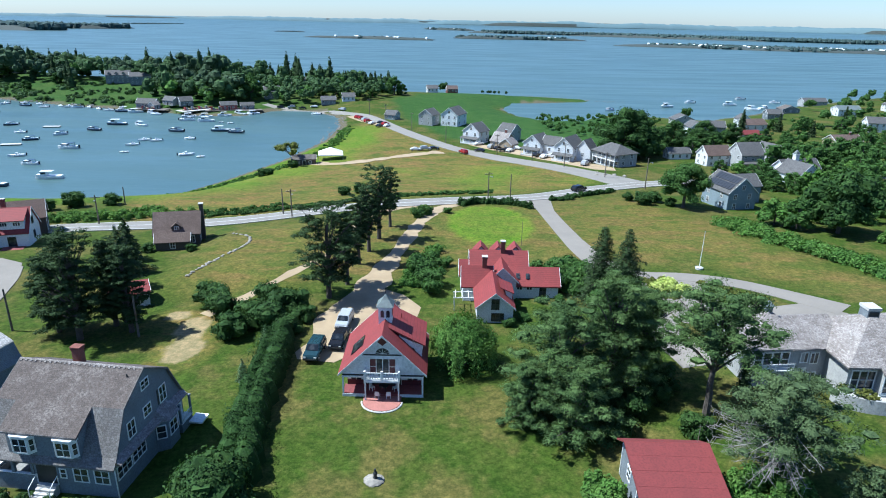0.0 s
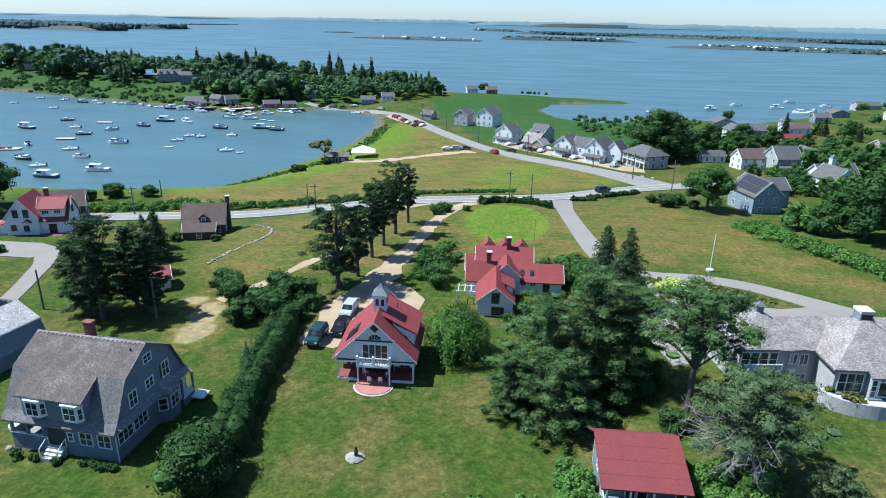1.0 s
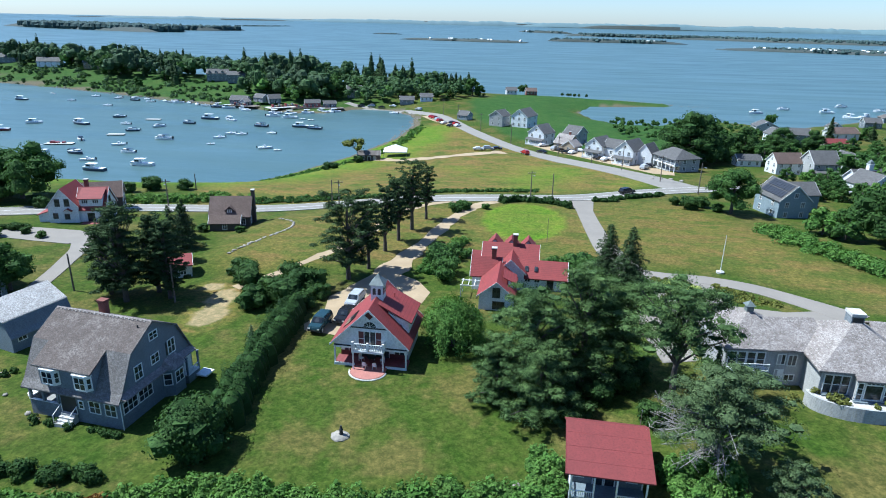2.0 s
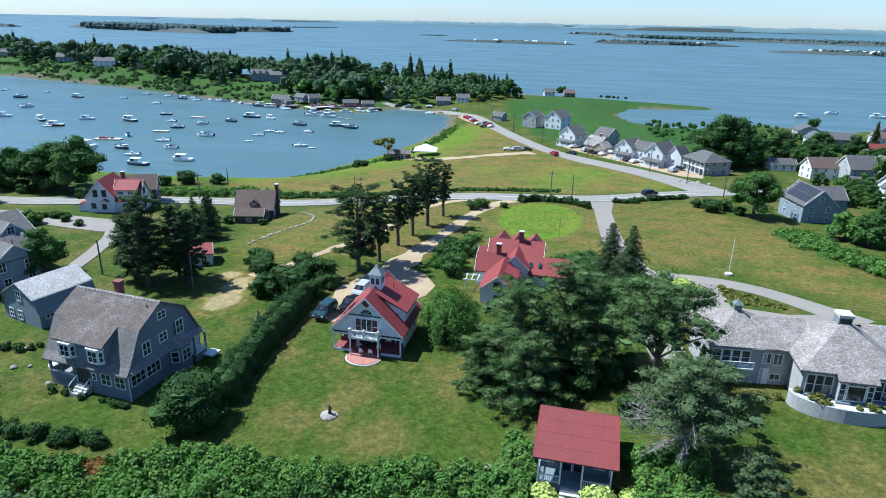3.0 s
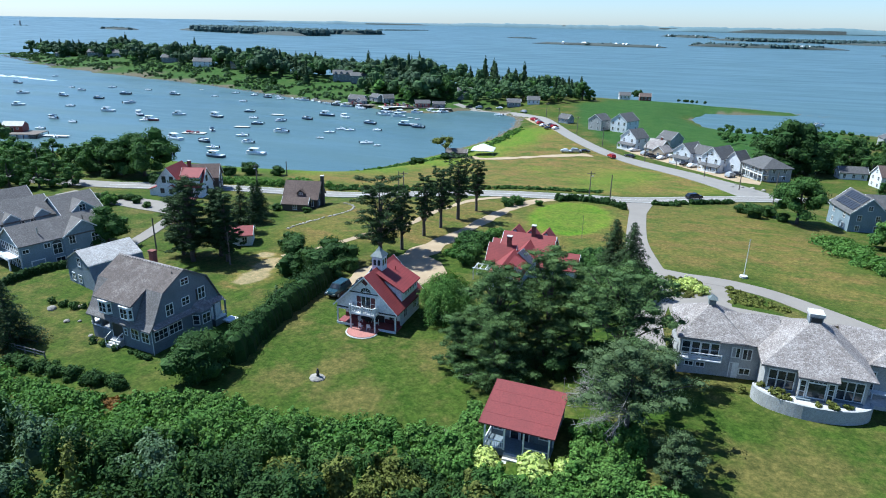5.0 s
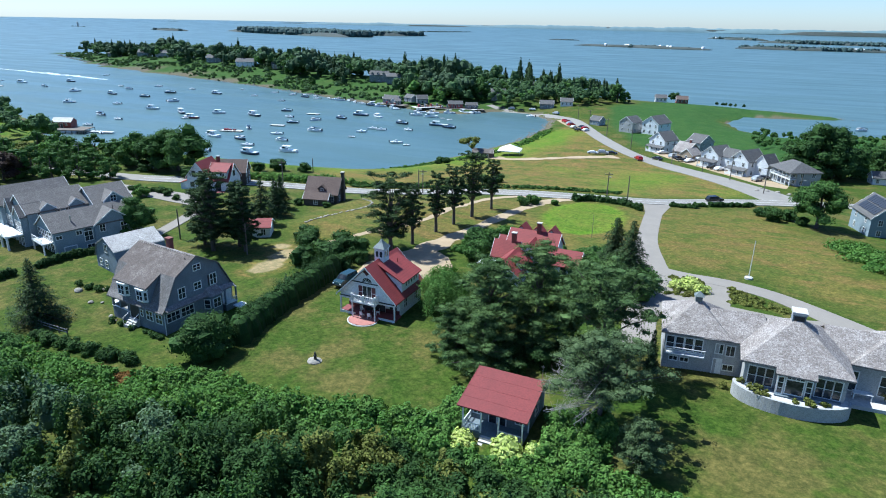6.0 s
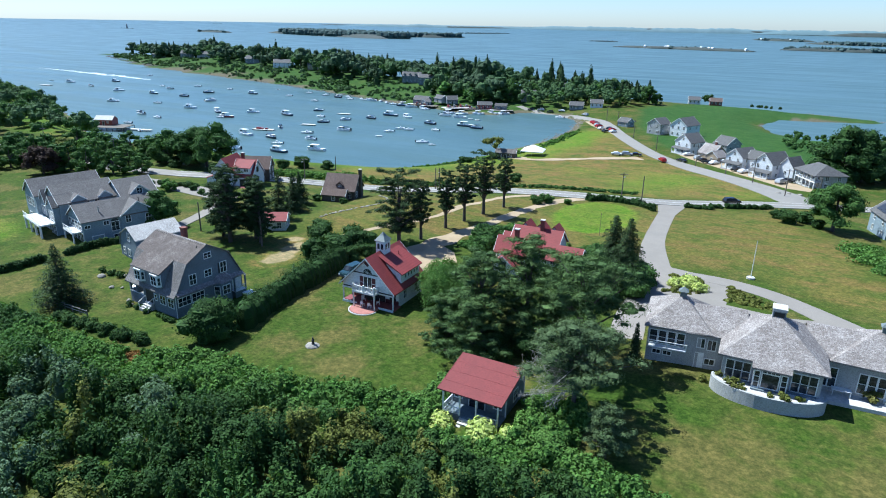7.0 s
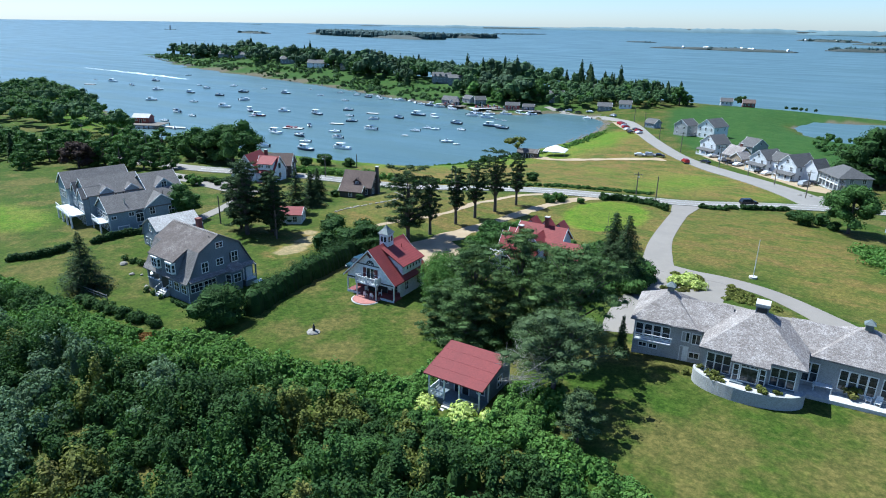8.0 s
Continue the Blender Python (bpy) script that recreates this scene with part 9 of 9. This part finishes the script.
fp = thing("flagpole", 44.6, 108.8, G(44.6, 108.8), 0, "plain white flagpole on a concrete base in the field", "flagpole")
part("shaft", Mesh().tube((0, 0, 0), (0, 0, 7.1), 0.075, 0.045, 10), WHITE, fp)
part("base", Mesh().plate([(0.7 * math.cos(a), 0.7 * math.sin(a)) for a in np.linspace(0, 6.0, 14)], -0.3, 0.35), CONCRETE, fp, "round concrete base")
part("ball", Mesh().tube((0, 0, 7.1), (0, 0, 7.25), 0.09, 0.05, 8), METAL, fp)
wp = thing("thin_post", 13.6, 122.6, G(13.6, 122.6), 0, "thin pale post at the edge of the oval lawn", "post")
part("shaft", Mesh().tube((0, 0, -0.2), (0, 0, 5.2), 0.05, 0.04, 7), POLE, wp)

fig = Mesh()
for z0, z1, r0, r1 in ((0.0, 0.2, 0.26, 0.2), (0.2, 0.65, 0.17, 0.22), (0.65, 0.85, 0.22, 0.1), (0.85, 1.1, 0.12, 0.1)):
    fig.tube((0, 0, z0), (0, 0, z1), r0, r1, 10)
statue = tagged(new("garden_statue", fig.data("garden_statue", DARK)), "small dark garden statue on a pale stone mound", "statue")
statue.matrix_basis = pose(-8.55, 51.3, G(-8.7, 51.3) + 0.3)
md = bmesh.new()
bmesh.ops.create_icosphere(md, subdivisions=3, radius=1.0)
for v in md.verts:
    k = 1 + 0.12 * noise.noise(v.co * 2.5)
    v.co = Vector((v.co.x * 1.05 * k, v.co.y * 0.95 * k, max(-0.3, v.co.z * 0.38 * k)))
mme = bpy.data.meshes.new("stone_mound")
md.to_mesh(mme)
md.free()
mme.materials.append(STONE)
mound = tagged(new("stone_mound", mme), "low pale stone mound on the lawn under a statue", "stone")
mound.matrix_basis = pose(-8.7, 51.3, G(-8.7, 51.3))


def boulder(seed):
    bm = bmesh.new()
    bmesh.ops.create_icosphere(bm, subdivisions=2, radius=0.5)
    for v in bm.verts:
        v.co *= 1 + 0.35 * noise.noise(v.co * 2 + Vector((seed, 0, 0)))
        v.co.z *= 0.62
    me = bpy.data.meshes.new("stone")
    bm.to_mesh(me)
    bm.free()
    me.materials.append(STONE)
    return me


ROCKS = [boulder(7 * k) for k in range(5)]
row = catmull([(-46.5, 102.0), (-45.0, 106.7), (-43.4, 112.3), (-41.8, 117.0), (-41.3, 121.6), (-43.4, 125.3), (-46.4, 126.8)], 0.75)
for i, (x, y) in enumerate(row):
    o = tagged(new("field_stone", ROCKS[i % 5]), "pale field stone in a curved border across the lawn", "stone", "border stones")
    s = rngb.uniform(0.4, 0.72)
    o.matrix_basis = pose(x + rngb.gauss(0, 0.12), y + rngb.gauss(0, 0.12), G(x, y) + 0.08, 0, 0, rngb.uniform(0, 360)) @ Matrix.Diagonal((s * 1.3, s, s, 1))
for i, (x, y, s) in enumerate(((-58.5, 54.2, 1.3), (-54.9, 56.6, 1.0), (-52.5, 51.8, 0.9), (-50.8, 52.6, 0.6), (10.6, 46.6, 1.0), (-45.2, 49.6, 0.7), (-43.4, 48.8, 0.6), (48, 207, 1.4), (51, 208, 1.3), (54, 207.5, 1.5), (57, 206, 1.3), (49.5, 212, 1.2))):
    o = tagged(new("boulder", ROCKS[i % 5]), "pale rounded boulder on the grass", "boulder")
    o.matrix_basis = pose(x, y, G(x, y) + 0.15 * s, 0, 0, 60 * i) @ Matrix.Diagonal((s, s, s, 1))

# rocks along the water's edge
for pts, nm in (([(-62, 300), (-60, 340), (-64, 375), (-75, 397)], "beach_rocks"), ([(-205, 396), (-273, 420), (-384, 460), (-546, 507), (-700, 562), (-884, 649)], "shore_ledge"), ([(60, 514), (106, 491), (128, 488)], "spit_rocks")):
    co, fs = [], []
    line = catmull(pts, 1.5)
    rk = np.random.default_rng(9)
    m = Mesh()
    for p in line:
        for _ in range(2):
            x, y, r = p[0] + rk.normal(0, 1.6), p[1] + rk.normal(0, 1.6), rk.uniform(0.25, 0.9)
            z = max(-0.2, G(x, y))
            m.add([(x - r, y - r * 0.8, z - 0.3), (x + r, y - r * 0.6, z - 0.3), (x + r * 0.8, y + r, z - 0.3), (x - r * 0.7, y + r * 0.8, z - 0.3), (x - r * 0.4, y - r * 0.3, z + r * 0.5), (x + r * 0.5, y - r * 0.2, z + r * 0.6), (x + r * 0.3, y + r * 0.5, z + r * 0.5)], [(0, 1, 5, 4), (1, 2, 6, 5), (2, 3, 6), (3, 0, 4), (3, 4, 6), (4, 5, 6)])
    tagged(part(nm, m, STONE), "weathered rocks along the water's edge", "rocks", kind="stuff")

# foam trail of a passing boat
FOAM = plain("sea_foam", (0.72, 0.76, 0.78), (0.5, 0.58, 0.62), 0.6, 0.8, 0.1, 0.2)
fm = Mesh()
trail = catmull([(-719, 446), (-592, 432), (-508, 420)], 6.0)
for i, p in enumerate(trail):
    w = 2.0 + 8.0 * max(0.0, 1 - abs(2 * i / len(trail) - 1.2))
    for k in range(3):
        x, y, r = p[0] + rk.normal(0, 2), p[1] + rk.normal(0, 0.25 * w), rk.uniform(0.5, 1.0)
        fm.add([(x - 3.4 * r, y, 0.03), (x, y - 0.5 * w * r, 0.04), (x + 3.4 * r, y - 0.2, 0.03), (x, y + 0.5 * w * r, 0.05)], [(0, 1, 2, 3)])
tagged(part("boat_wake", fm, FOAM), "thin white foam wake on the water", "wake", kind="stuff")


# rail fence above the thicket
fence = thing("rail_fence", -55.1, 42.8, G(-52, 42.6), -1, "weathered grey wooden rail fence above the thicket", "fence")
for k in range(6):
    part("post", Mesh().box(-0.07 + 1.9 * k, -0.07, -0.5, 0.07 + 1.9 * k, 0.07, 1.15), POLE, fence)
for z in (0.55, 1.0):
    part("rail", Mesh().box(-0.2, -0.05 - 0.07, z, 9.7, -0.075, z + 0.12), DEAD, fence)
